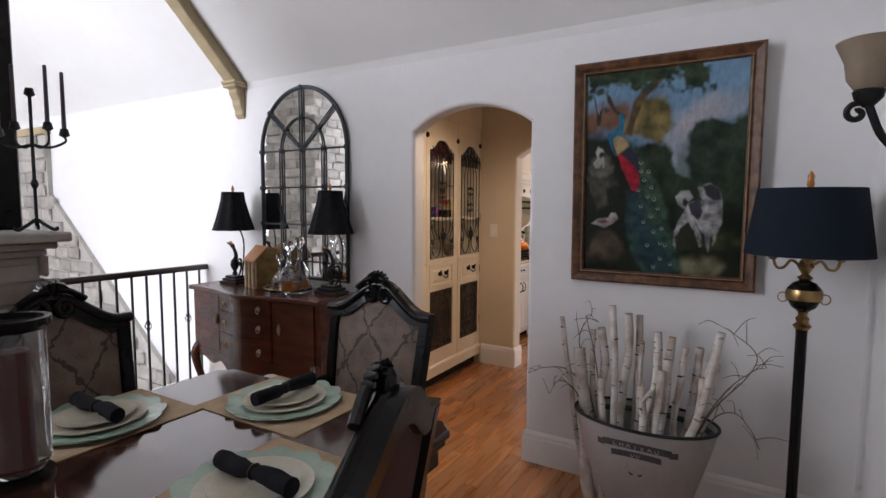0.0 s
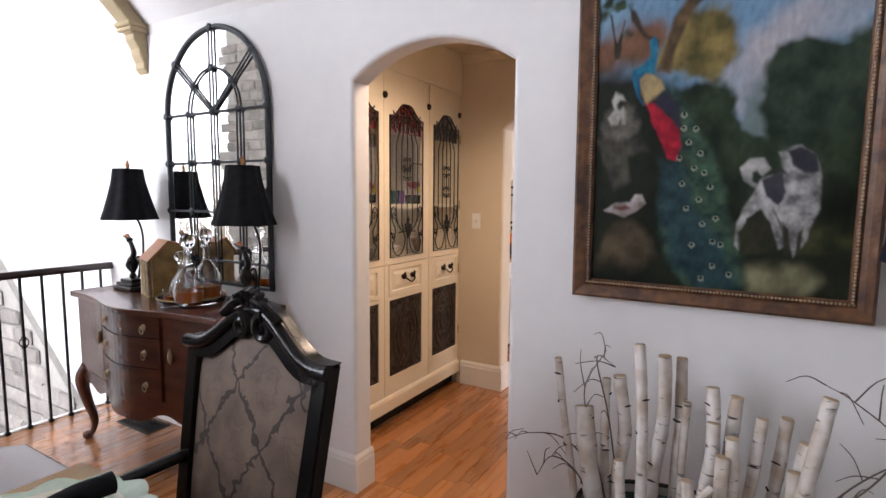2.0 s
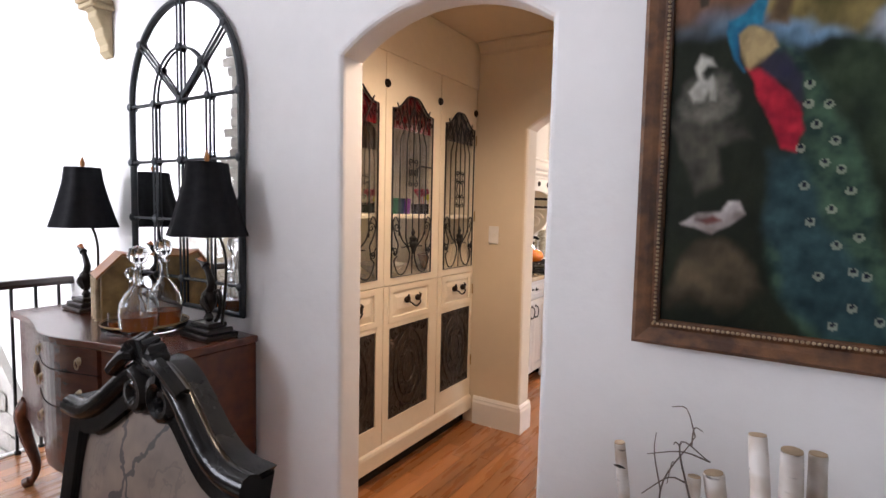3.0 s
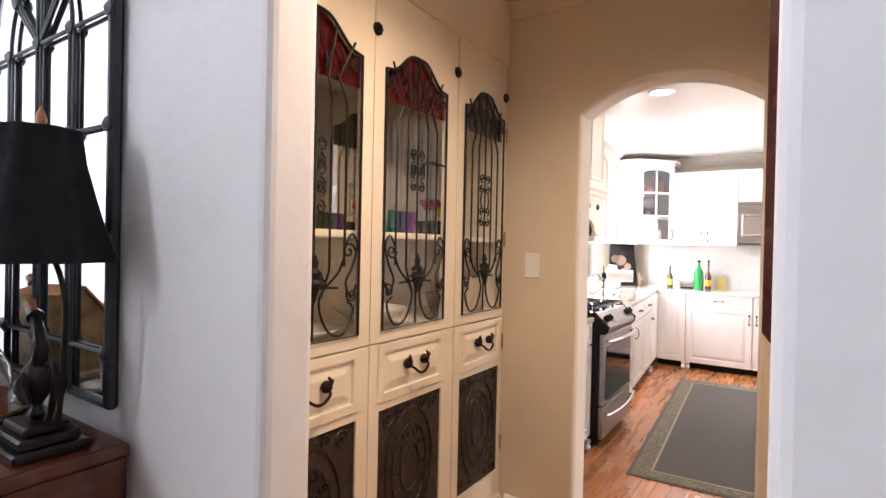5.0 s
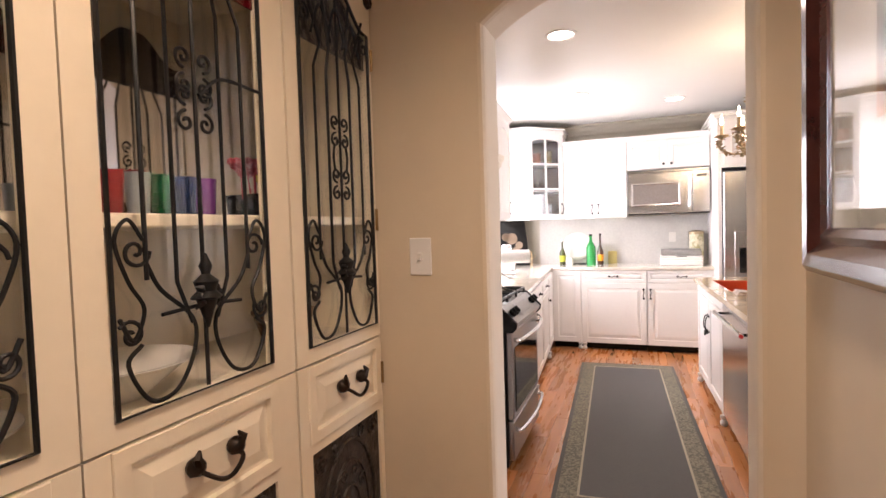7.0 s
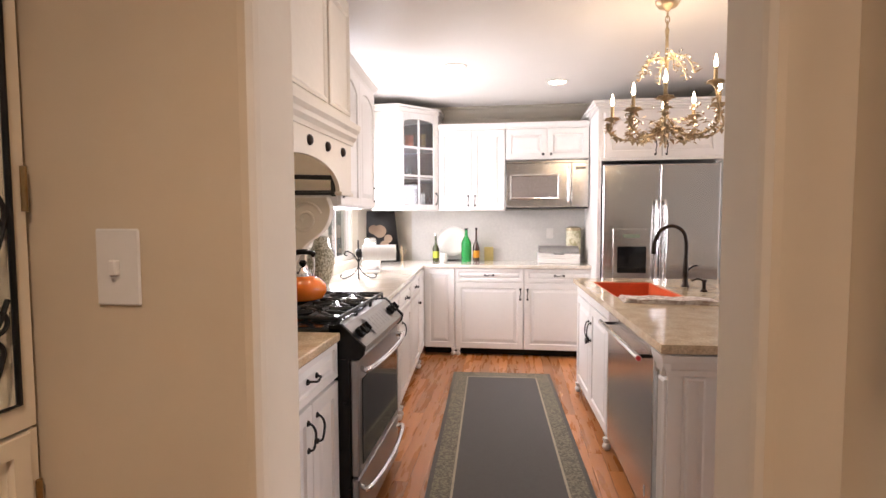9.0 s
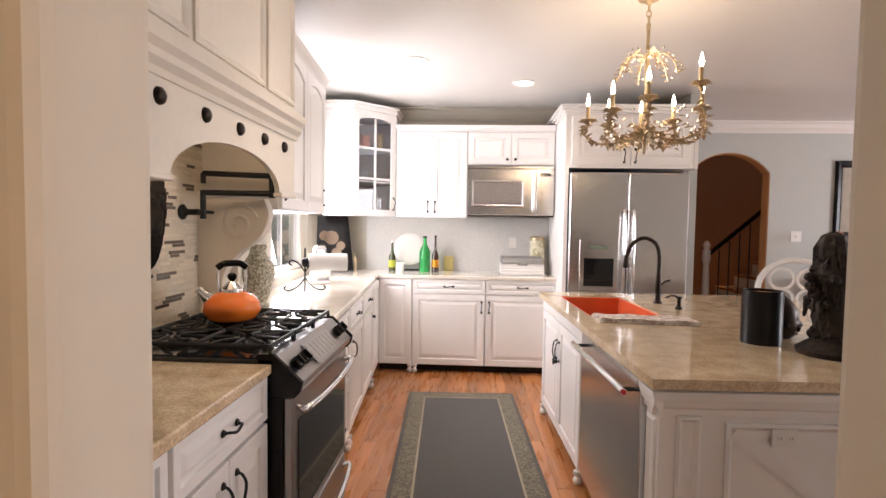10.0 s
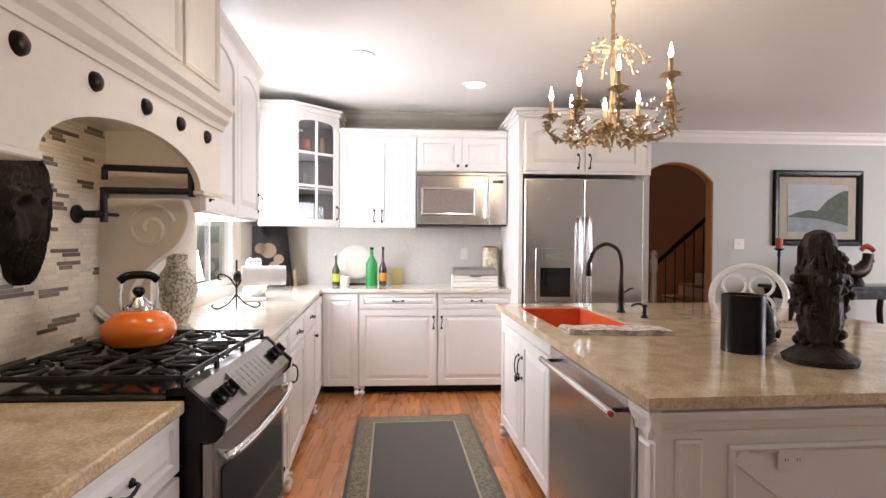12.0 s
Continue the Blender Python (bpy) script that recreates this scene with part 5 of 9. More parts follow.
# the near end with pilasters and a crossed panel, seen square on
bm = bmesh.new()
e0 = IL
part("cornice", molding([(0, 0.775), (0.012, 0.775), (0.014, 0.797), (0.022, 0.805), (0.032, 0.835), (0.036, 0.86), (0, 0.867)], (2.02, 0, 0), (IL + 0.03, 0, 0), (0, -1, 0)), WHITECAB, isl)
part("cornice", molding([(0, 0.775), (0.012, 0.775), (0.014, 0.797), (0.022, 0.805), (0.032, 0.835), (0.036, 0.86), (0, 0.867)], (IL, -0.03, 0), (IL, ID, 0), (1, 0, 0)), WHITECAB, isl)
part("pilaster", ring_frame(0.075, 0.62, [(0, 0), (0, 0.008), (0.010, 0.012), (0.018, 0.005), (0.024, 0)]), WHITECAB, isl).location = (2.075, 0, 0.44)


def on_end(name, bm, y, z, label=""):
    ob = part(name, bm, WHITECAB, isl, label)
    ob.matrix_basis = Matrix.Translation((IL, y, z)) @ Matrix.Rotation(math.pi / 2, 4, "Z")
    return ob


on_end("pilaster", ring_frame(0.085, 0.62, [(0, 0), (0, 0.008), (0.010, 0.012), (0.018, 0.005), (0.024, 0)]), 0.10, 0.46)
for k, (a, b) in enumerate(((0.225, 1.05), (1.08, 1.72))):
    on_end("panel", ring_frame(b - a, 0.64, [(0, 0), (0, 0.010), (0.012, 0.014), (0.022, 0.006), (0.028, 0)]), (a + b) / 2, 0.43)
    w2, h2 = (b - a) / 2 - 0.03, 0.29
    for s in (-1, 1):
        q = Vector((w2, h2)).normalized() * 0.0
        n = Vector((-h2, w2)).normalized() * 0.028
        bm = slab([(-w2 + n.x, s * (-h2 + n.y)), (-w2 - n.x, s * (-h2 - n.y)), (w2 - n.x, s * (h2 - n.y)), (w2 + n.x, s * (h2 + n.y))], -0.009 - 0.001 * s, 0.0)
        on_end("brace", bm, (a + b) / 2, 0.43)
out = thing("wall_outlet", "white double wall outlet on the island panel", "outlet", -0.31, 5.9695, 0.705, 0)
out.scale = (0.72, 1, 0.78)
part("plate", box(-0.06, -0.017, -0.038, 0.06, -0.0112, 0.038, 0.002), TRIM, out)
for s in (-1, 1):
    part("socket", box(s * 0.026 - 0.016, -0.0195, -0.015, s * 0.026 + 0.016, -0.0172, 0.015, 0.001), TRIM, out)
    part("slot", box(s * 0.026 - 0.007, -0.0202, -0.006, s * 0.026 - 0.005, -0.0197, 0.006), IRON, out)
    part("slot", box(s * 0.026 + 0.005, -0.0202, -0.006, s * 0.026 + 0.007, -0.0197, 0.006), IRON, out)
bm = bmesh.new()
SX0, SX1, SY0, SY1 = -0.66, -0.22, 7.16, 7.96
slab([(-0.77, 5.935), (-0.77, 8.185), (SX0, 8.185), (SX0, 5.935)], 0.869, 0.905, "z", bm)
slab([(SX0, 5.935), (SX0, SY0), (SX1, SY0), (SX1, 5.935)], 0.869, 0.905, "z", bm)
slab([(SX0, SY1), (SX0, 8.185), (SX1, 8.185), (SX1, SY1)], 0.869, 0.905, "z", bm)
slab([(SX1, 5.935), (SX1, 8.185), (0.80, 8.185), (1.22, 7.80), (1.22, 5.935)], 0.869, 0.905, "z", bm)
itop = tagged(part("worktop", bm, GRANITE), "polished beige granite island top with a sink cut-out", "countertop")
COPPER = mat("orange_red_enamel_sink", (0.72, 0.12, 0.035), (0.50, 0.08, 0.028), 0.35, scale=6)
sink = thing("sink", "orange-red enamelled kitchen sink set in the granite", "sink", 0, 0, 0)
bm = bmesh.new()
g = 0.001
for q in ((SX0 + g, SY0 + g, 0.66, SX0 + 0.02, SY1 - g, 0.90), (SX1 - 0.02, SY0 + g, 0.66, SX1 - g, SY1 - g, 0.90), (SX0 + 0.0205, SY0 + g, 0.66, SX1 - 0.0205, SY0 + 0.02, 0.90), (SX0 + 0.0205, SY1 - 0.02, 0.66, SX1 - 0.0205, SY1 - g, 0.90), (SX0 + 0.0205, SY0 + 0.0205, 0.66, SX1 - 0.0205, SY1 - 0.0205, 0.68)):
    box(*q, 0.003, bm)
part("basin", bm, COPPER, sink)
part("drain", lathe([(0.04, 0.681), (0.045, 0.684), (0.03, 0.686), (0.001, 0.683)], 20, None, ((SX0 + SX1) / 2, 7.56, 0)), CHROME, sink, "round steel drain", smooth=True)
dw = thing("dishwasher", "stainless steel dishwasher with a thick bar handle", "dishwasher", -0.73, 6.948, 0, -90)
part("door", box(0.006, -0.022, 0.10, 0.862, 0.03, 0.855, 0.004), STEEL, dw)
part("body", box(0.008, 0.031, 0.09, 0.860, 0.60, 0.862), IRON, dw)
part("toe_kick", box(0.01, 0.06, 0.0, 0.858, 0.079, 0.089), BLACKWOOD, dw)
part("handle", tube([(0.04, -0.075, 0.80), (0.83, -0.075, 0.80)], 0.014, 14), CHROME, dw, "round steel bar handle", smooth=True)
for x in (0.08, 0.79):
    part("bracket", tube([(x, -0.022, 0.80), (x, -0.075, 0.80)], 0.009, 8), BLACKWOOD, dw, "dark handle bracket", smooth=True)
part("end_cap", lathe([(0.011, 0), (0.011, 0.004), (0.001, 0.005)], 14, None, (0.8302, -0.075, 0.80), "x"), mat("red_cap", (0.5, 0.02, 0.02), rough=0.3), dw, "small red handle cap")
tagged(part("badge", box(0.0, -0.002, 0.0, 0.006, 0.0, 0.05, 0.001), mat("grey_badge", (0.4, 0.4, 0.4), rough=0.3), dw), "small grey badge").location = (0.76, -0.0225, 0.16)

ISLAND_TURN = Matrix.Translation((-0.75, 8.1, 0)) @ Matrix.Rotation(radians(2.2), 4, "Z") @ Matrix.Translation((0.75, -8.1, 0))
for ob in (isl, out, itop, sink, dw):
    ob.matrix_basis = ISLAND_TURN @ ob.matrix_basis

ft = thing("faucet", "oil-rubbed bronze gooseneck kitchen faucet by the sink", "tap", -0.045, 7.72, 0.9055)
part("base", lathe([(0.030, 0), (0.030, 0.006), (0.020, 0.02), (0.017, 0.06), (0.020, 0.08), (0.018, 0.16), (0.014, 0.20)], 18), BRONZE, ft, smooth=True)
part("spout", tube(spline([(0, 0, 0.18), (0, 0, 0.32), (-0.03, -0.01, 0.40), (-0.11, -0.03, 0.435), (-0.19, -0.05, 0.40), (-0.23, -0.06, 0.32)], 7), 0.013, 12), BRONZE, ft, smooth=True)
part("spray_head", lathe([(0.014, 0.09), (0.017, 0.06), (0.02, 0.02), (0.019, 0), (0.001, 0)], 16, None, (-0.235, -0.061, 0.235)), BRONZE, ft, smooth=True)
part("lever", tube([(0.015, 0, 0.12), (0.05, -0.005, 0.15), (0.075, -0.01, 0.155)], 0.006, 8), BRONZE, ft, smooth=True)
sd = thing("soap_dispenser", "small bronze soap pump beside the faucet", "dispenser", 0.0, 7.48, 0.9055)
part("body", lathe([(0.022, 0), (0.022, 0.01), (0.012, 0.02), (0.012, 0.06), (0.018, 0.065), (0.016, 0.08), (0.001, 0.082)], 14), BRONZE, sd, smooth=True)
part("spout", tube(spline([(0, 0, 0.07), (-0.04, 0, 0.085), (-0.08, 0, 0.07)], 5), 0.006, 8), BRONZE, sd, smooth=True)

TOWEL = mat("patterned_cotton_towel", (0.72, 0.66, 0.60), (0.42, 0.33, 0.28), 0.95, scale=30, spread=0.12, bump=0.001, bump_scale=300)
bm = bmesh.new()
for k in range(3):
    o = 0.006 * k
    n = 14
    grid = [[bm.verts.new((-0.62 + o + 0.5 * i / n, 6.94 + o + (0.20 - 0.02 * k) * j / 5 - 0.04 * i / n, 0.906 + 0.008 * k + 0.003 * math.sin(i * 1.1 + k) * (1 if k else 0.2))) for j in range(6)] for i in range(n + 1)]
    up = [[bm.verts.new(v.co + Vector((0, 0, 0.0065))) for v in row] for row in grid]
    for i in range(n):
        for j in range(5):
            bm.faces.new((up[i][j], up[i + 1][j], up[i + 1][j + 1], up[i][j + 1]))
            bm.faces.new((grid[i][j], grid[i][j + 1], grid[i + 1][j + 1], grid[i + 1][j]))
        for j in (0, 5):
            bm.faces.new((grid[i][j], grid[i + 1][j], up[i + 1][j], up[i][j]))
    for i in (0, n):
        for j in range(5):
            bm.faces.new((grid[i][j], up[i][j], up[i][j + 1], grid[i][j + 1]))
bmesh.ops.recalc_face_normals(bm, faces=bm.faces)
tagged(part("dish_towel", bm, TOWEL, smooth=True), "folded patterned cotton dish towel on the island", "towel")

BLACKCER = mat("matt_black_ceramic", (0.008, 0.007, 0.007), (0.012, 0.011, 0.011), 0.3, scale=20, gloss=0.25)
ob = thing("candle_vessel", "tall matt black candle vessel on the island", "candle holder", 0.0, 6.56, 0.9055)
part("vessel", lathe([(0.082, 0), (0.082, 0.005), (0.082, 0.236), (0.076, 0.236), (0.075, 0.206), (0.001, 0.206)], 36), BLACKCER, ob, smooth=True)
part("candle", lathe([(0.072, 0.2065), (0.072, 0.224), (0.001, 0.224)], 30), mat("orange_wax", (0.55, 0.22, 0.06), rough=0.5), ob, "orange wax candle", smooth=True)
hen = bmesh.new()
pr = random.Random(17)
lathe([(0.05, 0), (0.07, 0.02), (0.085, 0.08), (0.075, 0.14), (0.045, 0.18), (0.02, 0.20)], 18, hen, (0, 0, 0))
lathe([(0.03, 0.15), (0.042, 0.175), (0.035, 0.205), (0.012, 0.222)], 14, hen, (-0.035, -0.02, 0))
for k in range(46):
    a0, u = pr.uniform(0, 6.28), pr.uniform(0.05, 0.95)
    q = 0.078 * math.sin(math.pi * min(1, 0.25 + 0.75 * u))
    tube([(q * math.cos(a0), q * math.sin(a0), 0.02 + 0.16 * u), (q * 1.18 * math.cos(a0), q * 1.18 * math.sin(a0), 0.01 + 0.15 * u)], 0.01, 6, hen, radii=[0.014, 0.005])
hen = part("figurine", hen, BRONZE, None, smooth=True)
hen.location = (0.155, 6.70, 0.9055)
tagged(hen, "squat dark bronze figurine behind the candle vessel", "figurine")
# dark statue: one plain mass
stat = bmesh.new()
lathe([(0.12, 0), (0.125, 0.02), (0.10, 0.04), (0.06, 0.07)], 24, stat, (0, 0, 0))
pr = random.Random(21)
for k in range(170):
    u = pr.uniform(0, 1)
    wid = 0.085 if u < 0.3 else 0.115 - 0.09 * abs(u - 0.62)
    a0, q = pr.uniform(0, 6.28), pr.uniform(0.3, 1.0)
    cx, cy, cz = wid * q * math.cos(a0), wid * 0.75 * q * math.sin(a0), 0.05 + 0.38 * u
    rr = pr.uniform(0.008, 0.026)
    lathe([(0.002, -rr), (rr * 0.8, -rr * 0.5), (rr, 0), (rr * 0.75, rr * 0.6), (0.002, rr)], 8, stat, (cx, cy, cz))
lathe([(0.05, 0.38), (0.06, 0.41), (0.06, 0.45), (0.045, 0.485), (0.015, 0.50)], 9, stat, (-0.01, 0, 0))
for k in range(70):
    a0, r0, zt = pr.uniform(0, 6.28), pr.uniform(0.045, 0.085), pr.uniform(0.24, 0.49)
    cx, cy = r0 * math.cos(a0), r0 * 0.8 * math.sin(a0)
    tube([(cx * 0.8, cy * 0.8, zt), (cx * 1.1 + pr.uniform(-0.01, 0.01), cy * 1.1, zt - 0.05), (cx * 1.2, cy * 1.2 + pr.uniform(-0.015, 0.015), zt - 0.11)], 0.01, 5, stat, radii=[0.008, 0.014, 0.006])
lathe([(0.05, 0.05), (0.075, 0.15), (0.07, 0.25), (0.085, 0.33), (0.05, 0.40)], 14, stat, (0, 0, 0))
stat = part("statue", stat, mat("dark_carved_stone", (0.05, 0.036, 0.028), (0.018, 0.014, 0.012), 0.55, scale=20, bump=0.012, bump_scale=45, gloss=0.2), None, smooth=False)
stat.location = (0.17, 6.36, 0.9055)
tagged(stat, "dark carved rustic statue standing on the island", "statue")

# runner rug
rug = thing("rug", "long grey runner rug with a patterned beige border", "rug", -1.300, 7.05, 0.001, 2.6)
RW, RL = 0.86, 2.84
part("border", box(-RW / 2, -RL / 2, 0, RW / 2, RL / 2, 0.006, 0.002), mat("dark_grey_rug_edge", (0.11, 0.105, 0.095), (0.09, 0.085, 0.075), 0.95, scale=40, bump=0.002, bump_scale=500), rug, "dark grey rug edge")


def rug_ring(inset, width, z, m, label):
    bm = bmesh.new()
    a, b, c, d = RW / 2 - inset, RL / 2 - inset, RW / 2 - inset - width, RL / 2 - inset - width
    box(-a, -b, z, a, -d, z + 0.0012, bm=bm)
    box(-a, d, z, a, b, z + 0.0012, bm=bm)
    box(-a, -d, z, -c, d, z + 0.0012, bm=bm)
    box(c, -d, z, a, d, z + 0.0012, bm=bm)
    return part("band", bm, m, rug, label)


rug_ring(0.025, 0.10, 0.0062, mat("speckled_taupe_rug_band", (0.23, 0.205, 0.15), (0.11, 0.10, 0.08), 0.95, scale=75, spread=0.15, bump=0.002, bump_scale=400), "speckled taupe rug band")
rug_ring(0.127, 0.013, 0.0066, mat("beige_rug_line", (0.42, 0.37, 0.28), rough=0.95), "thin beige rug line")
part("field", box(-RW / 2 + 0.142, -RL / 2 + 0.142, 0.0062, RW / 2 - 0.142, RL / 2 - 0.142, 0.0075), mat("grey_rug_field", (0.105, 0.10, 0.098), (0.085, 0.08, 0.078), 0.95, scale=60, bump=0.002, bump_scale=500), rug, "plain grey rug field")

# counter things
vs = part("ginger_jar", lathe([(0.06, 0), (0.065, 0.02), (0.05, 0.035), (0.075, 0.10), (0.10, 0.18), (0.095, 0.24), (0.055, 0.29), (0.05, 0.32), (0.06, 0.34), (0.05, 0.345), (0.001, 0.33)], 28),
          mat("speckled_cream_ceramic", (0.66, 0.62, 0.48), (0.20, 0.18, 0.12), 0.4, scale=75, spread=0.25, bump=0.002), None, smooth=True)
vs.location = (-2.43, 6.88, 0.9465)
vs.scale = (0.85, 0.85, 1.0)
tagged(vs, "speckled cream ceramic vase on a dark stand", "vase")
st = part("vase_stand", lathe([(0.08, 0), (0.09, 0.006), (0.085, 0.0155), (0.001, 0.0155)], 24), BLACKWOOD, None, smooth=True)
st.location = (-2.43, 6.88, 0.9305)
tagged(st, "round dark stand under the speckled vase", "stand")
pt = thing("paper_towel_holder", "black scrolled iron paper towel holder with a white roll", "paper towel holder", -2.46, 7.75, 0.9305, 20)
bm = tube([(0, 0, 0.0), (0, 0, 0.30)], 0.006, 8)
for s in (-1, 1):
    tube(spline([(0, 0, 0.09), (s * 0.05, 0, 0.03), (s * 0.11, 0, 0.004), (s * 0.14, 0, 0.02), (s * 0.125, 0, 0.035)], 5), 0.005, 6, bm)
    tube(spline([(0, 0, 0.09), (0, s * 0.04, 0.03), (0, s * 0.09, 0.004)], 5), 0.005, 6, bm)
    tube(spline([(0, 0, 0.13), (s * 0.04, 0, 0.19), (s * 0.09, 0, 0.215), (s * 0.105, 0, 0.19), (s * 0.085, 0, 0.18)], 5), 0.005, 6, bm)
tube([(0, 0, 0.20), (0.31, 0.0, 0.20)], 0.006, 6, bm)
part("stand", bm, IRON, pt, smooth=True)
bm = lathe([(0.02, 0.03), (0.062, 0.03), (0.062, 0.29), (0.02, 0.29)], 28, None, (0, 0.0, 0.20), "x")
part("paper_roll", bm, mat("white_paper", (0.85, 0.85, 0.84), rough=0.9, grime=0.02), pt, "white paper roll", smooth=True)
part("end_knob", lathe([(0.02, -0.02), (0.035, -0.005), (0.035, 0.02), (0.01, 0.028)], 14, None, (0, 0, 0.20), "x"), IRON, pt, smooth=True)
mixer = thing("stand_mixer", "small white and chrome stand mixer by the window", "mixer", -2.50, 8.25, 0.9305, 15)
part("base", box(-0.08, -0.14, 0, 0.08, 0.14, 0.03, 0.012, seg=2), PORCELAIN, mixer)
part("column", box(-0.04, 0.07, 0.031, 0.04, 0.13, 0.20, 0.012, seg=2), PORCELAIN, mixer)
part("head", box(-0.05, -0.15, 0.201, 0.05, 0.14, 0.30, 0.03, seg=3), CHROME, mixer, "polished mixer head")
part("bowl", lathe([(0.04, 0.032), (0.08, 0.07), (0.09, 0.15), (0.085, 0.15), (0.05, 0.05), (0.001, 0.045)], 24, None, (0, -0.05, 0)), CHROME, mixer, "steel bowl", smooth=True)
# dark still life leaning in the corner
sl = thing("still_life_board", "dark still life picture board leaning in the counter corner", "picture", -2.69, 9.28, 0.931, 12)
bm = slab([(-0.20, 0), (0.22, 0), (0.16, 0.55), (-0.20, 0.55)], 0, 0.012, bevel=0.002)
bd = part("board", bm, BLACKWOOD, sl)
FRUIT = mat("faded_painted_fruit", (0.38, 0.28, 0.20), (0.25, 0.18, 0.13), 0.7)
for (u, v, r) in ((-0.07, 0.35, 0.05), (0.0, 0.33, 0.07), (0.09, 0.25, 0.045), (0.05, 0.18, 0.05), (-0.03, 0.12, 0.03), (0.12, 0.13, 0.03)):
    part("painted_fruit", lathe([(r, -0.002), (r * 0.98, 0), (0.001, 0)], 20, None, (u, -0.0005, v), "y"), FRUIT, bd)
sl.rotation_euler[0] = radians(-7)
fig = bmesh.new()
tube([(0, 0, 0.0), (0.01, 0, 0.06), (0.0, 0, 0.10), (0.005, 0, 0.15)], 0.01, 8, fig, radii=[0.018, 0.014, 0.02, 0.008])
lathe([(0.002, 0.145), (0.014, 0.16), (0.002, 0.18)], 8, fig)
tube([(0, 0, 0.11), (0.045, 0, 0.085), (0.05, 0, 0.13)], 0.006, 6, fig)
tube([(0, 0, 0.11), (-0.04, 0, 0.14)], 0.006, 6, fig)
fg = part("figurine", fig, GOLD, None, smooth=True)
fg.location = (-2.47, 9.36, 0.9305)
tagged(fg, "small gold metal figurine on the counter", "figurine")


def bottle(label, x, y, r, h, glass, cap=BLACKWOOD, band=None, neck=0.28):
    root = thing("bottle", label, "bottle", x, y, 0.9305, 0, "bottles on the counter")
    part("glass", lathe([(r * 0.9, 0), (r, 0.01), (r, h * (0.85 - neck)), (r * 0.8, h * (0.92 - neck)), (r * 0.33, h * (1.05 - neck)), (r * 0.28, h * 0.93), (r * 0.33, h * 0.94), (0.001, h * 0.94)], 22), glass, root, smooth=True)
    part("cap", lathe([(r * 0.36, h * 0.941), (r * 0.36, h), (0.001, h)], 14), cap, root, "dark cap", smooth=True)
    if band:
        part("paper_band", lathe([(r * 1.015, h * 0.12), (r * 1.015, h * (0.75 - neck))], 22), band, root, "plain paper band", smooth=True)
    return root


OLIVE = mat("olive_oil_glass", (0.05, 0.06, 0.015), rough=0.06, coat=0.5)
bottle("dark oil bottle with a yellow-green band and a pourer", -2.10, 9.42, 0.036, 0.30, OLIVE, CHROME, mat("yellow_green_paper", (0.50, 0.55, 0.06), rough=0.6), 0.38)
bottle("green glass bottle beside the round plate", -1.765, 9.40, 0.055, 0.36, mat("green_glass", (0.04, 0.50, 0.12), (0.03, 0.4, 0.1), 0.05, transmission=0.5))
bottle("dark bottle with an amber base on the counter", -1.66, 9.42, 0.036, 0.365, mat("dark_brown_glass", (0.05, 0.02, 0.01), rough=0.06, coat=0.5), BLACKWOOD, mat("amber_paper", (0.75, 0.32, 0.02), rough=0.4), 0.42)
# yellow slab whose colour stands in for a glow on the tiles
tagged(part("glow_patch", box(-0.05, 0, 0, 0.05, 0.012, 0.15, 0.004), mat("yellow_glow", (0.72, 0.60, 0.25), rough=0.6)), "small yellow slab coloured as a glow on the backsplash", "board").location = (-1.53, 9.55, 0.9305)
pl = part("round_plate", lathe([(0.001, 0), (0.13, 0.0), (0.165, 0.012), (0.17, 0.02), (0.13, 0.010), (0.001, 0.008)], 40, None, (0, 0, 0), "y"), PORCELAIN, None, smooth=True)
pl.matrix_world = Matrix.Translation((-1.94, 9.56, 1.15)) @ Matrix.Rotation(radians(-8), 4, "X")
tagged(pl, "round white plate standing on a dark easel", "plate")
es = part("plate_easel", tube([(-0.12, 0.03, 0.002), (-0.12, -0.05, 0.008), (-0.12, -0.055, 0.025)], 0.005, 6, tube([(0.12, 0.03, 0.002), (0.12, -0.05, 0.008), (0.12, -0.055, 0.025)], 0.005, 6, box(-0.13, -0.02, 0.0, 0.13, -0.005, 0.012))), IRON)
es.location = (-1.94, 9.54, 0.9305)
tagged(es, "dark metal easel under the round plate", "stand")
cn = part("candle_jar", lathe([(0.035, 0), (0.04, 0.01), (0.04, 0.085), (0.035, 0.09), (0.001, 0.085)], 20), PORCELAIN, None, smooth=True)
cn.location = (-2.01, 9.38, 0.9305)
tagged(cn, "small white candle jar in front of the plate", "candle")
bx = thing("bread_box", "white slatted box with a grey lid on the counter", "box", -0.80, 9.36, 0.9305)
for k in range(4):
    part("slat", box(-0.21, -0.13, 0.002 + 0.026 * k, 0.21, 0.13, 0.025 + 0.026 * k, 0.004), WHITECAB, bx)
part("lid", slab([(-0.13, 0.108), (-0.10, 0.155), (-0.04, 0.175), (0.10, 0.175), (0.13, 0.108)], -0.20, 0.20, "x", bevel=0.004), mat("grey_lid", (0.22, 0.21, 0.20), rough=0.4), bx, "grey curved lid")
part("handle", tube([(-0.05, -0.135, 0.10), (0.0, -0.145, 0.10), (0.05, -0.135, 0.10)], 0.005, 6), IRON, bx, "thin dark handle")
cn = thing("canister", "gold and white printed canister at the back of the counter", "canister", -0.63, 9.49, 0.9305)
part("body", lathe([(0.07, 0), (0.075, 0.01), (0.075, 0.33), (0.001, 0.33)], 28), mat("printed_canister", (0.70, 0.66, 0.50), (0.40, 0.36, 0.20), 0.3, scale=14, spread=0.1), cn, smooth=True)
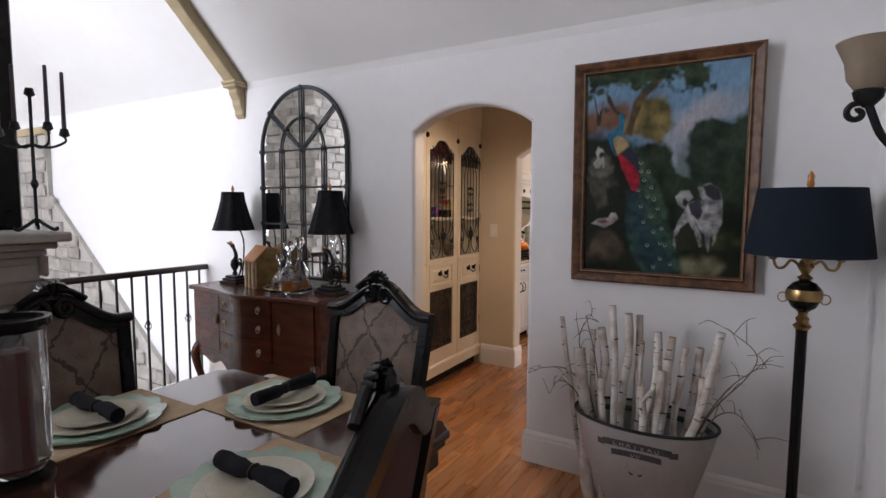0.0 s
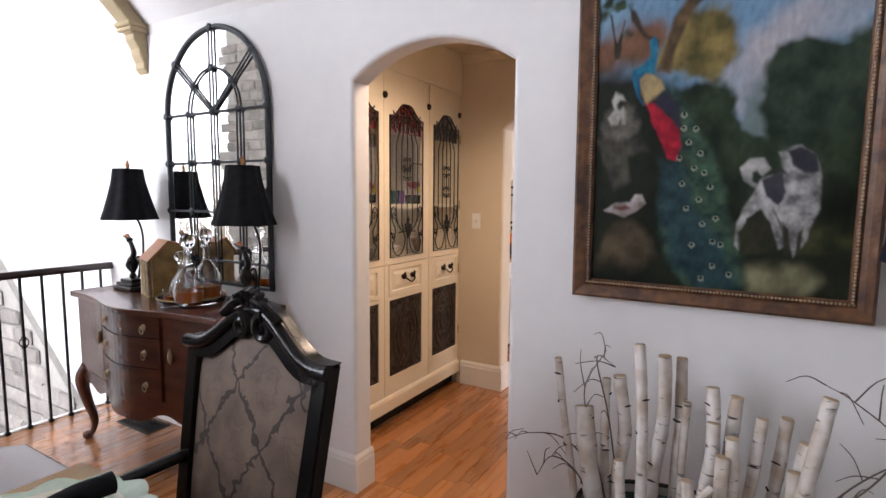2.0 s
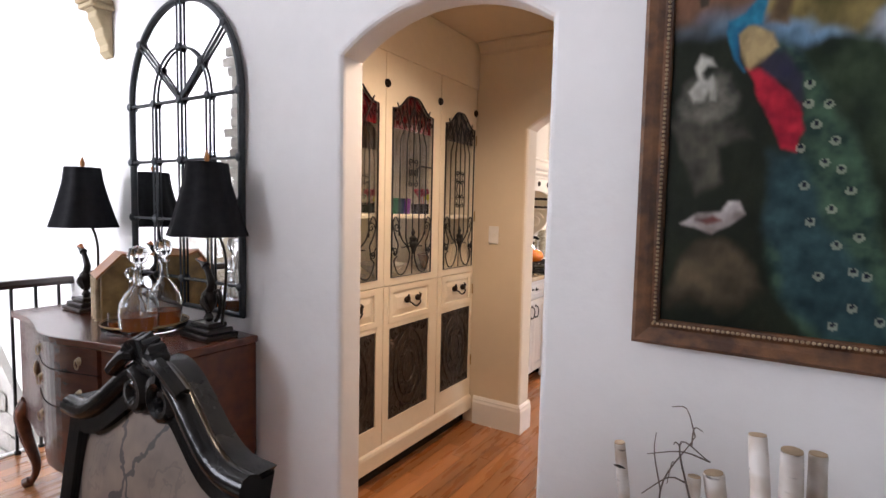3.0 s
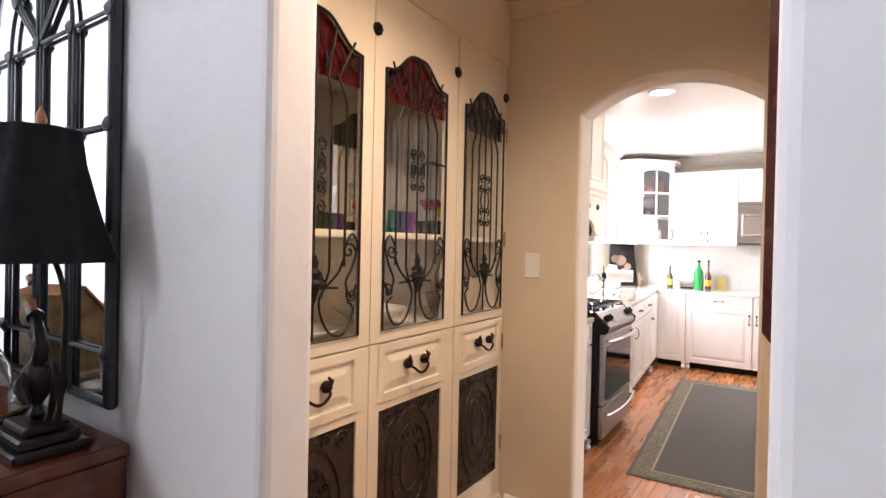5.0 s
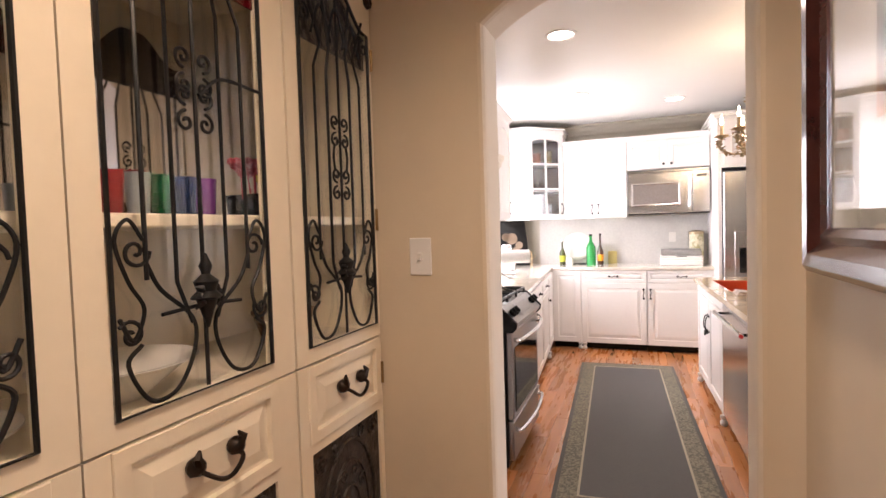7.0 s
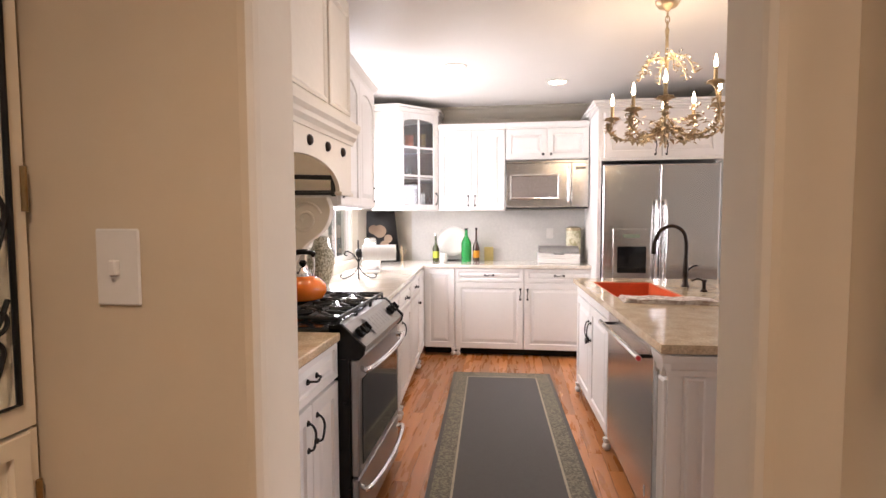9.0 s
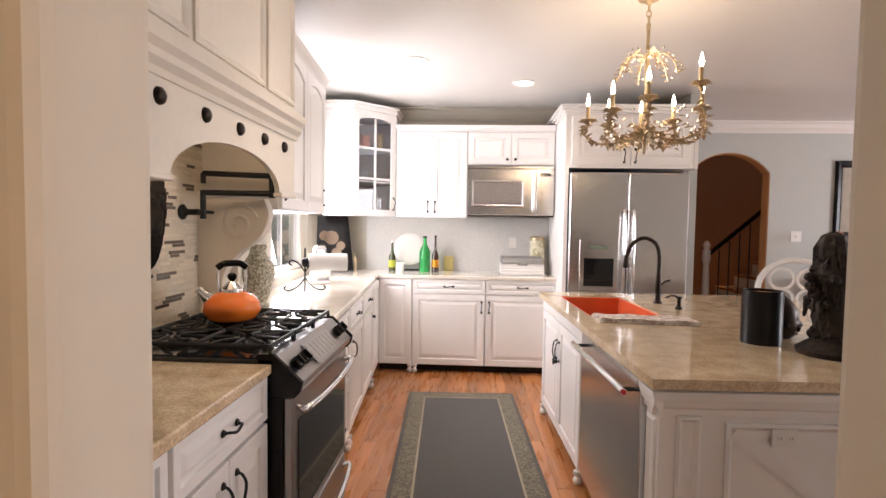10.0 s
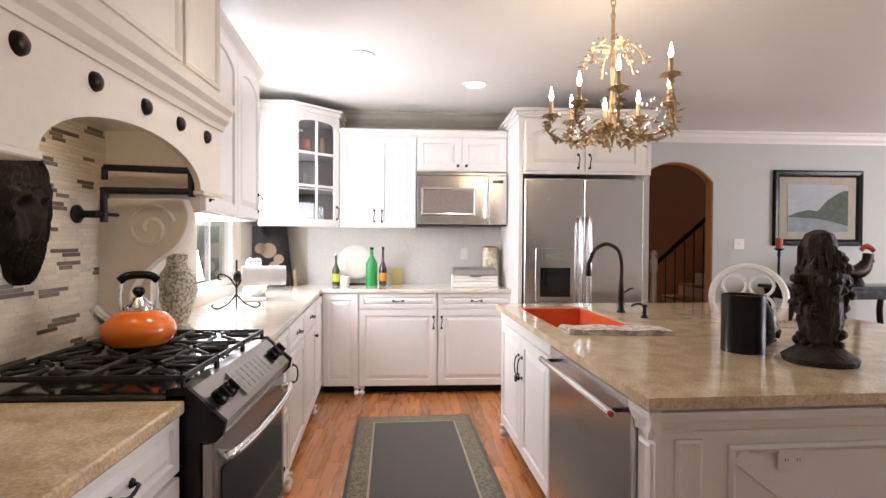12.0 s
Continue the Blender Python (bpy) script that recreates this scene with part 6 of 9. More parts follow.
part("lid", lathe([(0.078, 0.331), (0.078, 0.36), (0.04, 0.375), (0.001, 0.377)], 28), GOLD, cn, "gold lid", smooth=True)
switch_plate(-0.87, KN - 0.0065, 1.23, 0, "white wall outlet plate on the backsplash", 0.075, 0.11)

# ceiling lights
GLOW = mat("lit_lamp_glass", (1, 0.95, 0.85), rough=0.5, emit=(1.0, 0.90, 0.75), power=22)
for (x, y) in ((-1.66, 6.40), (-0.885, 8.60), (-1.73, 8.01)):
    dl = thing("ceiling_light", "recessed round ceiling light with a white ring, switched on", "ceiling light", x, y, KC, 0, "recessed ceiling lights")
    part("trim_ring", lathe([(0.10, 0.0), (0.10, -0.006), (0.085, -0.010), (0.075, -0.004), (0.075, 0.0)], 28), TRIM, dl, smooth=True)
    part("bulb_glass", lathe([(0.074, -0.003), (0.05, -0.007), (0.001, -0.008)], 24), GLOW, dl, "bright frosted glass", smooth=True)

# chandelier
FLAME = mat("lit_flame_bulb", (1, 0.9, 0.7), rough=0.4, emit=(1.0, 0.80, 0.50), power=60)
CANDLE = mat("ivory_candle_sleeve", (0.50, 0.37, 0.21), rough=0.5)
CRYSTAL = GLASS
ch = thing("chandelier", "aged gold leafy branch chandelier with lit candle bulbs", "chandelier", -0.42, 6.93, 0)
part("canopy", lathe([(0.065, KC), (0.065, KC - 0.012), (0.05, KC - 0.035), (0.02, KC - 0.045), (0.008, KC - 0.06)], 24), GOLD, ch, smooth=True)
for k in range(3):
    z = KC - 0.075 - 0.028 * k
    pts = [(0.011 * math.cos(a0), 0.0, z + 0.02 * math.sin(a0)) if k % 2 else (0.0, 0.011 * math.cos(a0), z + 0.02 * math.sin(a0)) for a0 in [2 * math.pi * j / 12 for j in range(12)]]
    part("chain_link", tube(pts, 0.003, 6, closed=True), GOLD, ch, smooth=True)
part("stem", lathe([(0.004, KC - 0.14), (0.012, KC - 0.16), (0.008, KC - 0.20), (0.012, KC - 0.32), (0.009, 2.1), (0.02, 1.95), (0.03, 1.89), (0.012, 1.84), (0.003, 1.81)], 14), GOLD, ch, smooth=True)
pr = random.Random(4)


def leaf(bm, p, way, size):
    w = Vector(way).normalized()
    side = w.cross(Vector((0, 0, 1)))
    side = (side if side.length > 0.1 else Vector((1, 0, 0))).normalized()
    up = side.cross(w)
    p = Vector(p)
    pts = [p, p + w * size * 0.4 + side * size * 0.28 + up * size * 0.1, p + w * size + up * size * -0.05, p + w * size * 0.4 - side * size * 0.28 + up * size * 0.1]
    v = [bm.verts.new(q) for q in pts] + [bm.verts.new(p + w * size * 0.45 + up * size * -0.04)]
    bm.faces.new((v[0], v[1], v[4]))
    bm.faces.new((v[1], v[2], v[4]))
    bm.faces.new((v[2], v[3], v[4]))
    bm.faces.new((v[3], v[0], v[4]))


leaves = bmesh.new()
drops = bmesh.new()
CANDLES = ((-0.20, -0.12, 1.99), (-0.07, -0.25, 2.02), (0.20, -0.17, 2.11), (0.29, 0.02, 2.03), (-0.27, 0.10, 1.98), (0.06, 0.26, 1.98), (0.21, 0.19, 2.00), (-0.12, 0.26, 1.99))
for cx, cy, zt in CANDLES:
    R, a0 = math.hypot(cx, cy), math.atan2(cy, cx)
    c, s = math.cos(a0), math.sin(a0)
    line = spline([(0.02 * c, 0.02 * s, 1.95), (0.3 * R * c, 0.3 * R * s, 1.87), (0.75 * R * c, 0.75 * R * s, 1.85), (R * c * 1.08, R * s * 1.08, 1.91), (R * c, R * s, zt - 0.02)], 6)
    part("arm", tube(line, 0.006, 7), GOLD, ch, smooth=True)
    part("drip_pan", lathe([(0.008, zt - 0.025), (0.03, zt - 0.010), (0.042, zt + 0.002), (0.04, zt + 0.004), (0.01, zt - 0.004)], 9, None, (R * c, R * s, 0)), GOLD, ch, smooth=True)
    for j in range(8):
        leaf(leaves, (R * c + 0.02 * math.cos(j * 0.785), R * s + 0.02 * math.sin(j * 0.785), zt - 0.01), (math.cos(j * 0.785), math.sin(j * 0.785), 0.15), 0.038)
    part("candle_sleeve", lathe([(0.0105, zt), (0.0105, zt + 0.07), (0.004, zt + 0.075)], 12, None, (R * c, R * s, 0)), CANDLE, ch, "ivory candle sleeve", smooth=True)
    part("bulb", lathe([(0.005, zt + 0.075), (0.011, zt + 0.09), (0.008, zt + 0.11), (0.002, zt + 0.14)], 12, None, (R * c, R * s, 0)), FLAME, ch, "lit flame-shaped bulb", smooth=True)
    for p in line[3:]:
        for j in range(3):
            leaf(leaves, p, (pr.uniform(-1, 1), pr.uniform(-1, 1), pr.uniform(-0.7, 0.9)), pr.uniform(0.025, 0.05))
    for j in range(9):
        q = (R * c * pr.uniform(0.5, 1.2), R * s * pr.uniform(0.5, 1.2), pr.uniform(1.86, 2.02))
        lathe([(0.001, -0.012), (0.007, -0.003), (0.001, 0.010)], 6, drops, q)
for k in range(6):
    a0 = k * 1.05 + 0.5
    c, s = math.cos(a0), math.sin(a0)
    line = spline([(0, 0, 2.27), (0.07 * c, 0.07 * s, 2.29), (0.12 * c, 0.12 * s, 2.25), (0.15 * c, 0.15 * s, 2.18)], 5)
    part("branch", tube(line, 0.003, 5), GOLD, ch, smooth=True)
    for p in line[3::2]:
        leaf(leaves, p, (c, s, pr.uniform(-0.5, 0.8)), pr.uniform(0.025, 0.045))
        leaf(leaves, p, (-s, c, pr.uniform(-0.5, 0.8)), pr.uniform(0.025, 0.045))
        lathe([(0.001, -0.010), (0.006, -0.002), (0.001, 0.008)], 6, drops, (p.x + pr.uniform(-0.03, 0.03), p.y + pr.uniform(-0.03, 0.03), p.z + pr.uniform(-0.01, 0.05)))
for k in range(70):
    a0, r, = pr.uniform(0, 6.28), pr.uniform(0.02, 0.20)
    leaf(leaves, (r * math.cos(a0), r * math.sin(a0), pr.uniform(1.82, 1.96)), (math.cos(a0), math.sin(a0), pr.uniform(-0.8, 0.4)), pr.uniform(0.03, 0.06))
part("leaves", leaves, GOLD, ch, "small aged gold metal leaves")
part("crystals", drops, CHROME, ch, "small glass and metal beads")
glowlamp = new("chandelier_light", bpy.data.lights.new("chandelier_light", "POINT"))
glowlamp.data.energy, glowlamp.data.color, glowlamp.data.shadow_soft_size = 14, (1.0, 0.78, 0.5), 0.2
glowlamp.location = (-0.42, 6.93, 2.2)
for i, (x, y) in enumerate(((-1.66, 6.40), (-0.885, 8.60), (-1.73, 8.01))):
    s = new("downlight", bpy.data.lights.new("downlight", "SPOT"))
    s.data.energy, s.data.color, s.data.spot_size, s.data.spot_blend, s.data.shadow_soft_size = 42, (1.0, 0.90, 0.76), radians(108), 0.9, 0.07
    s.location = (x, y, KC - 0.02)
# added lamp with no fixture, lifts the brightness of the hall
s = new("hall_fill_lamp", bpy.data.lights.new("hall_fill_lamp", "SPOT"))
s.data.energy, s.data.color, s.data.spot_size, s.data.spot_blend, s.data.shadow_soft_size = 72, (1.0, 0.79, 0.57), radians(150), 0.8, 0.1
s.location = (-1.25, 3.45, 2.56)

# chairs with looped backs by the island
CHW = mat("white_painted_chair", (0.80, 0.78, 0.74), (0.74, 0.72, 0.68), 0.35, scale=6)


def looped_chair(x, y, turn):
    root = thing("counter_chair", "white painted counter chair with a looped oval back", "chair", x, y, 0, turn, "white counter chairs")
    part("seat", slab([(-0.21, -0.20), (0.21, -0.20), (0.24, 0.20), (-0.24, 0.20)], 0.60, 0.64, "z", bevel=0.012), CHW, root)
    for lx, ly in ((-0.18, -0.17), (0.18, -0.17), (-0.20, 0.17), (0.20, 0.17)):
        part("leg", tube([(lx * 1.1, ly * 1.12, 0), (lx, ly, 0.60)], 0.018, 8, radii=[0.014, 0.021]), CHW, root, smooth=True)
    oval = [(0.275 * math.cos(t), 0.20 + 0.03 * abs(math.sin(t)), 0.90 + 0.26 * math.sin(t)) for t in [2 * math.pi * k / 32 for k in range(32)]]
    part("back_rim", tube(oval, 0.026, 8, closed=True), CHW, root, smooth=True)
    for s_ in (-1, 1):
        for zz in (1.0, 0.83):
            part("back_loop", tube([(s_ * 0.10 + 0.088 * math.cos(t), 0.215, zz + 0.085 * math.sin(t)) for t in [2 * math.pi * k / 20 for k in range(20)]], 0.013, 7, closed=True), CHW, root, smooth=True)
    part("back_post", tube([(-0.17, 0.19, 0.63), (-0.18, 0.205, 0.70)], 0.018, 8), CHW, root, smooth=True)
    part("back_post", tube([(0.17, 0.19, 0.63), (0.18, 0.205, 0.70)], 0.018, 8), CHW, root, smooth=True)
    return root


looped_chair(1.32, 8.42, -20)
looped_chair(1.52, 7.20, -75)

# living room side
art = thing("landscape_picture", "black framed landscape print with a cream mat on the wall", "picture", 3.25, 10.199, 1.75, 0)
part("frame", ring_frame(1.06, 0.86, [(0, 0), (0, 0.03), (0.015, 0.038), (0.05, 0.03), (0.065, 0.02), (0.075, 0.010)]), BLACKWOOD, art)
part("mat_board", box(-0.455, -0.012, -0.355, 0.455, -0.006, 0.355), MATBOARD, art)
pic = part("print", box(-0.36, -0.015, -0.27, 0.36, -0.0125, 0.27), mat("landscape_sky", (0.42, 0.45, 0.46), (0.34, 0.36, 0.38), 0.7, scale=4), art, "grey-blue sky of the print")
part("print_water", box(-0.36, -0.0165, -0.27, 0.36, -0.0155, -0.08), mat("landscape_water", (0.26, 0.30, 0.32), (0.18, 0.21, 0.22), 0.7, scale=8), art, "dull blue painted water")
hill = [(-0.36, -0.10), (-0.25, -0.05), (-0.12, -0.02), (0.0, -0.03), (0.12, 0.10), (0.22, 0.16), (0.30, 0.20), (0.36, 0.20), (0.36, -0.20), (0.20, -0.16), (0.0, -0.12)]
part("print_tree", slab(hill, -0.018, -0.0168), mat("landscape_trees", (0.10, 0.12, 0.09), (0.04, 0.05, 0.04), 0.7, scale=20), art, "dark painted trees")
switch_plate(2.33, 10.1995, 1.335, 0, "white wall switch plate on the grey wall", 0.12, 0.12)
buf = thing("side_table", "dark carved side table against the grey wall", "table", 3.2, 9.85, 0)
part("tabletop", box(-0.75, -0.2, 0.86, 0.75, 0.2, 0.90, 0.01, seg=2), BLACKWOOD, buf)
for sx in (-1, 1):
    for sy in (-1, 1):
        part("leg", tube(spline([(sx * 0.66, sy * 0.15, 0), (sx * 0.70, sy * 0.17, 0.25), (sx * 0.62, sy * 0.13, 0.6), (sx * 0.68, sy * 0.15, 0.859)], 5), 0.03, 8), BLACKWOOD, buf, smooth=True)
part("apron", box(-0.68, -0.17, 0.76, 0.68, 0.17, 0.859), BLACKWOOD, buf)
csk = thing("candlestick", "black iron candlestick with an orange and red candle", "candle holder", 2.56, 9.86, 0.9005)
part("stem", lathe([(0.06, 0), (0.06, 0.01), (0.015, 0.03), (0.012, 0.30), (0.02, 0.33), (0.012, 0.36), (0.05, 0.385), (0.05, 0.392), (0.001, 0.392)], 18), IRON, csk, smooth=True)
part("candle", lathe([(0.034, 0.3925), (0.034, 0.50), (0.001, 0.50)], 18), mat("red_orange_wax", (0.50, 0.10, 0.03), rough=0.5), csk, "red-orange pillar candle", smooth=True)
rb = bmesh.new()
tube(spline([(-0.26, 0, 0.22), (-0.12, 0, 0.14), (0.02, 0, 0.15), (0.10, 0, 0.24), (0.12, 0, 0.34)], 5), 0.06, 10, rb, radii=[0.02 + 0.06 * math.sin(min(1, k / 16) * 2.6) for k in range(21)])
for k in range(7):
    tube(spline([(-0.14, 0, 0.18), (-0.28 - 0.02 * k, 0.01 * k - 0.03, 0.30 - 0.03 * k), (-0.36, 0.01 * k - 0.03, 0.18 - 0.03 * k)], 4), 0.012, 6, rb)
lathe([(0.001, 0), (0.07, 0.005), (0.05, 0.06), (0.02, 0.12)], 12, rb, (0, 0, 0))
rooster = part("rooster_figure", rb, BRONZE, None, smooth=True)
rooster.location = (3.45, 9.86, 0.9005)
tagged(rooster, "dark metal rooster figure on the side table", "statue")
comb = bmesh.new()
for k in range(5):
    lathe([(0.002, -0.03), (0.03, 0), (0.002, 0.04)], 8, comb, (3.50 + 0.03 * k, 9.86, 1.29 + 0.025 * math.sin(k * 0.9)))
for k in range(3):
    lathe([(0.002, -0.03), (0.025, 0), (0.002, 0.03)], 8, comb, (3.60 + 0.01 * k, 9.86, 1.20 - 0.02 * k))
cb = part("rooster_comb", comb, mat("red_paint", (0.45, 0.04, 0.02), (0.3, 0.03, 0.02), 0.4), rooster, "red painted comb", smooth=True)
cb.matrix_parent_inverse = Matrix.Translation((-3.45, -9.86, -0.9005))
# stair behind the arch
stair = thing("staircase", "white staircase with a dark handrail and thin iron balusters", "stairs", 1.70, 11.0, 0)
for k in range(9):
    part("step", box(0.12 + 0.25 * k, 0.0, 0.0, 0.12 + 0.25 * k + (0.25 if k < 8 else 0.3), 1.0, 0.18 * (k + 1), 0.004), TRIM, stair)
    part("tread", box(0.10 + 0.25 * k, -0.03, 0.18 * (k + 1) + 0.0005, 0.12 + 0.25 * (k + 1), 1.0, 0.18 * (k + 1) + 0.03, 0.004), OAK_ONE, stair, "oak stair tread")
    for j in (0, 1):
        x = 0.19 + 0.25 * k + 0.125 * j
        z = 0.18 * (k + 1) + 0.03
        part("baluster", tube([(x, 0.03, z), (x, 0.03, 1.02 + 0.88 * (x - 0.05))], 0.008, 6), IRON, stair, smooth=True)
part("newel_post", lathe([(0.05, 0), (0.05, 0.25), (0.035, 0.30), (0.045, 0.6), (0.035, 0.95), (0.05, 1.0), (0.05, 1.12), (0.03, 1.15), (0.045, 1.20), (0.02, 1.25)], 14, None, (0.03, 0.03, 0)), TRIM, stair, "turned white newel post", smooth=True)
part("handrail", slab([(0.05, 1.04), (2.40, 1.04 + 0.88 * 2.35), (2.40, 1.10 + 0.88 * 2.35), (0.05, 1.10)], 0.0, 0.06, bevel=0.01), BLACKWOOD, stair, "dark handrail")

# ---- great room: field stone on the wall and the chimney ----
def stones(parent, test, place, u0, u1, v0, v1, seed, most=230):
    """Courses of field stone on a face: place(u, v) gives a point of the face; test(u, v) tells where stone is."""
    rs = random.Random(seed)
    bank = []
    for k in range(10):
        w, h = rs.uniform(0.22, 0.46), 1.0
        bm = box(0.006, -0.03, 0.006, w - 0.006, 0.0, 0.14 - 0.006, 0.012)
        for vv in bm.verts:
            vv.co += Vector((rs.uniform(-1, 1), rs.uniform(-1, 1) if vv.co.y < -0.005 else 0, rs.uniform(-1, 1))) * 0.008
        me = bpy.data.meshes.new("stone")
        bm.to_mesh(me)
        bm.free()
        me.materials.append(STONE_ONE)
        bank.append((w, me))
    v, n = v0, 0
    while v < v1:
        u = u0 + rs.uniform(-0.2, 0)
        while u < u1:
            w, me = rs.choice(bank)
            if test(u + w / 2, v + 0.07) and n < most:
                ob = new("stone", me)
                ob.parent = parent
                ob.matrix_basis = place(u, v)
                n += 1
            u += w
        v += 0.142


def flare(u, v):
    """Right edge of the stone: upright above, sweeping out to the right below."""
    return -8.4 < u < (-6.85 if v > 1.66 else -6.85 + (1.66 - v) / 0.776) and v < 2.36


bm = slab([(LX + 0.01, 2.36), (-6.75, 2.36), (-6.75, 1.68), (-4.42, -0.16), (-3.97, -0.50), (-3.97, -2.7), (LX + 0.01, -2.7)], 2.85, 2.899)
stonewall = structure("wall_stone", bm, MORTAR, "flared grey field stone facing on the white wall")
stones(stonewall, flare, lambda u, v: Matrix.Translation((u, 2.853, v)), -7.6, -4.0, -0.9, 2.30, 2)
structure("wall_stone_cap", box(LX + 0.01, 2.82, 2.361, -6.72, 2.899, 2.45, 0.01), TAN)
chim = structure("chimney", box(-6.9, -1.3, -2.7, -5.9, -0.4, 5.2), MORTAR, "grey field stone chimney")
stones(chim, lambda u, v: True, lambda u, v: pose(-5.9, u, v, 0, 0, 90), -1.3, -0.6, 0.6, 3.6, 3, 60)
stones(chim, lambda u, v: True, lambda u, v: pose(-u, -0.4, v, 0, 0, 180), 5.9, 6.7, 0.6, 3.6, 4, 80)
pier = structure("fireplace_pier", box(-3.75, -0.9, 0.001, -3.15, 1.31, 1.22), MORTAR, "stone fireplace pier at the landing edge")
stones(pier, lambda u, v: True, lambda u, v: pose(-3.15, u, v, 0, 0, 90), 0.3, 1.1, 0.01, 1.15, 6, 50)
stones(pier, lambda u, v: u < 3.65, lambda u, v: pose(-u, 1.31, v, 0, 0, 180), 3.2, 3.6, 0.01, 1.15, 7, 40)
mantel = thing("mantel_shelf", "pale grey moulded stone mantel shelf on the fireplace", "mantel", -3.45, 0.2, 1.2205)
prof = ((0.31, 0.0, 0.05), (0.34, 0.051, 0.09), (0.38, 0.091, 0.13), (0.43, 0.131, 0.185))
bm = bmesh.new()
for q, z0, z1 in prof:
    box(-q, -1.1 - q + 0.3, z0, q, 1.11 + q - 0.31, z1, 0.01, bm)
part("shelf", bm, mat("pale_cast_stone", (0.40, 0.39, 0.36), (0.33, 0.32, 0.30), 0.8, scale=8, bump=0.002), mantel)
blackpanel = thing("black_screen", "tall black framed panel standing on the mantel", "screen", -3.55, 0.68, 1.4065)
part("panel", box(-0.05, -0.70, 0.0, 0.05, 0.70, 1.35, 0.01), BLACKWOOD, blackpanel)
cb = thing("candelabra", "black wrought iron candelabra with tall dark candles on the mantel", "candelabra", -3.12, 1.30, 1.4065, 35)
cb.scale.z = 1.2
bm = tube([(0, 0, 0.03), (0, 0, 0.62)], 0.009, 8)
lathe([(0.012, 0.2), (0.02, 0.22), (0.012, 0.24)], 10, bm)
for k in range(3):
    a0 = 2.1 * k
    tube(spline([(0, 0, 0.06), (0.05 * math.cos(a0), 0.05 * math.sin(a0), 0.03), (0.09 * math.cos(a0), 0.09 * math.sin(a0), 0.012), (0.11 * math.cos(a0), 0.11 * math.sin(a0), 0.02)], 4), 0.009, 6, bm)
part("stem", bm, IRON, cb, smooth=True)
for k, (x, z) in enumerate(((-0.17, 0.44), (-0.085, 0.47), (0.085, 0.47), (0.17, 0.44), (0.0, 0.62))):
    if x:
        part("arm", tube(spline([(0, 0, 0.40), (x * 0.5, 0, 0.385), (x, 0, 0.41), (x, 0, z)], 5), 0.006, 6), IRON, cb, smooth=True)
    part("cup", lathe([(0.006, z - 0.01), (0.026, z), (0.018, z + 0.03), (0.016, z + 0.03)], 12, None, (x, 0, 0)), IRON, cb, smooth=True)
    if x:
        part("candle", lathe([(0.011, z + 0.03), (0.009, z + 0.28), (0.001, z + 0.285)], 10, None, (x, 0, 0)), mat("dark_mauve_wax", (0.09, 0.06, 0.075), rough=0.5), cb, "tall dark taper candle", smooth=True)

# railing on the landing's edge
rail = thing("landing_railing", "black iron railing with a dark wooden handrail along the landing", "railing", -3.95, 2.90, 0)
part("handrail", slab([(-0.035, 0.985), (0.035, 0.985), (0.038, 1.005), (0.028, 1.03), (-0.028, 1.03), (-0.038, 1.005)], -3.9, -0.001, "y"), mat("dark_stained_handrail", (0.035, 0.018, 0.012), (0.02, 0.011, 0.008), 0.3, coat=0.3), rail, "dark stained wooden handrail")
for k in range(33):
    y = -0.07 - 0.118 * k
    part("baluster", box(-0.007, y - 0.007, 0.001, 0.007, y + 0.007, 0.985), IRON, rail)
    part("shoe", box(-0.014, y - 0.014, 0.0, 0.014, y + 0.014, 0.022, 0.004), IRON, rail, "small iron baluster shoe")
    if k % 3 == 1:
        for q in range(4):
            a0 = q * math.pi / 2
            pts = [(0.024 * math.sin(math.pi * u) * math.cos(a0 + 2.6 * u), y + 0.024 * math.sin(math.pi * u) * math.sin(a0 + 2.6 * u), 0.52 + 0.10 * u) for u in [j / 10 for j in range(11)]]
            part("basket_strand", tube(pts, 0.0035, 5), IRON, rail, smooth=True)
structure("landing_edge_trim", box(-4.0, SY, -0.24, -3.9605, 2.899, 0.012, 0.006), TRIM, "white painted landing edge")

# ---- dining room: buffet ----
bf = thing("serpentine_buffet", "polished mahogany serpentine buffet with brass pulls on cabriole legs", "sideboard", -3.52, 2.88, 0)
BL = 1.35


def front(x, off=0.0):
    """The serpentine front line: how far it stands from the wall at x."""
    u = x / BL
    return -(0.43 + off + 0.055 * math.sin(math.pi * (u * 2.0 - 0.5)) * 0.5 + 0.055 * math.exp(-((u - 0.5) / 0.17) ** 2))


def curved(x0, x1, z0, z1, off, back=0.02, n=14, bm=None):
    bm = bm or bmesh.new()
    xs = [x0 + (x1 - x0) * k / n for k in range(n + 1)]
    outline = [(x, front(x, off)) for x in xs] + [(x, front(x, off) + back) for x in xs[::-1]]
    return slab(outline, z0, z1, "z", bm)


xs = [BL * k / 28 for k in range(29)]
bm = slab([(x, front(x, -0.012)) for x in xs] + [(BL, 0.0), (0.0, 0.0)], 0.42, 0.895, "z")
part("body", bm, MAHOGANY, bf)
ext = [(-0.02, front(0, 0.02))] + [(x, front(x, 0.025)) for x in xs] + [(BL + 0.02, front(BL, 0.02)), (BL + 0.02, 0.0), (-0.02, 0.0)]
part("tabletop", slab(ext, 0.896, 0.93, "z", bevel=0.008), MAHOGANY, bf)
dz = ((0.80, 0.885), (0.64, 0.79), (0.46, 0.63))
dz = ((0.785, 0.888), (0.625, 0.775), (0.45, 0.615))
PULLS = mat("dull_brass_pull", (0.42, 0.34, 0.22), (0.28, 0.22, 0.14), 0.35, 0.9)
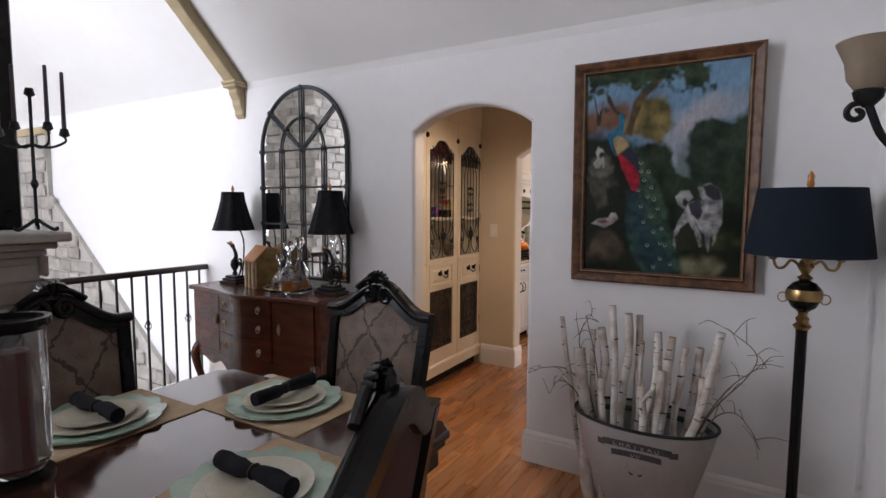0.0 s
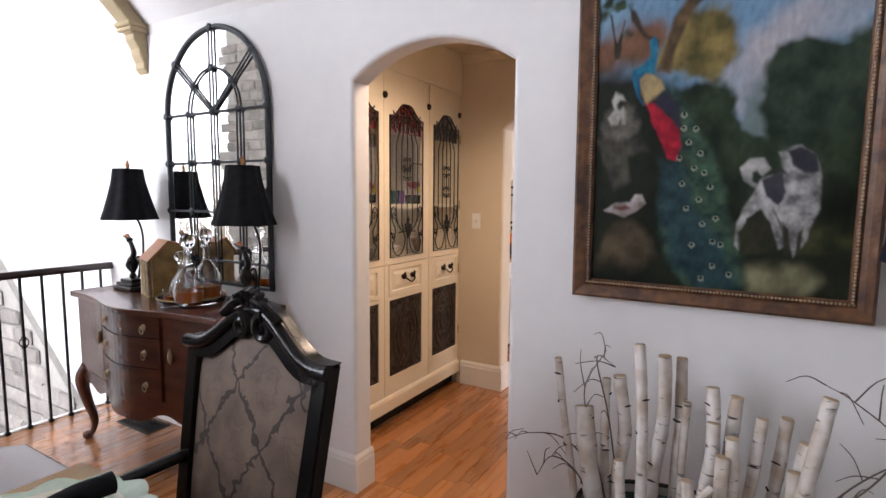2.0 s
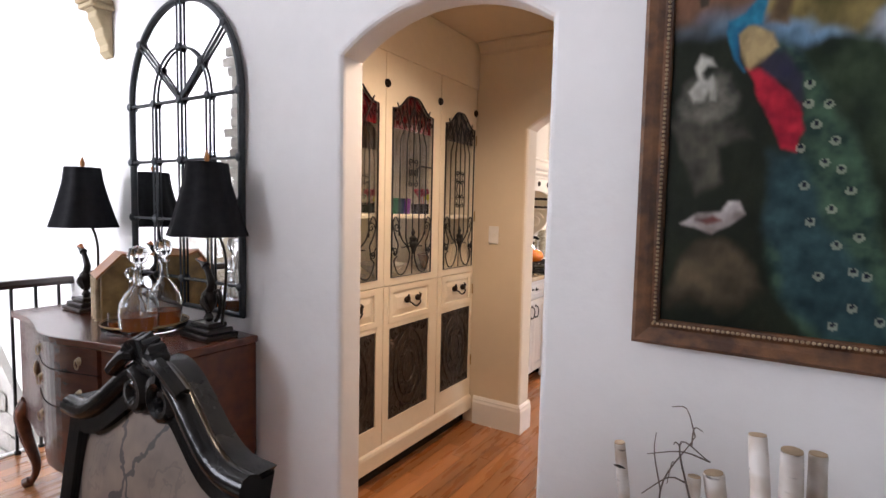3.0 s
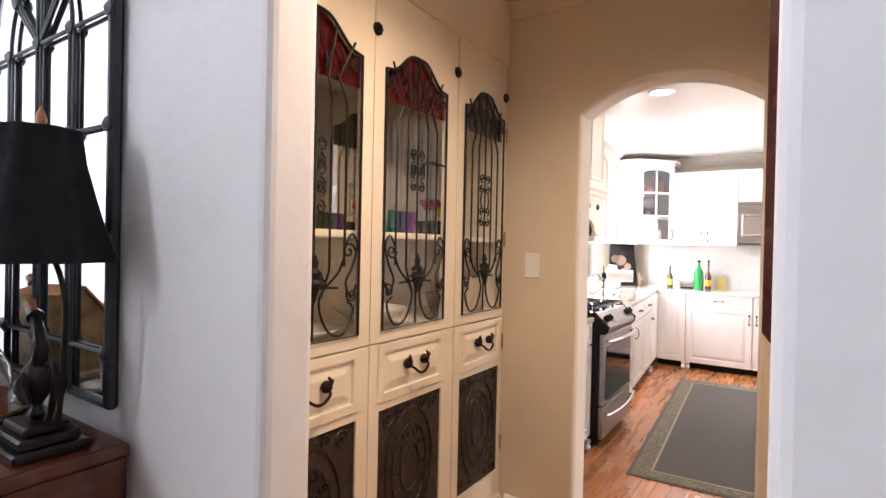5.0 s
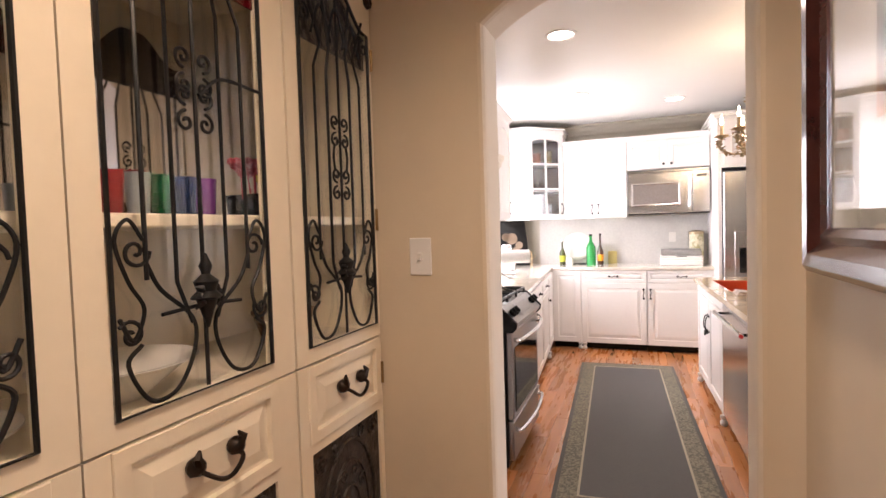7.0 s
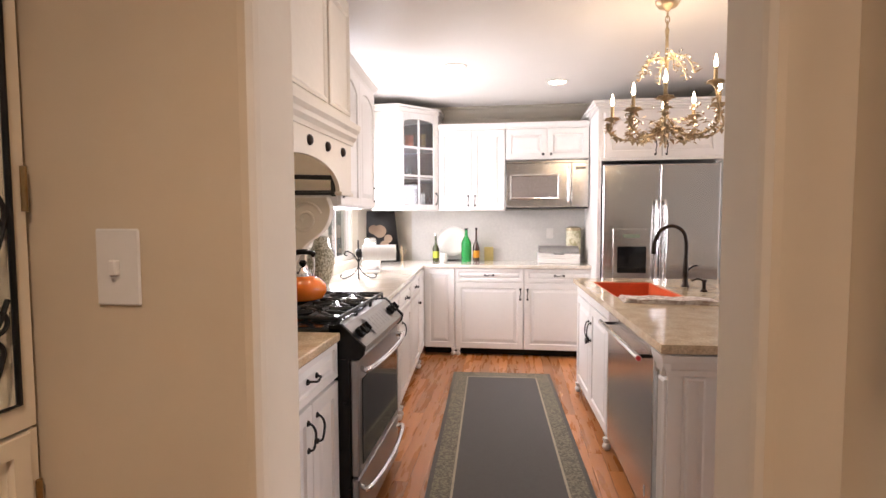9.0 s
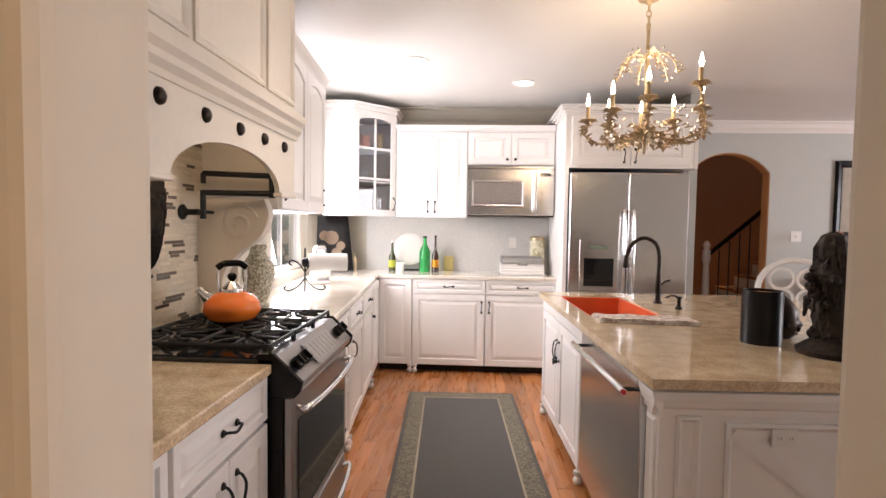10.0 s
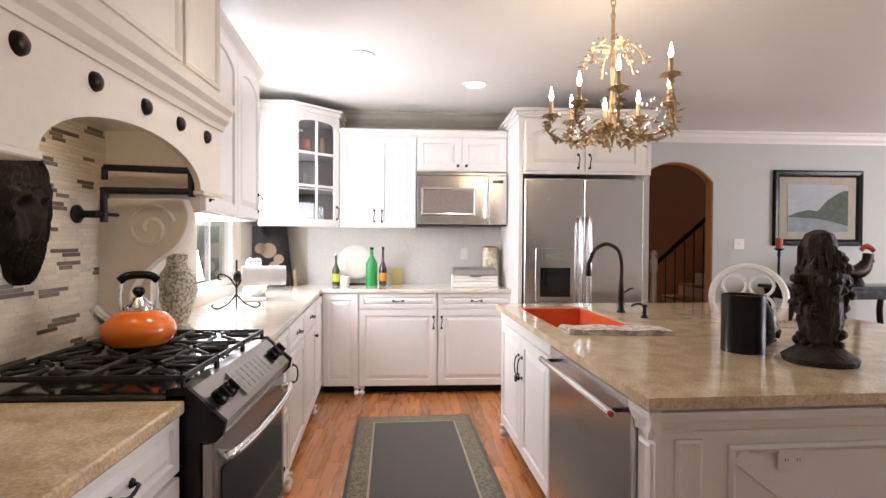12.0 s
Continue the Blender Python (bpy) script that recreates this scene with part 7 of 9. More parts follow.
for z0, z1 in dz:
    d = part("drawer", curved(0.40, 0.95, z0, z1, 0.004), MAHOGANY, bf)
    part("bead", curved(0.40, 0.95, z1 + 0.001, z1 + 0.007, 0.008), MAHOGANY, d)
    for x in (0.49, 0.86):
        zz = (z0 + z1) / 2
        bm = lathe([(0.003, -0.012), (0.014, -0.008), (0.018, 0.0)], 12, None, (x, front(x, 0.004), zz), "y")
        tube([(x + 0.017 * math.cos(t), front(x, 0.016), zz - 0.012 + 0.02 * math.sin(t)) for t in [2 * math.pi * k / 16 for k in range(16)]], 0.003, 6, bm, closed=True)
        part("pull", bm, PULLS, d, "dull brass ring pull", smooth=True)
for x0, x1, hx in ((0.04, 0.375, 0.345), (0.975, 1.31, 1.02)):
    d = part("door", curved(x0, x1, 0.45, 0.888, 0.002), MAHOGANY, bf)
    bm = lathe([(0.002, -0.04), (0.010, -0.02), (0.013, 0.0), (0.010, 0.02), (0.002, 0.04)], 10, None, (hx, front(hx, 0.010), 0.70))
    part("pull", bm, PULLS, d, "long brass keyhole plate", smooth=True)
# scalloped apron
pts = []
for k in range(41):
    x = 0.05 + (BL - 0.10) * k / 40
    u = abs(x / BL - 0.5) * 2
    pts.append((x, 0.36 - 0.045 * math.exp(-(u / 0.16) ** 2) + 0.02 * math.cos(u * 15) + 0.03 * (u > 0.9)))
bm = bmesh.new()
for (xa, za), (xb, zb) in zip(pts, pts[1:]):
    for s_ in ((xa, za), (xb, zb)):
        pass
    v = [bm.verts.new((xa, front(xa, 0.0), za)), bm.verts.new((xb, front(xb, 0.0), zb)), bm.verts.new((xb, front(xb, 0.0), 0.445)), bm.verts.new((xa, front(xa, 0.0), 0.445))]
    w = [bm.verts.new(q.co + Vector((0, 0.022, 0))) for q in v]
    bm.faces.new(v)
    bm.faces.new(w[::-1])
    bm.faces.new((v[0], w[0], w[1], v[1]))
bmesh.ops.remove_doubles(bm, verts=bm.verts, dist=1e-5)
part("apron", bm, MAHOGANY, bf, "scalloped mahogany apron")
for lx, ly, sx in ((0.045, front(0.0) + 0.03, -1), (BL - 0.045, front(BL) + 0.03, 1), (0.045, -0.04, -1), (BL - 0.045, -0.04, 1)):
    oy = -1 if ly < -0.2 else 0.3
    line = spline([(lx, ly, 0.46), (lx + sx * 0.03, ly + 0.03 * oy, 0.38), (lx + sx * 0.015, ly + 0.015 * oy, 0.25), (lx - sx * 0.008, ly - 0.01 * oy, 0.12), (lx + sx * 0.005, ly, 0.04), (lx + sx * 0.03, ly + 0.03 * oy, 0.012)], 5)
    n = len(line)
    rad = [0.045 - 0.028 * min(1, k / (n * 0.7)) + (0.010 if k > n - 5 else 0) for k in range(n)]
    part("leg", tube(line, 0.03, 12, radii=rad), MAHOGANY, bf, "curved cabriole leg", smooth=True)
part("side_board", box(BL - 0.001, front(BL) + 0.01, 0.40, BL + 0.012, -0.002, 0.895, 0.003), MAHOGANY, bf)

# arched window mirror
mir = thing("arched_mirror", "tall arched mirror with black iron window bars hung on the wall", "mirror", -2.70, 2.895, 0)
MW, SP = 0.445, 1.985
outline = [(-MW, 1.00)] + [(MW * math.cos(math.pi - math.pi * k / 32), SP + MW * 1.05 * math.sin(math.pi * k / 32)) for k in range(33)] + [(MW, 1.00)]
part("glass", slab(outline, -0.014, -0.006), MIRROR, mir, "silvered mirror glass")
BARM = mat("blue_black_iron", (0.03, 0.036, 0.042), (0.05, 0.055, 0.06), 0.4, 0.5, scale=20, bump=0.0006)
part("frame", tube([(x, -0.014, z) for x, z in outline], 0.017, 8, closed=True), BARM, mir, smooth=True)
cols = (-MW * 0.5, 0.0, MW * 0.5)
for x in cols:
    top = SP if x else SP + MW * 1.05
    for o in (-0.014, 0.014):
        part("bar", tube([(x + o, -0.024, 1.0), (x + o, -0.024, top)], 0.0055, 6), BARM, mir, smooth=True)
for z in (1.13, 1.415, 1.70, SP):
    part("bar", tube([(-MW, -0.024, z), (MW, -0.024, z)], 0.006, 6), BARM, mir, smooth=True)
    for x in (-MW, *cols, MW):
        part("boss", lathe([(0.004, -0.016), (0.019, -0.008), (0.021, 0.0)], 10, None, (x, -0.026, z), "y"), BARM, mir, smooth=True)
part("bar", tube([(MW * 0.5 * math.cos(t), -0.024, SP + MW * 0.55 * math.sin(t)) for t in [math.pi * k / 20 for k in range(21)]], 0.006, 6), BARM, mir, smooth=True)
for a0 in (40, 140):
    c, s_ = math.cos(radians(a0)), math.sin(radians(a0))
    for o in (-0.012, 0.012):
        part("bar", tube([(o * s_, -0.024, SP), (MW * c + o * s_, -0.024, SP + MW * 1.05 * s_ - o * c)], 0.0055, 6), BARM, mir, smooth=True)
    for q, qy in ((0.5, 0.55), (1.0, 1.05)):
        part("boss", lathe([(0.004, -0.016), (0.019, -0.008), (0.021, 0.0)], 10, None, (MW * q * c, -0.026, SP + MW * qy * s_), "y"), BARM, mir, smooth=True)
for zz in (SP + MW * 0.55, SP + MW * 1.05):
    part("boss", lathe([(0.004, -0.016), (0.019, -0.008), (0.021, 0.0)], 10, None, (0, -0.026, zz), "y"), BARM, mir, smooth=True)

DARKBRONZE = mat("black_patina_bronze", (0.03, 0.024, 0.02), (0.014, 0.012, 0.011), 0.3, 0.6, scale=30, bump=0.001)
ORANGEBEAK = mat("orange_painted_beak", (0.45, 0.14, 0.04), rough=0.5)


def bird_lamp(x, y, turn):
    root = thing("table_lamp", "bronze bird table lamp with a flared black fabric shade", "lamp", x, y, 0.9305, turn, "pair of buffet lamps")
    bm = box(-0.10, -0.075, 0.0, 0.10, 0.075, 0.022, 0.005)
    box(-0.085, -0.06, 0.0225, 0.085, 0.06, 0.045, 0.005, bm)
    box(-0.065, -0.045, 0.0455, 0.065, 0.045, 0.065, 0.005, bm)
    part("base", bm, DARKBRONZE, root)
    bm = lathe([(0.012, 0.065), (0.022, 0.08), (0.012, 0.10), (0.026, 0.125), (0.034, 0.155), (0.028, 0.185), (0.012, 0.205)], 14, None, (0.0, 0, 0))
    tube(spline([(0.005, 0, 0.19), (0.02, 0, 0.225), (0.008, 0, 0.26), (-0.012, 0, 0.29), (-0.03, 0, 0.305)], 5), 0.012, 9, bm, radii=[0.018 - 0.0004 * k for k in range(21)])
    tube(spline([(-0.015, 0, 0.30), (-0.045, 0, 0.315), (-0.085, 0, 0.325)], 4), 0.015, 8, bm, radii=[0.019 - 0.0018 * k for k in range(9)])
    tube(spline([(0.025, 0.01, 0.19), (0.06, 0.01, 0.20), (0.068, 0.01, 0.15), (0.05, 0.01, 0.09), (0.03, 0.01, 0.066)], 5), 0.008, 8, bm)
    for s_ in (-1, 1):
        tube(spline([(0.0, s_ * 0.02, 0.18), (0.02, s_ * 0.038, 0.15), (0.045, s_ * 0.03, 0.115)], 4), 0.008, 7, bm, radii=[0.006 + 0.008 * math.sin(k * 0.39) for k in range(9)])
    part("bird", bm, DARKBRONZE, root, "dark bronze long-necked bird", smooth=True)
    part("crest", tube([(-0.02, 0, 0.315), (-0.045, 0, 0.33), (-0.075, 0, 0.325)], 0.010, 7, radii=[0.006, 0.012, 0.004]), ORANGEBEAK, root, "reddish painted crest", smooth=True)
    part("stem", tube(spline([(0.06, 0.02, 0.05), (0.085, 0.02, 0.20), (0.09, 0.02, 0.34), (0.06, 0.01, 0.43), (0.0, 0, 0.45)], 6), 0.006, 8), DARKBRONZE, root, smooth=True)
    bm = bmesh.new()
    prof = [(0.155, 0.43), (0.135, 0.49), (0.11, 0.58), (0.09, 0.66), (0.08, 0.735)]
    rings = []
    for r, z in prof + [(r - 0.003, z) for r, z in prof[::-1]]:
        rings.append([bm.verts.new((r * (1 + 0.06 * math.cos(8 * a)) * math.cos(a), r * (1 + 0.06 * math.cos(8 * a)) * math.sin(a), z)) for a in [2 * math.pi * k / 48 for k in range(48)]])
    for p, q in zip(rings, rings[1:] + rings[:1]):
        for k in range(48):
            bm.faces.new((p[k], p[(k + 1) % 48], q[(k + 1) % 48], q[k]))
    part("shade", bm, BLACKCLOTH, root, "flared black fabric shade", smooth=True)
    part("finial", lathe([(0.004, 0.73), (0.010, 0.745), (0.012, 0.76), (0.005, 0.78), (0.001, 0.79)], 10), mat("amber_finial", (0.40, 0.16, 0.05), rough=0.2), root, "small amber finial", smooth=True)
    part("harp", tube([(-0.078, 0, 0.73), (0, 0, 0.732), (0.078, 0, 0.73)], 0.003, 5), DARKBRONZE, root)
    return root


bird_lamp(-3.29, 2.70, 0)
bird_lamp(-2.29, 2.74, 0)
hb = thing("house_box", "antiqued wooden house-shaped box with a pitched roof on the buffet", "box", -2.99, 2.72, 0.9305, 72)
WOODBOX = mat("antique_gilt_wood", (0.42, 0.27, 0.10), (0.16, 0.09, 0.035), 0.4, scale=12, spread=0.4)
part("body", slab([(-0.085, 0), (0.085, 0), (0.085, 0.285), (0.0, 0.305), (-0.085, 0.215)], -0.10, 0.10, "y", bevel=0.004), WOODBOX, hb)
ROOFWOOD = mat("orange_brown_wood", (0.50, 0.22, 0.07), (0.32, 0.12, 0.04), 0.35, scale=10)
part("roof", slab([(-0.105, 0.200), (0.0, 0.307), (0.0, 0.319), (-0.109, 0.208)], -0.11, 0.11, "y"), ROOFWOOD, hb, "orange-brown roof board")
part("roof", slab([(0.001, 0.307), (0.098, 0.284), (0.099, 0.294), (0.001, 0.319)], -0.11, 0.11, "y"), ROOFWOOD, hb, "orange-brown roof board")
for y in (-0.07, 0.0, 0.07):
    part("column", lathe([(0.015, 0.0), (0.012, 0.012), (0.012, 0.19), (0.015, 0.20)], 10, None, (-0.100, y, 0)), GOLD, hb, "small gilt column", smooth=True)
AMBERLIQ = mat("amber_liquor", (0.80, 0.22, 0.03), (0.65, 0.15, 0.02), 0.05, transmission=0.35)
tray = thing("drinks_tray", "round glass and brass drinks tray on the buffet", "tray", -2.64, 2.66, 0.9305)
part("tray", lathe([(0.16, 0), (0.17, 0.004), (0.175, 0.03), (0.17, 0.03), (0.16, 0.008), (0.001, 0.007)], 36), GLASS, tray, "clear glass tray", smooth=True)
part("rim", tube([(0.174 * math.cos(t), 0.174 * math.sin(t), 0.034) for t in [2 * math.pi * k / 32 for k in range(32)]], 0.004, 6, closed=True), BRASS, tray, "thin brass rim", smooth=True)


def decanter(x, y, r, h, label):
    root = thing("decanter", label, "decanter", x, y, 0.9385, 0, "decanters on the tray")
    bm = lathe([(r * 0.9, 0), (r, 0.012), (r * 1.05, h * 0.22), (r * 0.98, h * 0.36), (r * 0.66, h * 0.47), (r * 0.28, h * 0.55), (r * 0.24, h * 0.72), (r * 0.38, h * 0.755), (r * 0.32, h * 0.755), (r * 0.18, h * 0.71), (r * 0.22, h * 0.56), (r * 0.60, h * 0.465), (r * 0.91, h * 0.355), (r * 0.97, h * 0.22), (r * 0.92, 0.018), (0.001, 0.014)], 28)
    part("bottle", bm, GLASS, root, "clear cut glass body", smooth=True)
    part("liquor", lathe([(r * 0.91, 0.019), (r * 0.955, h * 0.2), (0.001, h * 0.2)], 24), AMBERLIQ, root, "amber liquor", smooth=True)
    part("stopper", lathe([(r * 0.16, h * 0.74), (r * 0.2, h * 0.78), (r * 0.42, h * 0.82), (r * 0.55, h * 0.89), (r * 0.42, h * 0.965), (0.001, h)], 18), GLASS, root, "round glass stopper", smooth=True)


decanter(-2.56, 2.70, 0.070, 0.40, "tall clear glass decanter with amber liquor on the tray")
decanter(-2.54, 2.58, 0.075, 0.375, "wide clear glass decanter with amber liquor on the tray")
decanter(-2.69, 2.63, 0.055, 0.27, "small clear glass decanter with amber liquor on the tray")
for dx, dy in ((-0.03, -0.10), (-0.11, 0.0)):
    root = thing("tumbler", "short clear glass tumbler with a little amber liquor", "glass", -2.64 + dx, 2.65 + dy - 0.0, 0.9385, 0, "tumblers on the tray")
    part("glass", lathe([(0.028, 0), (0.034, 0.075), (0.031, 0.075), (0.026, 0.01), (0.001, 0.009)], 20), GLASS, root, smooth=True)
    part("liquor", lathe([(0.0262, 0.011), (0.029, 0.035), (0.001, 0.035)], 18), AMBERLIQ, root, "amber liquor", smooth=True)

# ---- dining table and its settings ----
tb = thing("dining_table", "large dark polished dining table with moulded edge and clipped corners", "table", -1.275, 0.2, 0)
TX, TY, c_ = 0.655, 1.40, 0.06


def clipped(x, y, c):
    return [(-x + c, -y), (x - c, -y), (x, -y + c), (x, y - c), (x - c, y), (-x + c, y), (-x, y - c), (-x, -y + c)]


part("tabletop", slab(clipped(TX, TY, c_), 0.728, 0.76, "z", bevel=0.008), TABLEWOOD, tb)
part("edge_molding", slab(clipped(TX - 0.012, TY - 0.012, c_), 0.700, 0.7275, "z", bevel=0.008), TABLEWOOD, tb, "moulded dark table edge")
part("apron", slab(clipped(TX - 0.03, TY - 0.03, c_), 0.63, 0.699, "z", bevel=0.003), TABLEWOOD, tb, "dark table apron")
for lx in (-0.52, 0.52):
    for ly in (-1.30, 1.30):
        part("leg", lathe([(0.03, 0), (0.045, 0.03), (0.035, 0.08), (0.05, 0.3), (0.04, 0.45), (0.055, 0.55), (0.055, 0.629)], 16, None, (lx, ly, 0)), TABLEWOOD, tb, smooth=True)
MATW = mat("tan_woven_placemat", (0.40, 0.29, 0.18), (0.28, 0.19, 0.11), 0.9, scale=14, bump=0.001, bump_scale=300)
GREENPL = mat("pale_green_leaf_plate", (0.32, 0.40, 0.31), (0.22, 0.31, 0.24), 0.25, scale=6, coat=0.3)
CREAMPL = mat("cream_rimmed_plate", (0.50, 0.46, 0.36), (0.42, 0.38, 0.29), 0.2, scale=6, coat=0.3)
NAPKIN = mat("black_napkin", (0.008, 0.008, 0.010), (0.013, 0.013, 0.016), 0.85, scale=20, bump=0.001, bump_scale=300, gloss=0.15)


def setting(x, y, turn):
    m = part("placemat", box(-0.278, -0.215, 0, 0.278, 0.215, 0.004, 0.001), MATW, None)
    m.matrix_world = pose(x, y, 0.7605, 0, 0, turn)
    tagged(m, "tan woven placemat laid on the dark table", "placemat", "placemats")
    bm = bmesh.new()
    n = 72
    rings = []
    for r0, z, amp in ((0.001, 0.004, 0), (0.12, 0.004, 0), (0.17, 0.010, 0.02), (0.212, 0.018, 0.08), (0.212, 0.022, 0.08), (0.17, 0.014, 0.02), (0.001, 0.008, 0)):
        rings.append([bm.verts.new((r0 * (1 + amp * abs(math.cos(6 * a))) * math.cos(a), r0 * (1 + amp * abs(math.cos(6 * a))) * math.sin(a), z + 0.0005 + amp * 0.05 * math.cos(12 * a))) for a in [2 * math.pi * k / n for k in range(n)]])
    for p, q in zip(rings, rings[1:]):
        for k in range(n):
            bm.faces.new((p[k], p[(k + 1) % n], q[(k + 1) % n], q[k]))
    g_ = part("charger_plate", bm, GREENPL, None, smooth=True)
    g_.matrix_world = pose(x, y, 0.7605, 0, 0, turn)
    tagged(g_, "pale green leaf-edged charger plate on a placemat", "plate", "charger plates")
    for r, z, lab in ((0.163, 0.0125, "cream rimmed dinner plate on the green charger"), (0.125, 0.024, "smaller cream salad plate on top of the dinner plate")):
        p_ = part("plate", lathe([(r * 0.6, 0.0), (r * 0.7, 0.004), (r, 0.012), (r, 0.015), (r * 0.72, 0.008), (0.001, 0.006)], 40), CREAMPL, None, smooth=True)
        p_.matrix_world = pose(x, y, 0.7605 + z, 0, 0, turn)
        tagged(p_, lab, "plate", "cream plates")
    root = thing("napkin", "rolled black napkin in a ring lying across the plates", "napkin", x, y, 0.7605 + 0.063, turn + 90)
    xs_ = [(-0.15 + 0.30 * k / 12) for k in range(13)]
    part("napkin_roll", tube([(v, 0.004 * math.sin(v * 30), -0.002 * abs(v) * 10) for v in xs_], 0.02, 12, radii=[0.027 - 0.010 * math.exp(-(v / 0.03) ** 2) + 0.0012 * math.sin(v * 90) for v in xs_]), NAPKIN, root, smooth=True)
    part("napkin_ring", tube([(0.0, 0.019 * math.cos(t), 0.019 * math.sin(t)) for t in [2 * math.pi * k / 16 for k in range(16)]], 0.005, 6, closed=True), BRONZE, root, "dark napkin ring", smooth=True)


setting(-1.32, 1.415, 0)
setting(-1.76, 0.92, 90)
setting(-0.88, 0.90, -90)

# ---- upholstered dining chairs ----
BROCADE = bpy.data.materials.new("grey_brown_brocade")
BROCADE.use_nodes = True
bt = BROCADE.node_tree
pn = bt.nodes["Principled BSDF"]
pn.inputs["Roughness"].default_value = 0.65
co = bt.nodes.new("ShaderNodeTexCoord")
sep = bt.nodes.new("ShaderNodeSeparateXYZ")
bt.links.new(co.outputs["Object"], sep.inputs[0])


def calc(op, a, b=None, c=None):
    n = bt.nodes.new("ShaderNodeMath")
    n.operation = op
    for i, v in enumerate((a, b, c)):
        if v is None:
            continue
        if isinstance(v, (int, float)):
            n.inputs[i].default_value = v
        else:
            bt.links.new(v, n.inputs[i])
    return n.outputs[0]


wob = bt.nodes.new("ShaderNodeTexNoise")
wob.inputs["Scale"].default_value, wob.inputs["Detail"].default_value = 26, 4
bt.links.new(co.outputs["Object"], wob.inputs["Vector"])
sway = bt.nodes.new("ShaderNodeSeparateColor")
bt.links.new(wob.outputs["Color"], sway.inputs[0])
# a trellis of pointed ovals with rings nested inside
zu = calc("MULTIPLY", calc("ADD", sep.outputs[2], calc("MULTIPLY", sway.outputs[0], 0.085)), 1 / 0.34)
xu = calc("MULTIPLY", calc("ADD", sep.outputs[0], calc("MULTIPLY", sway.outputs[1], 0.07)), 1 / 0.24)
p1, p2 = calc("PINGPONG", calc("ADD", xu, zu), 0.5), calc("PINGPONG", calc("SUBTRACT", xu, zu), 0.5)
edge = calc("MINIMUM", p1, p2)
line_ = calc("MULTIPLY", calc("LESS_THAN", edge, 0.032), 0.85)
ring = calc("LESS_THAN", calc("ABSOLUTE", calc("SUBTRACT", calc("ADD", p1, p2), 0.72)), 0.018)
ring2 = calc("LESS_THAN", calc("ABSOLUTE", calc("SUBTRACT", calc("ADD", p1, p2), 0.86)), 0.014)
dark_ = calc("MAXIMUM", line_, calc("MULTIPLY", calc("MAXIMUM", ring, ring2), 0.22))
mixc = bt.nodes.new("ShaderNodeMix")
mixc.data_type = "RGBA"
mixc.inputs["A"].default_value, mixc.inputs["B"].default_value = (0.15, 0.102, 0.074, 1), (0.020, 0.014, 0.012, 1)
bt.links.new(dark_, mixc.inputs["Factor"])
hs = bt.nodes.new("ShaderNodeHueSaturation")
vv = bt.nodes.new("ShaderNodeMapRange")
vv.inputs["To Min"].default_value, vv.inputs["To Max"].default_value = 0.3, 1.7
nn = bt.nodes.new("ShaderNodeTexNoise")
nn.inputs["Scale"].default_value, nn.inputs["Detail"].default_value = 11, 5
bt.links.new(co.outputs["Object"], nn.inputs["Vector"])
bt.links.new(nn.outputs[0], vv.inputs[0])
bt.links.new(vv.outputs[0], hs.inputs["Value"])
bt.links.new(mixc.outputs["Result"], hs.inputs["Color"])
bt.links.new(hs.outputs[0], pn.inputs["Base Color"])
REDVELVET = mat("dark_oxblood_fabric", (0.065, 0.018, 0.013), (0.04, 0.012, 0.009), 0.85, scale=12, bump=0.0008, bump_scale=200)


def back_top(x, w=0.30):
    """Height of the carved top rail over the corners: an ogee that rises to the crest."""
    u = min(1.0, abs(x) / w)
    return 0.13 * (0.5 + 0.5 * math.cos(math.pi * min(1, u * 1.15))) - 0.004


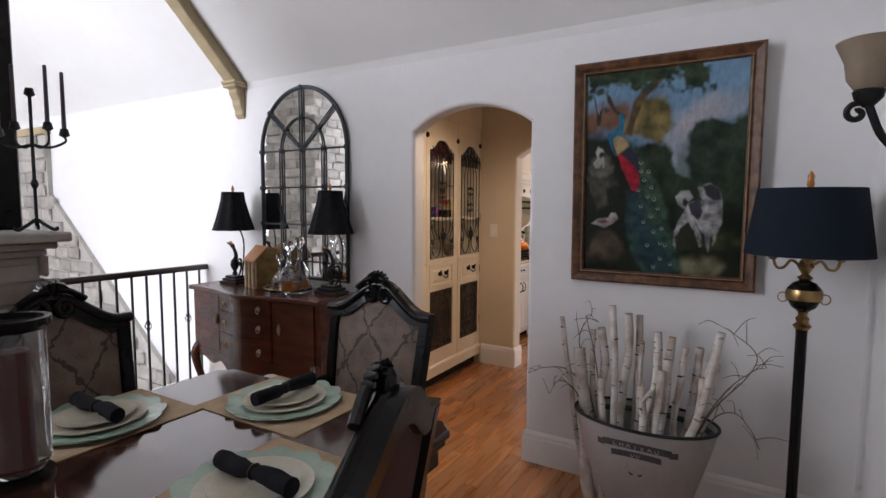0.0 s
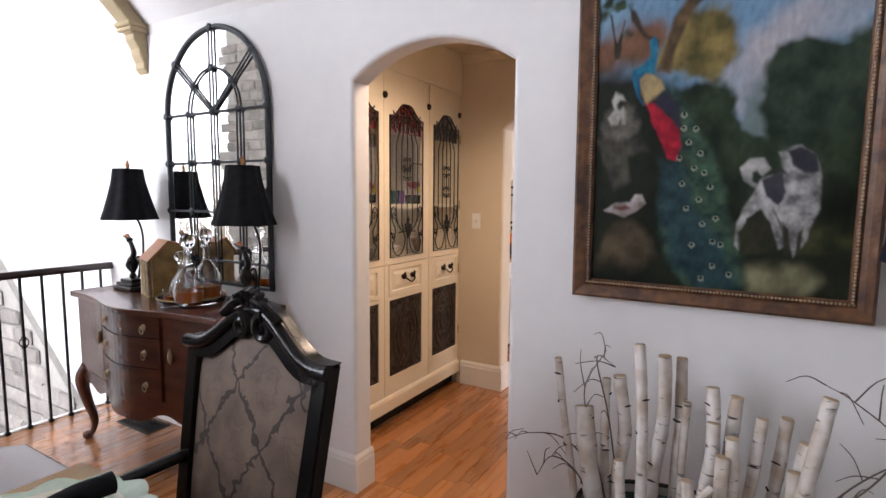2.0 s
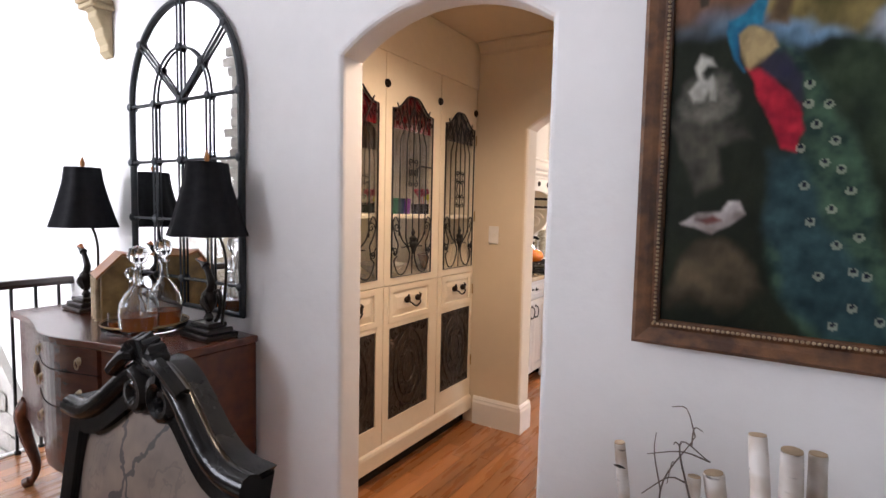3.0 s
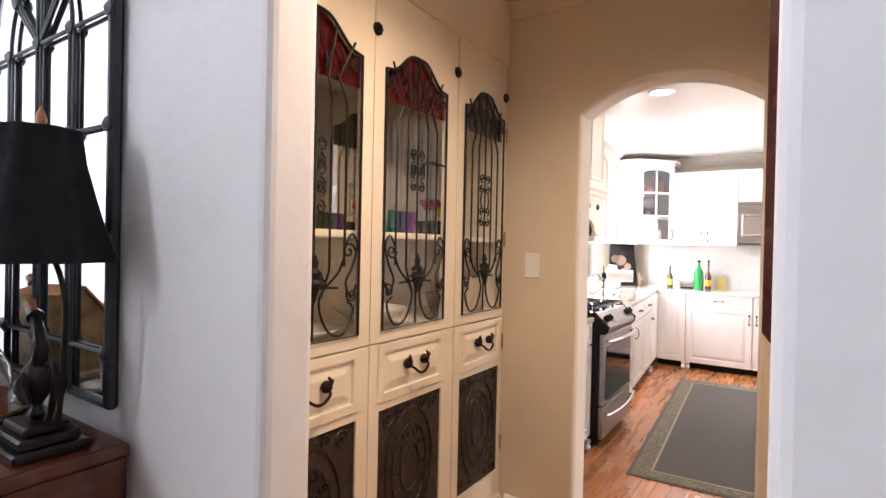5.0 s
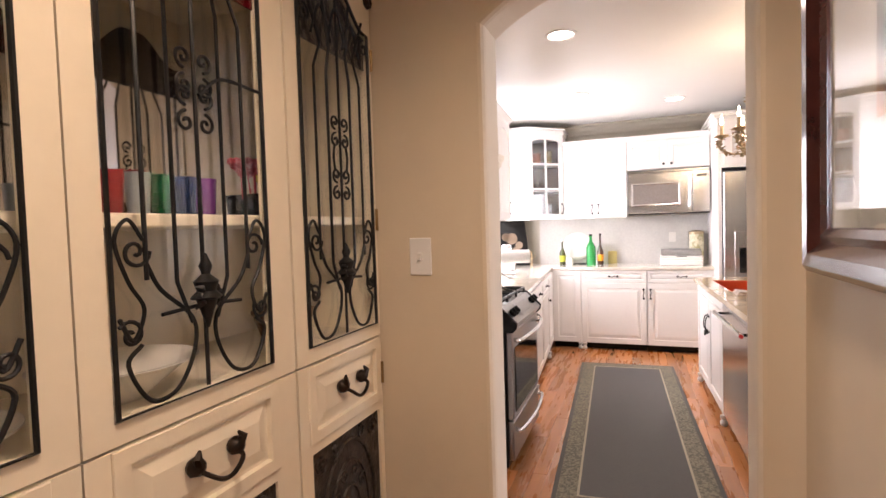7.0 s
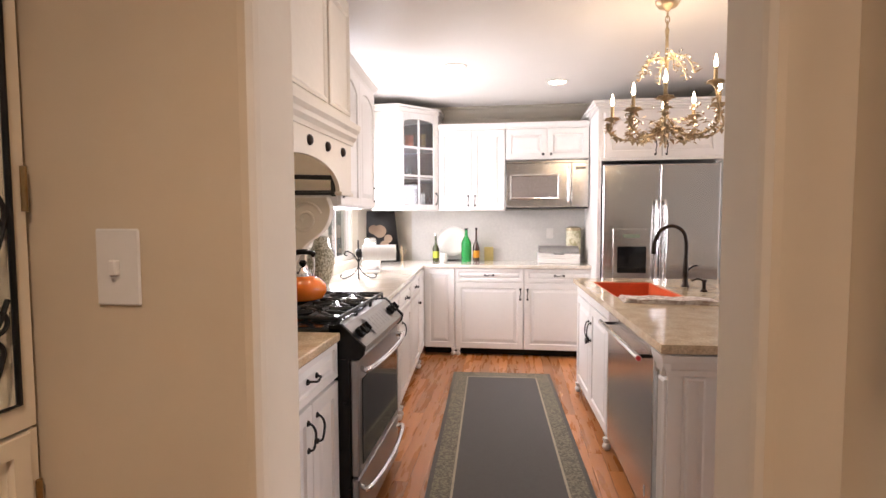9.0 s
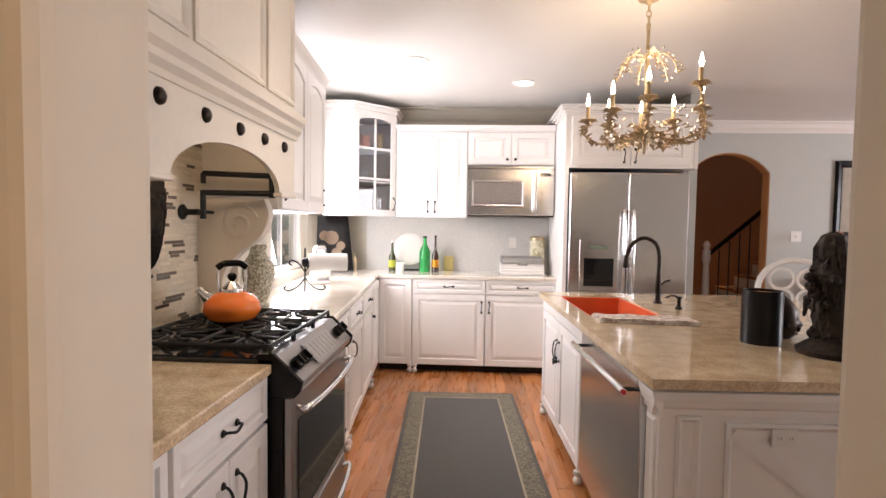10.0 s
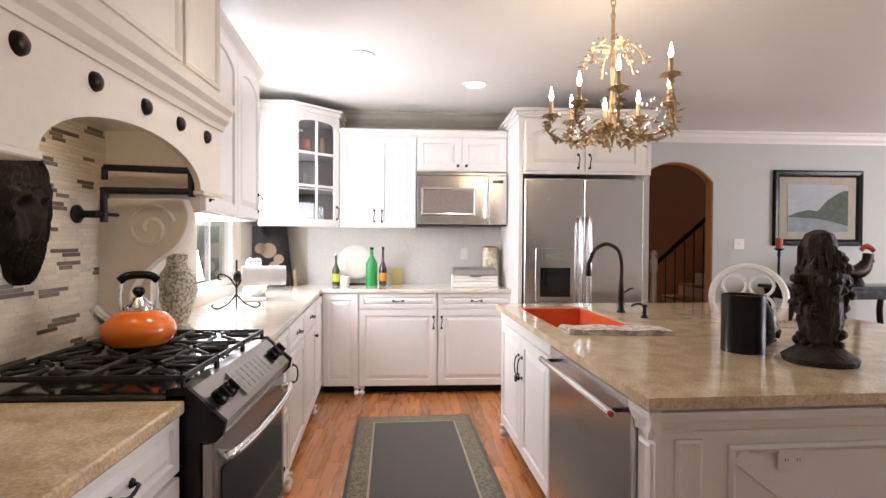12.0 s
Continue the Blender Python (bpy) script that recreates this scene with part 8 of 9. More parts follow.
def dining_chair(x, y, turn):
    root = thing("dining_chair", "black carved dining chair with a brocade padded back", "chair", x, y, 0, turn, "chairs round the table")
    w, zt, lean = 0.30, 1.075, 0.10
    n = 28
    xs_ = [-w + 2 * w * k / n for k in range(n + 1)]

    def rake(z):
        return 0.22 + lean * (z - 0.45) / 0.6

    outer = [(v, zt + back_top(v)) for v in xs_]
    inner = [(v * 0.86, zt - 0.058 + back_top(v) * 0.82) for v in xs_]
    bm = bmesh.new()
    for t0, t1 in ((-0.026, 0.026),):
        a = [bm.verts.new((v, rake(z) + t0, z)) for v, z in outer]
        b = [bm.verts.new((v, rake(z) + t0, z)) for v, z in inner]
        c = [bm.verts.new((v, rake(z) + t1, z)) for v, z in outer]
        d = [bm.verts.new((v, rake(z) + t1, z)) for v, z in inner]
        for k in range(n):
            bm.faces.new((a[k], a[k + 1], b[k + 1], b[k]))
            bm.faces.new((c[k], d[k], d[k + 1], c[k + 1]))
            bm.faces.new((a[k], c[k], c[k + 1], a[k + 1]))
            bm.faces.new((b[k], b[k + 1], d[k + 1], d[k]))
        bm.faces.new((a[0], b[0], d[0], c[0]))
        bm.faces.new((a[-1], c[-1], d[-1], b[-1]))
    tube([(v, rake(z) - 0.026, z - 0.016) for v, z in outer], 0.022, 10, bm)
    part("top_rail", bm, BLACKWOOD, root, "carved black top rail", smooth=True)
    for s_ in (-1, 1):
        bm = bmesh.new()
        tube([(px, rake(zt + 0.09) - 0.03, pz) for px, _, pz in spiral(s_ * 0.048, zt + 0.060, 0.040, 1.4, math.pi / 2, 0, s_, 22)], 0.018, 9, bm, radii=[0.020 - 0.0005 * k for k in range(22)])
        tube(spline([(s_ * 0.02, rake(zt) - 0.028, zt + 0.14), (s_ * 0.06, rake(zt) - 0.03, zt + 0.13), (s_ * 0.12, rake(zt) - 0.026, zt + 0.09)], 5), 0.014, 8, bm)
        part("carved_scroll", bm, BLACKWOOD, root, "carved black scroll", smooth=True)
    bm = lathe([(0.01, -0.03), (0.03, -0.02), (0.035, 0.0), (0.02, 0.012)], 12, None, (0, rake(zt), zt + 0.13), "y")
    for k in range(7):
        a0 = radians(20 + k * 140 / 6)
        tube([(0.01 * math.cos(a0), rake(zt) - 0.022, zt + 0.125), (0.055 * math.cos(a0), rake(zt) - 0.03, zt + 0.13 + 0.038 * math.sin(a0)), (0.06 * math.cos(a0), rake(zt) - 0.012, zt + 0.13 + 0.046 * math.sin(a0))], 0.01, 7, bm, radii=[0.010, 0.013, 0.006])
    part("crest", bm, BLACKWOOD, root, "carved black shell crest", smooth=True)
    for s_ in (-1, 1):
        bm = bmesh.new()
        pts_ = [(s_ * (w - 0.028) * (0.88 + 0.12 * u), rake(0.45 + u * 0.625), 0.45 + u * 0.625 * 0.985) for u in [k / 8 for k in range(9)]]
        rings_ = []
        for px, py, pz in pts_:
            rings_.append([bm.verts.new((px + q * 0.028, py + r * 0.026, pz)) for q, r in ((-1, -1), (1, -1), (1, 1), (-1, 1))])
        for p, q in zip(rings_, rings_[1:]):
            for k in range(4):
                bm.faces.new((p[k], p[(k + 1) % 4], q[(k + 1) % 4], q[k]))
        bm.faces.new(rings_[0][::-1])
        bm.faces.new(rings_[-1])
        bmesh.ops.bevel(bm, geom=list(bm.edges), offset=0.006, segments=2, affect="EDGES")
        part("back_post", bm, BLACKWOOD, root, "black moulded back post")
        part("leg", tube([(s_ * 0.235, 0.22, 0.46), (s_ * 0.24, 0.24, 0.2), (s_ * 0.25, 0.30, 0.0)], 0.022, 8), BLACKWOOD, root, smooth=True)
        part("leg", tube(spline([(s_ * 0.25, -0.24, 0.42), (s_ * 0.275, -0.27, 0.32), (s_ * 0.25, -0.25, 0.14), (s_ * 0.26, -0.27, 0.015)], 5), 0.03, 10, radii=[0.034 - 0.0012 * k for k in range(16)]), BLACKWOOD, root, "curved black front leg", smooth=True)
        part("armrest", tube(spline([(s_ * 0.27, rake(0.72) - 0.02, 0.70), (s_ * 0.30, 0.06, 0.685), (s_ * 0.31, -0.08, 0.665), (s_ * 0.31, -0.13, 0.63), (s_ * 0.29, -0.10, 0.47)], 6), 0.02, 10), BLACKWOOD, root, "curved black armrest", smooth=True)
    part("lower_rail", box(-0.25, 0.205, 0.50, 0.25, 0.25, 0.545, 0.006), BLACKWOOD, root)
    part("seat_rail", slab([(-0.27, -0.26), (0.27, -0.26), (0.245, 0.25), (-0.245, 0.25)], 0.36, 0.43, "z", bevel=0.008), BLACKWOOD, root)
    part("seat", slab([(-0.262, -0.25), (0.262, -0.25), (0.238, 0.19), (-0.238, 0.19)], 0.431, 0.50, "z", bevel=0.02), REDVELVET, root, "dark red seat cushion")
    for side, m_, dy, nm in ((-1, BROCADE, -0.018, "backrest"), (1, REDVELVET, 0.018, "back_cover")):
        bm = bmesh.new()
        rows_ = 16
        grid = []
        for j in range(rows_ + 1):
            row = []
            for k in range(n + 1):
                v = xs_[k] * 0.86
                top_ = zt - 0.056 + back_top(xs_[k]) * 0.82
                z = 0.54 + (top_ - 0.54) * j / rows_
                vx = v * (0.90 + 0.10 * j / rows_)
                bulge = 0.026 * (1 - (2 * k / n - 1) ** 4) * (1 - (2 * j / rows_ - 1) ** 6)
                row.append(bm.verts.new((vx, rake(z) + dy * 0.3 + side * bulge * (1 if side < 0 else 0.4), z)))
            grid.append(row)
        for j in range(rows_):
            for k in range(n):
                q = (grid[j][k], grid[j][k + 1], grid[j + 1][k + 1], grid[j + 1][k])
                bm.faces.new(q if side < 0 else q[::-1])
        part(nm, bm, m_, root, "grey-brown brocade padded back" if side < 0 else "dark red fabric outer back", smooth=True)
    return root


ch_a = dining_chair(-1.245, 1.625, 0)
copy_thing(ch_a, pose(-1.83, 0.95, 0, 0, 0, 90))
copy_thing(ch_a, pose(-0.64, 0.70, 0, 0, 0, -74))

# hurricane candle glass
hur = thing("hurricane_candle", "tall glass hurricane with dark rim and red candle on table", "candle holder", -1.54, 0.60, 0.7605)
part("glass", lathe([(0.06, 0.02), (0.085, 0.05), (0.085, 0.46), (0.081, 0.46), (0.081, 0.052), (0.001, 0.03)], 32), GLASS, hur, "clear glass cylinder", smooth=True)
part("base", lathe([(0.09, 0), (0.09, 0.012), (0.03, 0.018), (0.06, 0.0195)], 28), BLACKWOOD, hur, "black turned base", smooth=True)
part("rim", lathe([(0.087, 0.44), (0.10, 0.455), (0.10, 0.475), (0.082, 0.475), (0.082, 0.462), (0.0865, 0.461)], 32), BLACKWOOD, hur, "dark rim", smooth=True)
part("candle", lathe([(0.045, 0.035), (0.045, 0.38), (0.001, 0.378)], 24), mat("red_wax", (0.11, 0.010, 0.012), rough=0.4), hur, "tall red candle", smooth=True)

# ---- peacock painting ----
pnt = thing("peacock_painting", "large oil painting of a garden peacock in gilt wooden frame", "painting", -0.14, 2.872, 1.742, 0)
pnt.rotation_euler[0] = radians(1.2)
PW, PH = 0.895, 1.18
FRAMEWOOD = mat("gilt_brown_frame", (0.17, 0.075, 0.03), (0.05, 0.02, 0.010), 0.35, scale=22, spread=0.35, coat=0.3, bump=0.002, bump_scale=90)
part("frame", ring_frame(PW, PH, [(0, 0), (0, 0.024), (0.010, 0.032), (0.030, 0.026), (0.044, 0.016), (0.052, 0.022), (0.062, 0.014), (0.066, 0.004)]), FRAMEWOOD, pnt, "brown and gilt wooden frame")
bm = bmesh.new()
for s_ in (-1, 1):
    for k in range(74):
        lathe([(0.001, -0.0265), (0.0035, -0.024), (0.0045, -0.020)], 6, bm, (-0.395 + 0.79 * k / 73, 0, s_ * (PH / 2 - 0.055)), "y")
    for k in range(98):
        lathe([(0.001, -0.0265), (0.0035, -0.024), (0.0045, -0.020)], 6, bm, (s_ * (PW / 2 - 0.055), 0, -0.53 + 1.06 * k / 97), "y")
part("bead_trim", bm, GOLD, pnt, "fine gilt beading", kind="stuff")
IW, IH = PW - 0.13, PH - 0.13


def soft_noise(u, v, size, seed):
    """Smooth noise from -1 to 1 over arrays of places, in three octaves."""
    rs = np.random.RandomState(seed)
    total = np.zeros_like(u)
    for octave, share in ((1, 0.55), (2, 0.3), (4, 0.15)):
        cells = rs.uniform(-1, 1, (64, 64))
        x, y = u * size * octave + 7, v * size * octave * 1.35 + 7
        i, j = np.floor(x).astype(int), np.floor(y).astype(int)
        a, b = x - i, y - j
        a, b = a * a * (3 - 2 * a), b * b * (3 - 2 * b)
        i, j = i % 63, j % 63
        total += share * ((cells[i, j] * (1 - a) + cells[i + 1, j] * a) * (1 - b) + (cells[i, j + 1] * (1 - a) + cells[i + 1, j + 1] * a) * b)
    return total


def inside(u, v, outline):
    """How far places lie inside an outline (negative: outside)."""
    far, odd = np.full(u.shape, 9.0), np.zeros(u.shape, bool)
    for (a, b), (c, d) in zip(outline, outline[1:] + outline[:1]):
        t = np.clip(((u - a) * (c - a) + (v - b) * (d - b)) / ((c - a) ** 2 + (d - b) ** 2 + 1e-9), 0, 1)
        far = np.minimum(far, np.hypot(u - a - t * (c - a), v - b - t * (d - b)))
        if b != d:
            odd ^= ((b > v) != (d > v)) & (u < (c - a) * (v - b) / (d - b) + a)
    return np.where(odd, far, -far)


# soft strokes from back to front: feather, raggedness, its scale, two colours, the scale of their mixing, outline in shares of the canvas
STROKES = []
STROKES.append((0.03, 0.03, 3, (0.17, 0.29, 0.4), (0.12, 0.22, 0.33), 3, [(-0.145, -0.086), (1.014, -0.025), (1.059, 0.446), (0.929, 0.446), (0.776, 0.563), (0.661, 0.564), (0.506, 0.406), (-0.013, 0.318)]))  # sky
STROKES.append((0.035, 0.06, 5, (0.4, 0.36, 0.37), (0.2, 0.27, 0.34), 4, [(0.484, 0.311), (0.577, 0.246), (0.684, 0.183), (0.777, 0.146), (0.902, 0.131), (1.014, 0.147), (1.027, 0.281), (0.883, 0.278), (0.757, 0.315), (0.702, 0.446), (0.66, 0.538), (0.593, 0.512), (0.538, 0.406)]))  # cloud
STROKES.append((0.03, 0.05, 7, (0.15, 0.2, 0.2), (0.09, 0.13, 0.13), 8, [(0.586, 0.406), (0.65, 0.386), (0.732, 0.407), (0.808, 0.563), (0.711, 0.577), (0.61, 0.525)]))  # mist
STROKES.append((0.05, 0.06, 6, (0.2, 0.095, 0.055), (0.09, 0.05, 0.028), 7, [(-0.015, 0.191), (0.142, 0.111), (0.3, 0.117), (0.336, 0.214), (0.276, 0.308), (-0.013, 0.297)]))  # rust
STROKES.append((0.03, 0.07, 8, (0.22, 0.165, 0.06), (0.07, 0.06, 0.02), 12, [(0.272, 0.198), (0.38, 0.12), (0.523, 0.138), (0.574, 0.206), (0.54, 0.299), (0.505, 0.392), (0.374, 0.351), (0.291, 0.295)]))  # gold
STROKES.append((0.02, 0.05, 9, (0.035, 0.055, 0.035), (0.012, 0.02, 0.015), 14, [(0.687, 0.341), (0.706, 0.275), (0.8, 0.244), (0.914, 0.272), (1.038, 0.236), (1.07, 0.56), (0.71, 0.564), (0.67, 0.446)]))  # farbush
STROKES.append((0.02, 0.05, 9, (0.028, 0.045, 0.024), (0.008, 0.013, 0.009), 12, [(0.326, 0.364), (0.454, 0.351), (0.57, 0.406), (0.608, 0.499), (0.708, 0.531), (0.936, 0.523), (1.062, 0.484), (1.088, 0.736), (0.894, 0.793), (0.608, 0.751), (0.47, 0.647)]))  # shrub
STROKES.append((0.05, 0.04, 5, (0.014, 0.017, 0.01), (0.007, 0.009, 0.006), 6, [(-0.045, 0.303), (0.211, 0.294), (0.376, 0.405), (0.588, 0.698), (1.08, 0.661), (1.119, 1.038), (-0.032, 1.113)]))  # ground
STROKES.append((0.03, 0.03, 9, (0.075, 0.08, 0.03), (0.02, 0.025, 0.012), 14, [(0.595, 0.804), (0.826, 0.783), (1.046, 0.814), (1.049, 0.852), (0.833, 0.867), (0.615, 0.856)]))  # grass
STROKES.append((0.03, 0.03, 8, (0.2, 0.19, 0.11), (0.06, 0.06, 0.03), 10, [(0.619, 0.929), (0.718, 0.904), (0.837, 0.912), (0.907, 0.947), (0.862, 1.008), (0.659, 1.013)]))  # path
STROKES.append((0.01, 0.012, 9, (0.13, 0.08, 0.04), (0.04, 0.028, 0.016), 14, [(0.26, 0.308), (0.289, 0.226), (0.317, 0.145), (0.378, 0.093), (0.44, 0.054), (0.516, 0.011), (0.533, 0.032), (0.427, 0.108), (0.381, 0.161), (0.345, 0.228), (0.311, 0.316)]))  # trunk
STROKES.append((0.008, 0.01, 9, (0.05, 0.035, 0.022), (0.02, 0.016, 0.012), 12, [(0.125, 0.083), (0.158, 0.112), (0.199, 0.176), (0.264, 0.212), (0.26, 0.233), (0.192, 0.196), (0.143, 0.139)]))  # limb
STROKES.append((0.006, 0.008, 9, (0.045, 0.035, 0.022), (0.02, 0.016, 0.012), 12, [(0.044, 0.108), (0.059, 0.108), (0.084, 0.2), (0.111, 0.131), (0.12, 0.136), (0.095, 0.25), (0.079, 0.252)]))  # stem
STROKES.append((0.02, 0.09, 12, (0.045, 0.07, 0.035), (0.012, 0.022, 0.013), 16, [(-0.051, -0.081), (0.764, -0.037), (0.789, 0.094), (0.745, 0.139), (0.647, 0.089), (0.551, 0.066), (0.409, 0.08), (0.33, 0.07), (0.253, 0.115), (0.172, 0.071), (0.126, 0.125), (-0.0, 0.134)]))  # leaves
STROKES.append((0.015, 0.02, 9, (0.07, 0.066, 0.05), (0.018, 0.018, 0.014), 14, [(0.015, 0.523), (0.219, 0.515), (0.245, 0.563), (0.139, 0.571), (0.158, 0.654), (0.093, 0.684), (0.041, 0.6)]))  # ledge
STROKES.append((0.025, 0.03, 8, (0.1, 0.075, 0.045), (0.02, 0.017, 0.011), 10, [(0.055, 0.853), (0.112, 0.795), (0.178, 0.79), (0.238, 0.832), (0.291, 0.898), (0.234, 0.956), (0.1, 0.963), (0.033, 0.953)]))  # rock
STROKES.append((0.02, 0.02, 14, (0.13, 0.125, 0.10), (0.03, 0.03, 0.026), 22, [(0.026, 0.474), (0.038, 0.431), (0.078, 0.411), (0.167, 0.418), (0.197, 0.466), (0.186, 0.508), (0.105, 0.527), (0.04, 0.513)]))  # down
STROKES.append((0.008, 0.008, 16, (0.42, 0.41, 0.36), (0.16, 0.16, 0.14), 20, [(0.072, 0.389), (0.085, 0.364), (0.117, 0.373), (0.131, 0.393), (0.105, 0.39), (0.092, 0.404), (0.115, 0.432), (0.1, 0.467), (0.068, 0.474), (0.051, 0.446), (0.078, 0.42)]))  # goose
STROKES.append((0.008, 0.008, 16, (0.34, 0.33, 0.29), (0.14, 0.14, 0.12), 20, [(0.106, 0.429), (0.121, 0.415), (0.138, 0.446), (0.136, 0.473), (0.116, 0.471)]))  # goose2
STROKES.append((0.006, 0.006, 16, (0.46, 0.43, 0.41), (0.16, 0.13, 0.12), 18, [(0.048, 0.758), (0.102, 0.732), (0.168, 0.73), (0.189, 0.706), (0.219, 0.704), (0.236, 0.731), (0.194, 0.761), (0.145, 0.782), (0.092, 0.768), (0.053, 0.762)]))  # duck
STROKES.append((0.006, 0.006, 16, (0.16, 0.05, 0.04), (0.06, 0.03, 0.03), 18, [(0.094, 0.747), (0.144, 0.738), (0.169, 0.748), (0.128, 0.761)]))  # duckwing
STROKES.append((0.022, 0.02, 9, (0.05, 0.1, 0.06), (0.014, 0.032, 0.026), 26, [(0.253, 0.336), (0.313, 0.343), (0.376, 0.405), (0.437, 0.486), (0.499, 0.58), (0.546, 0.686), (0.568, 0.778), (0.616, 0.883), (0.657, 0.993), (0.523, 1.007), (0.404, 1.001), (0.323, 0.869), (0.291, 0.706), (0.361, 0.595), (0.364, 0.486), (0.295, 0.391)]))  # tail
STROKES.append((0.02, 0.02, 9, (0.025, 0.06, 0.065), (0.01, 0.022, 0.026), 20, [(0.287, 0.596), (0.361, 0.595), (0.442, 0.756), (0.565, 0.872), (0.624, 1.002), (0.456, 1.011), (0.35, 0.922), (0.293, 0.761)]))  # train
STROKES.append((0.007, 0.01, 22, (0.4, 0.015, 0.03), (0.2, 0.008, 0.02), 26, [(0.215, 0.404), (0.272, 0.418), (0.317, 0.452), (0.361, 0.497), (0.373, 0.548), (0.359, 0.595), (0.322, 0.582), (0.284, 0.528), (0.253, 0.466)]))  # wing
STROKES.append((0.01, 0.008, 14, (0.02, 0.02, 0.045), (0.03, 0.03, 0.03), 14, [(0.238, 0.384), (0.311, 0.377), (0.361, 0.432), (0.368, 0.507), (0.317, 0.452), (0.26, 0.415)]))  # wingdark
STROKES.append((0.008, 0.008, 14, (0.36, 0.27, 0.13), (0.17, 0.12, 0.06), 20, [(0.183, 0.328), (0.22, 0.31), (0.277, 0.336), (0.297, 0.366), (0.263, 0.388), (0.223, 0.404), (0.195, 0.376)]))  # back
STROKES.append((0.006, 0.006, 14, (0.012, 0.16, 0.25), (0.008, 0.05, 0.12), 20, [(0.228, 0.211), (0.246, 0.198), (0.26, 0.219), (0.259, 0.274), (0.247, 0.311), (0.212, 0.31), (0.188, 0.328), (0.198, 0.39), (0.209, 0.411), (0.179, 0.383), (0.151, 0.32), (0.155, 0.295), (0.203, 0.282), (0.229, 0.259)]))  # neck
STROKES.append((0.006, 0.006, 14, (0.42, 0.41, 0.39), (0.15, 0.15, 0.15), 18, [(0.67, 0.689), (0.618, 0.658), (0.606, 0.621), (0.639, 0.595), (0.688, 0.594), (0.71, 0.623), (0.683, 0.643), (0.665, 0.624), (0.646, 0.633), (0.651, 0.66), (0.686, 0.676)]))  # dogtail
STROKES.append((0.007, 0.008, 14, (0.42, 0.41, 0.40), (0.10, 0.10, 0.10), 24, [(0.647, 0.71), (0.684, 0.656), (0.765, 0.639), (0.736, 0.577), (0.808, 0.56), (0.86, 0.588), (0.885, 0.652), (0.886, 0.742), (0.847, 0.834), (0.809, 0.887), (0.787, 0.81), (0.732, 0.747), (0.781, 0.849), (0.757, 0.864), (0.711, 0.8), (0.674, 0.749), (0.612, 0.817), (0.615, 0.87), (0.595, 0.857), (0.602, 0.791)]))  # dog
STROKES.append((0.006, 0.004, 14, (0.03, 0.03, 0.018), (0.015, 0.018, 0.011), 12, [(0.638, 0.773), (0.687, 0.743), (0.727, 0.786), (0.76, 0.876), (0.62, 0.885)]))  # gap
STROKES.append((0.006, 0.004, 14, (0.03, 0.03, 0.018), (0.015, 0.018, 0.011), 12, [(0.766, 0.782), (0.789, 0.804), (0.795, 0.88), (0.78, 0.881)]))  # gap
STROKES.append((0.006, 0.004, 14, (0.03, 0.03, 0.018), (0.015, 0.018, 0.011), 12, [(0.82, 0.812), (0.837, 0.795), (0.832, 0.86), (0.818, 0.884)]))  # gap
STROKES.append((0.006, 0.008, 14, (0.02, 0.02, 0.03), (0.04, 0.04, 0.05), 10, [(0.757, 0.57), (0.808, 0.56), (0.86, 0.588), (0.873, 0.633), (0.831, 0.638), (0.788, 0.615)]))  # patch
STROKES.append((0.006, 0.01, 14, (0.025, 0.025, 0.04), (0.05, 0.05, 0.06), 10, [(0.681, 0.656), (0.748, 0.635), (0.773, 0.693), (0.747, 0.731), (0.704, 0.708)]))  # patch2
FEATHER_EYES = [(0.368, 0.586), (0.402, 0.538), (0.45, 0.574), (0.429, 0.619), (0.384, 0.668), (0.496, 0.679), (0.454, 0.718), (0.405, 0.746), (0.523, 0.777), (0.473, 0.795), (0.435, 0.864), (0.516, 0.85), (0.52, 0.927), (0.586, 0.952), (0.38, 0.493), (0.429, 0.497), (0.469, 0.634), (0.548, 0.859), (0.479, 0.97), (0.379, 0.452)]
NU, NV = 216, 300
gu, gv = (g.ravel() for g in np.meshgrid(np.linspace(0, 1, NU), np.linspace(0, 1, NV)))
colour = np.tile((0.010, 0.014, 0.010), (gu.size, 1))
for n, (feather, ragged, rs_, c1, c2, ms, outline) in enumerate(STROKES):
    edge = inside(gu, gv, outline) + ragged * soft_noise(gu, gv, rs_, n)
    cover = np.clip(0.5 + edge / (2 * feather), 0, 1)[:, None]
    cover = cover * cover * (3 - 2 * cover)
    blend = np.clip(0.5 + 0.9 * soft_noise(gu, gv, ms, 100 + n), 0, 1)[:, None]
    colour = colour * (1 - cover) + cover * (blend * np.array(c1) + (1 - blend) * np.array(c2))
for eu, ev in FEATHER_EYES:
    far = np.hypot(gu - eu, (gv - ev) * 1.3)[:, None]
    colour = np.where(far < 0.013, colour * 0.45 + 0.55 * np.array((0.30, 0.32, 0.24)), colour)
    colour = np.where(np.hypot(gu - eu, (gv - ev + 0.003) * 1.3)[:, None] < 0.006, np.array((0.008, 0.010, 0.02)), colour)
strokes = soft_noise(gu * 1.6 + gv, gv * 0.6 - gu, 30, 77)[:, None]
colour = np.clip(colour * (1 + 0.22 * strokes), 0, 1)
me = bpy.data.meshes.new("canvas")
nu = np.arange(NU - 1)
first = (np.arange(NV - 1)[:, None] * NU + nu).ravel()
quads = np.stack([first, first + NU, first + NU + 1, first + 1], 1)
me.from_pydata(np.stack([-IW / 2 + gu * IW, -0.0045 - 0.0004 * strokes[:, 0], IH / 2 - gv * IH], 1).tolist(), [], quads.tolist())
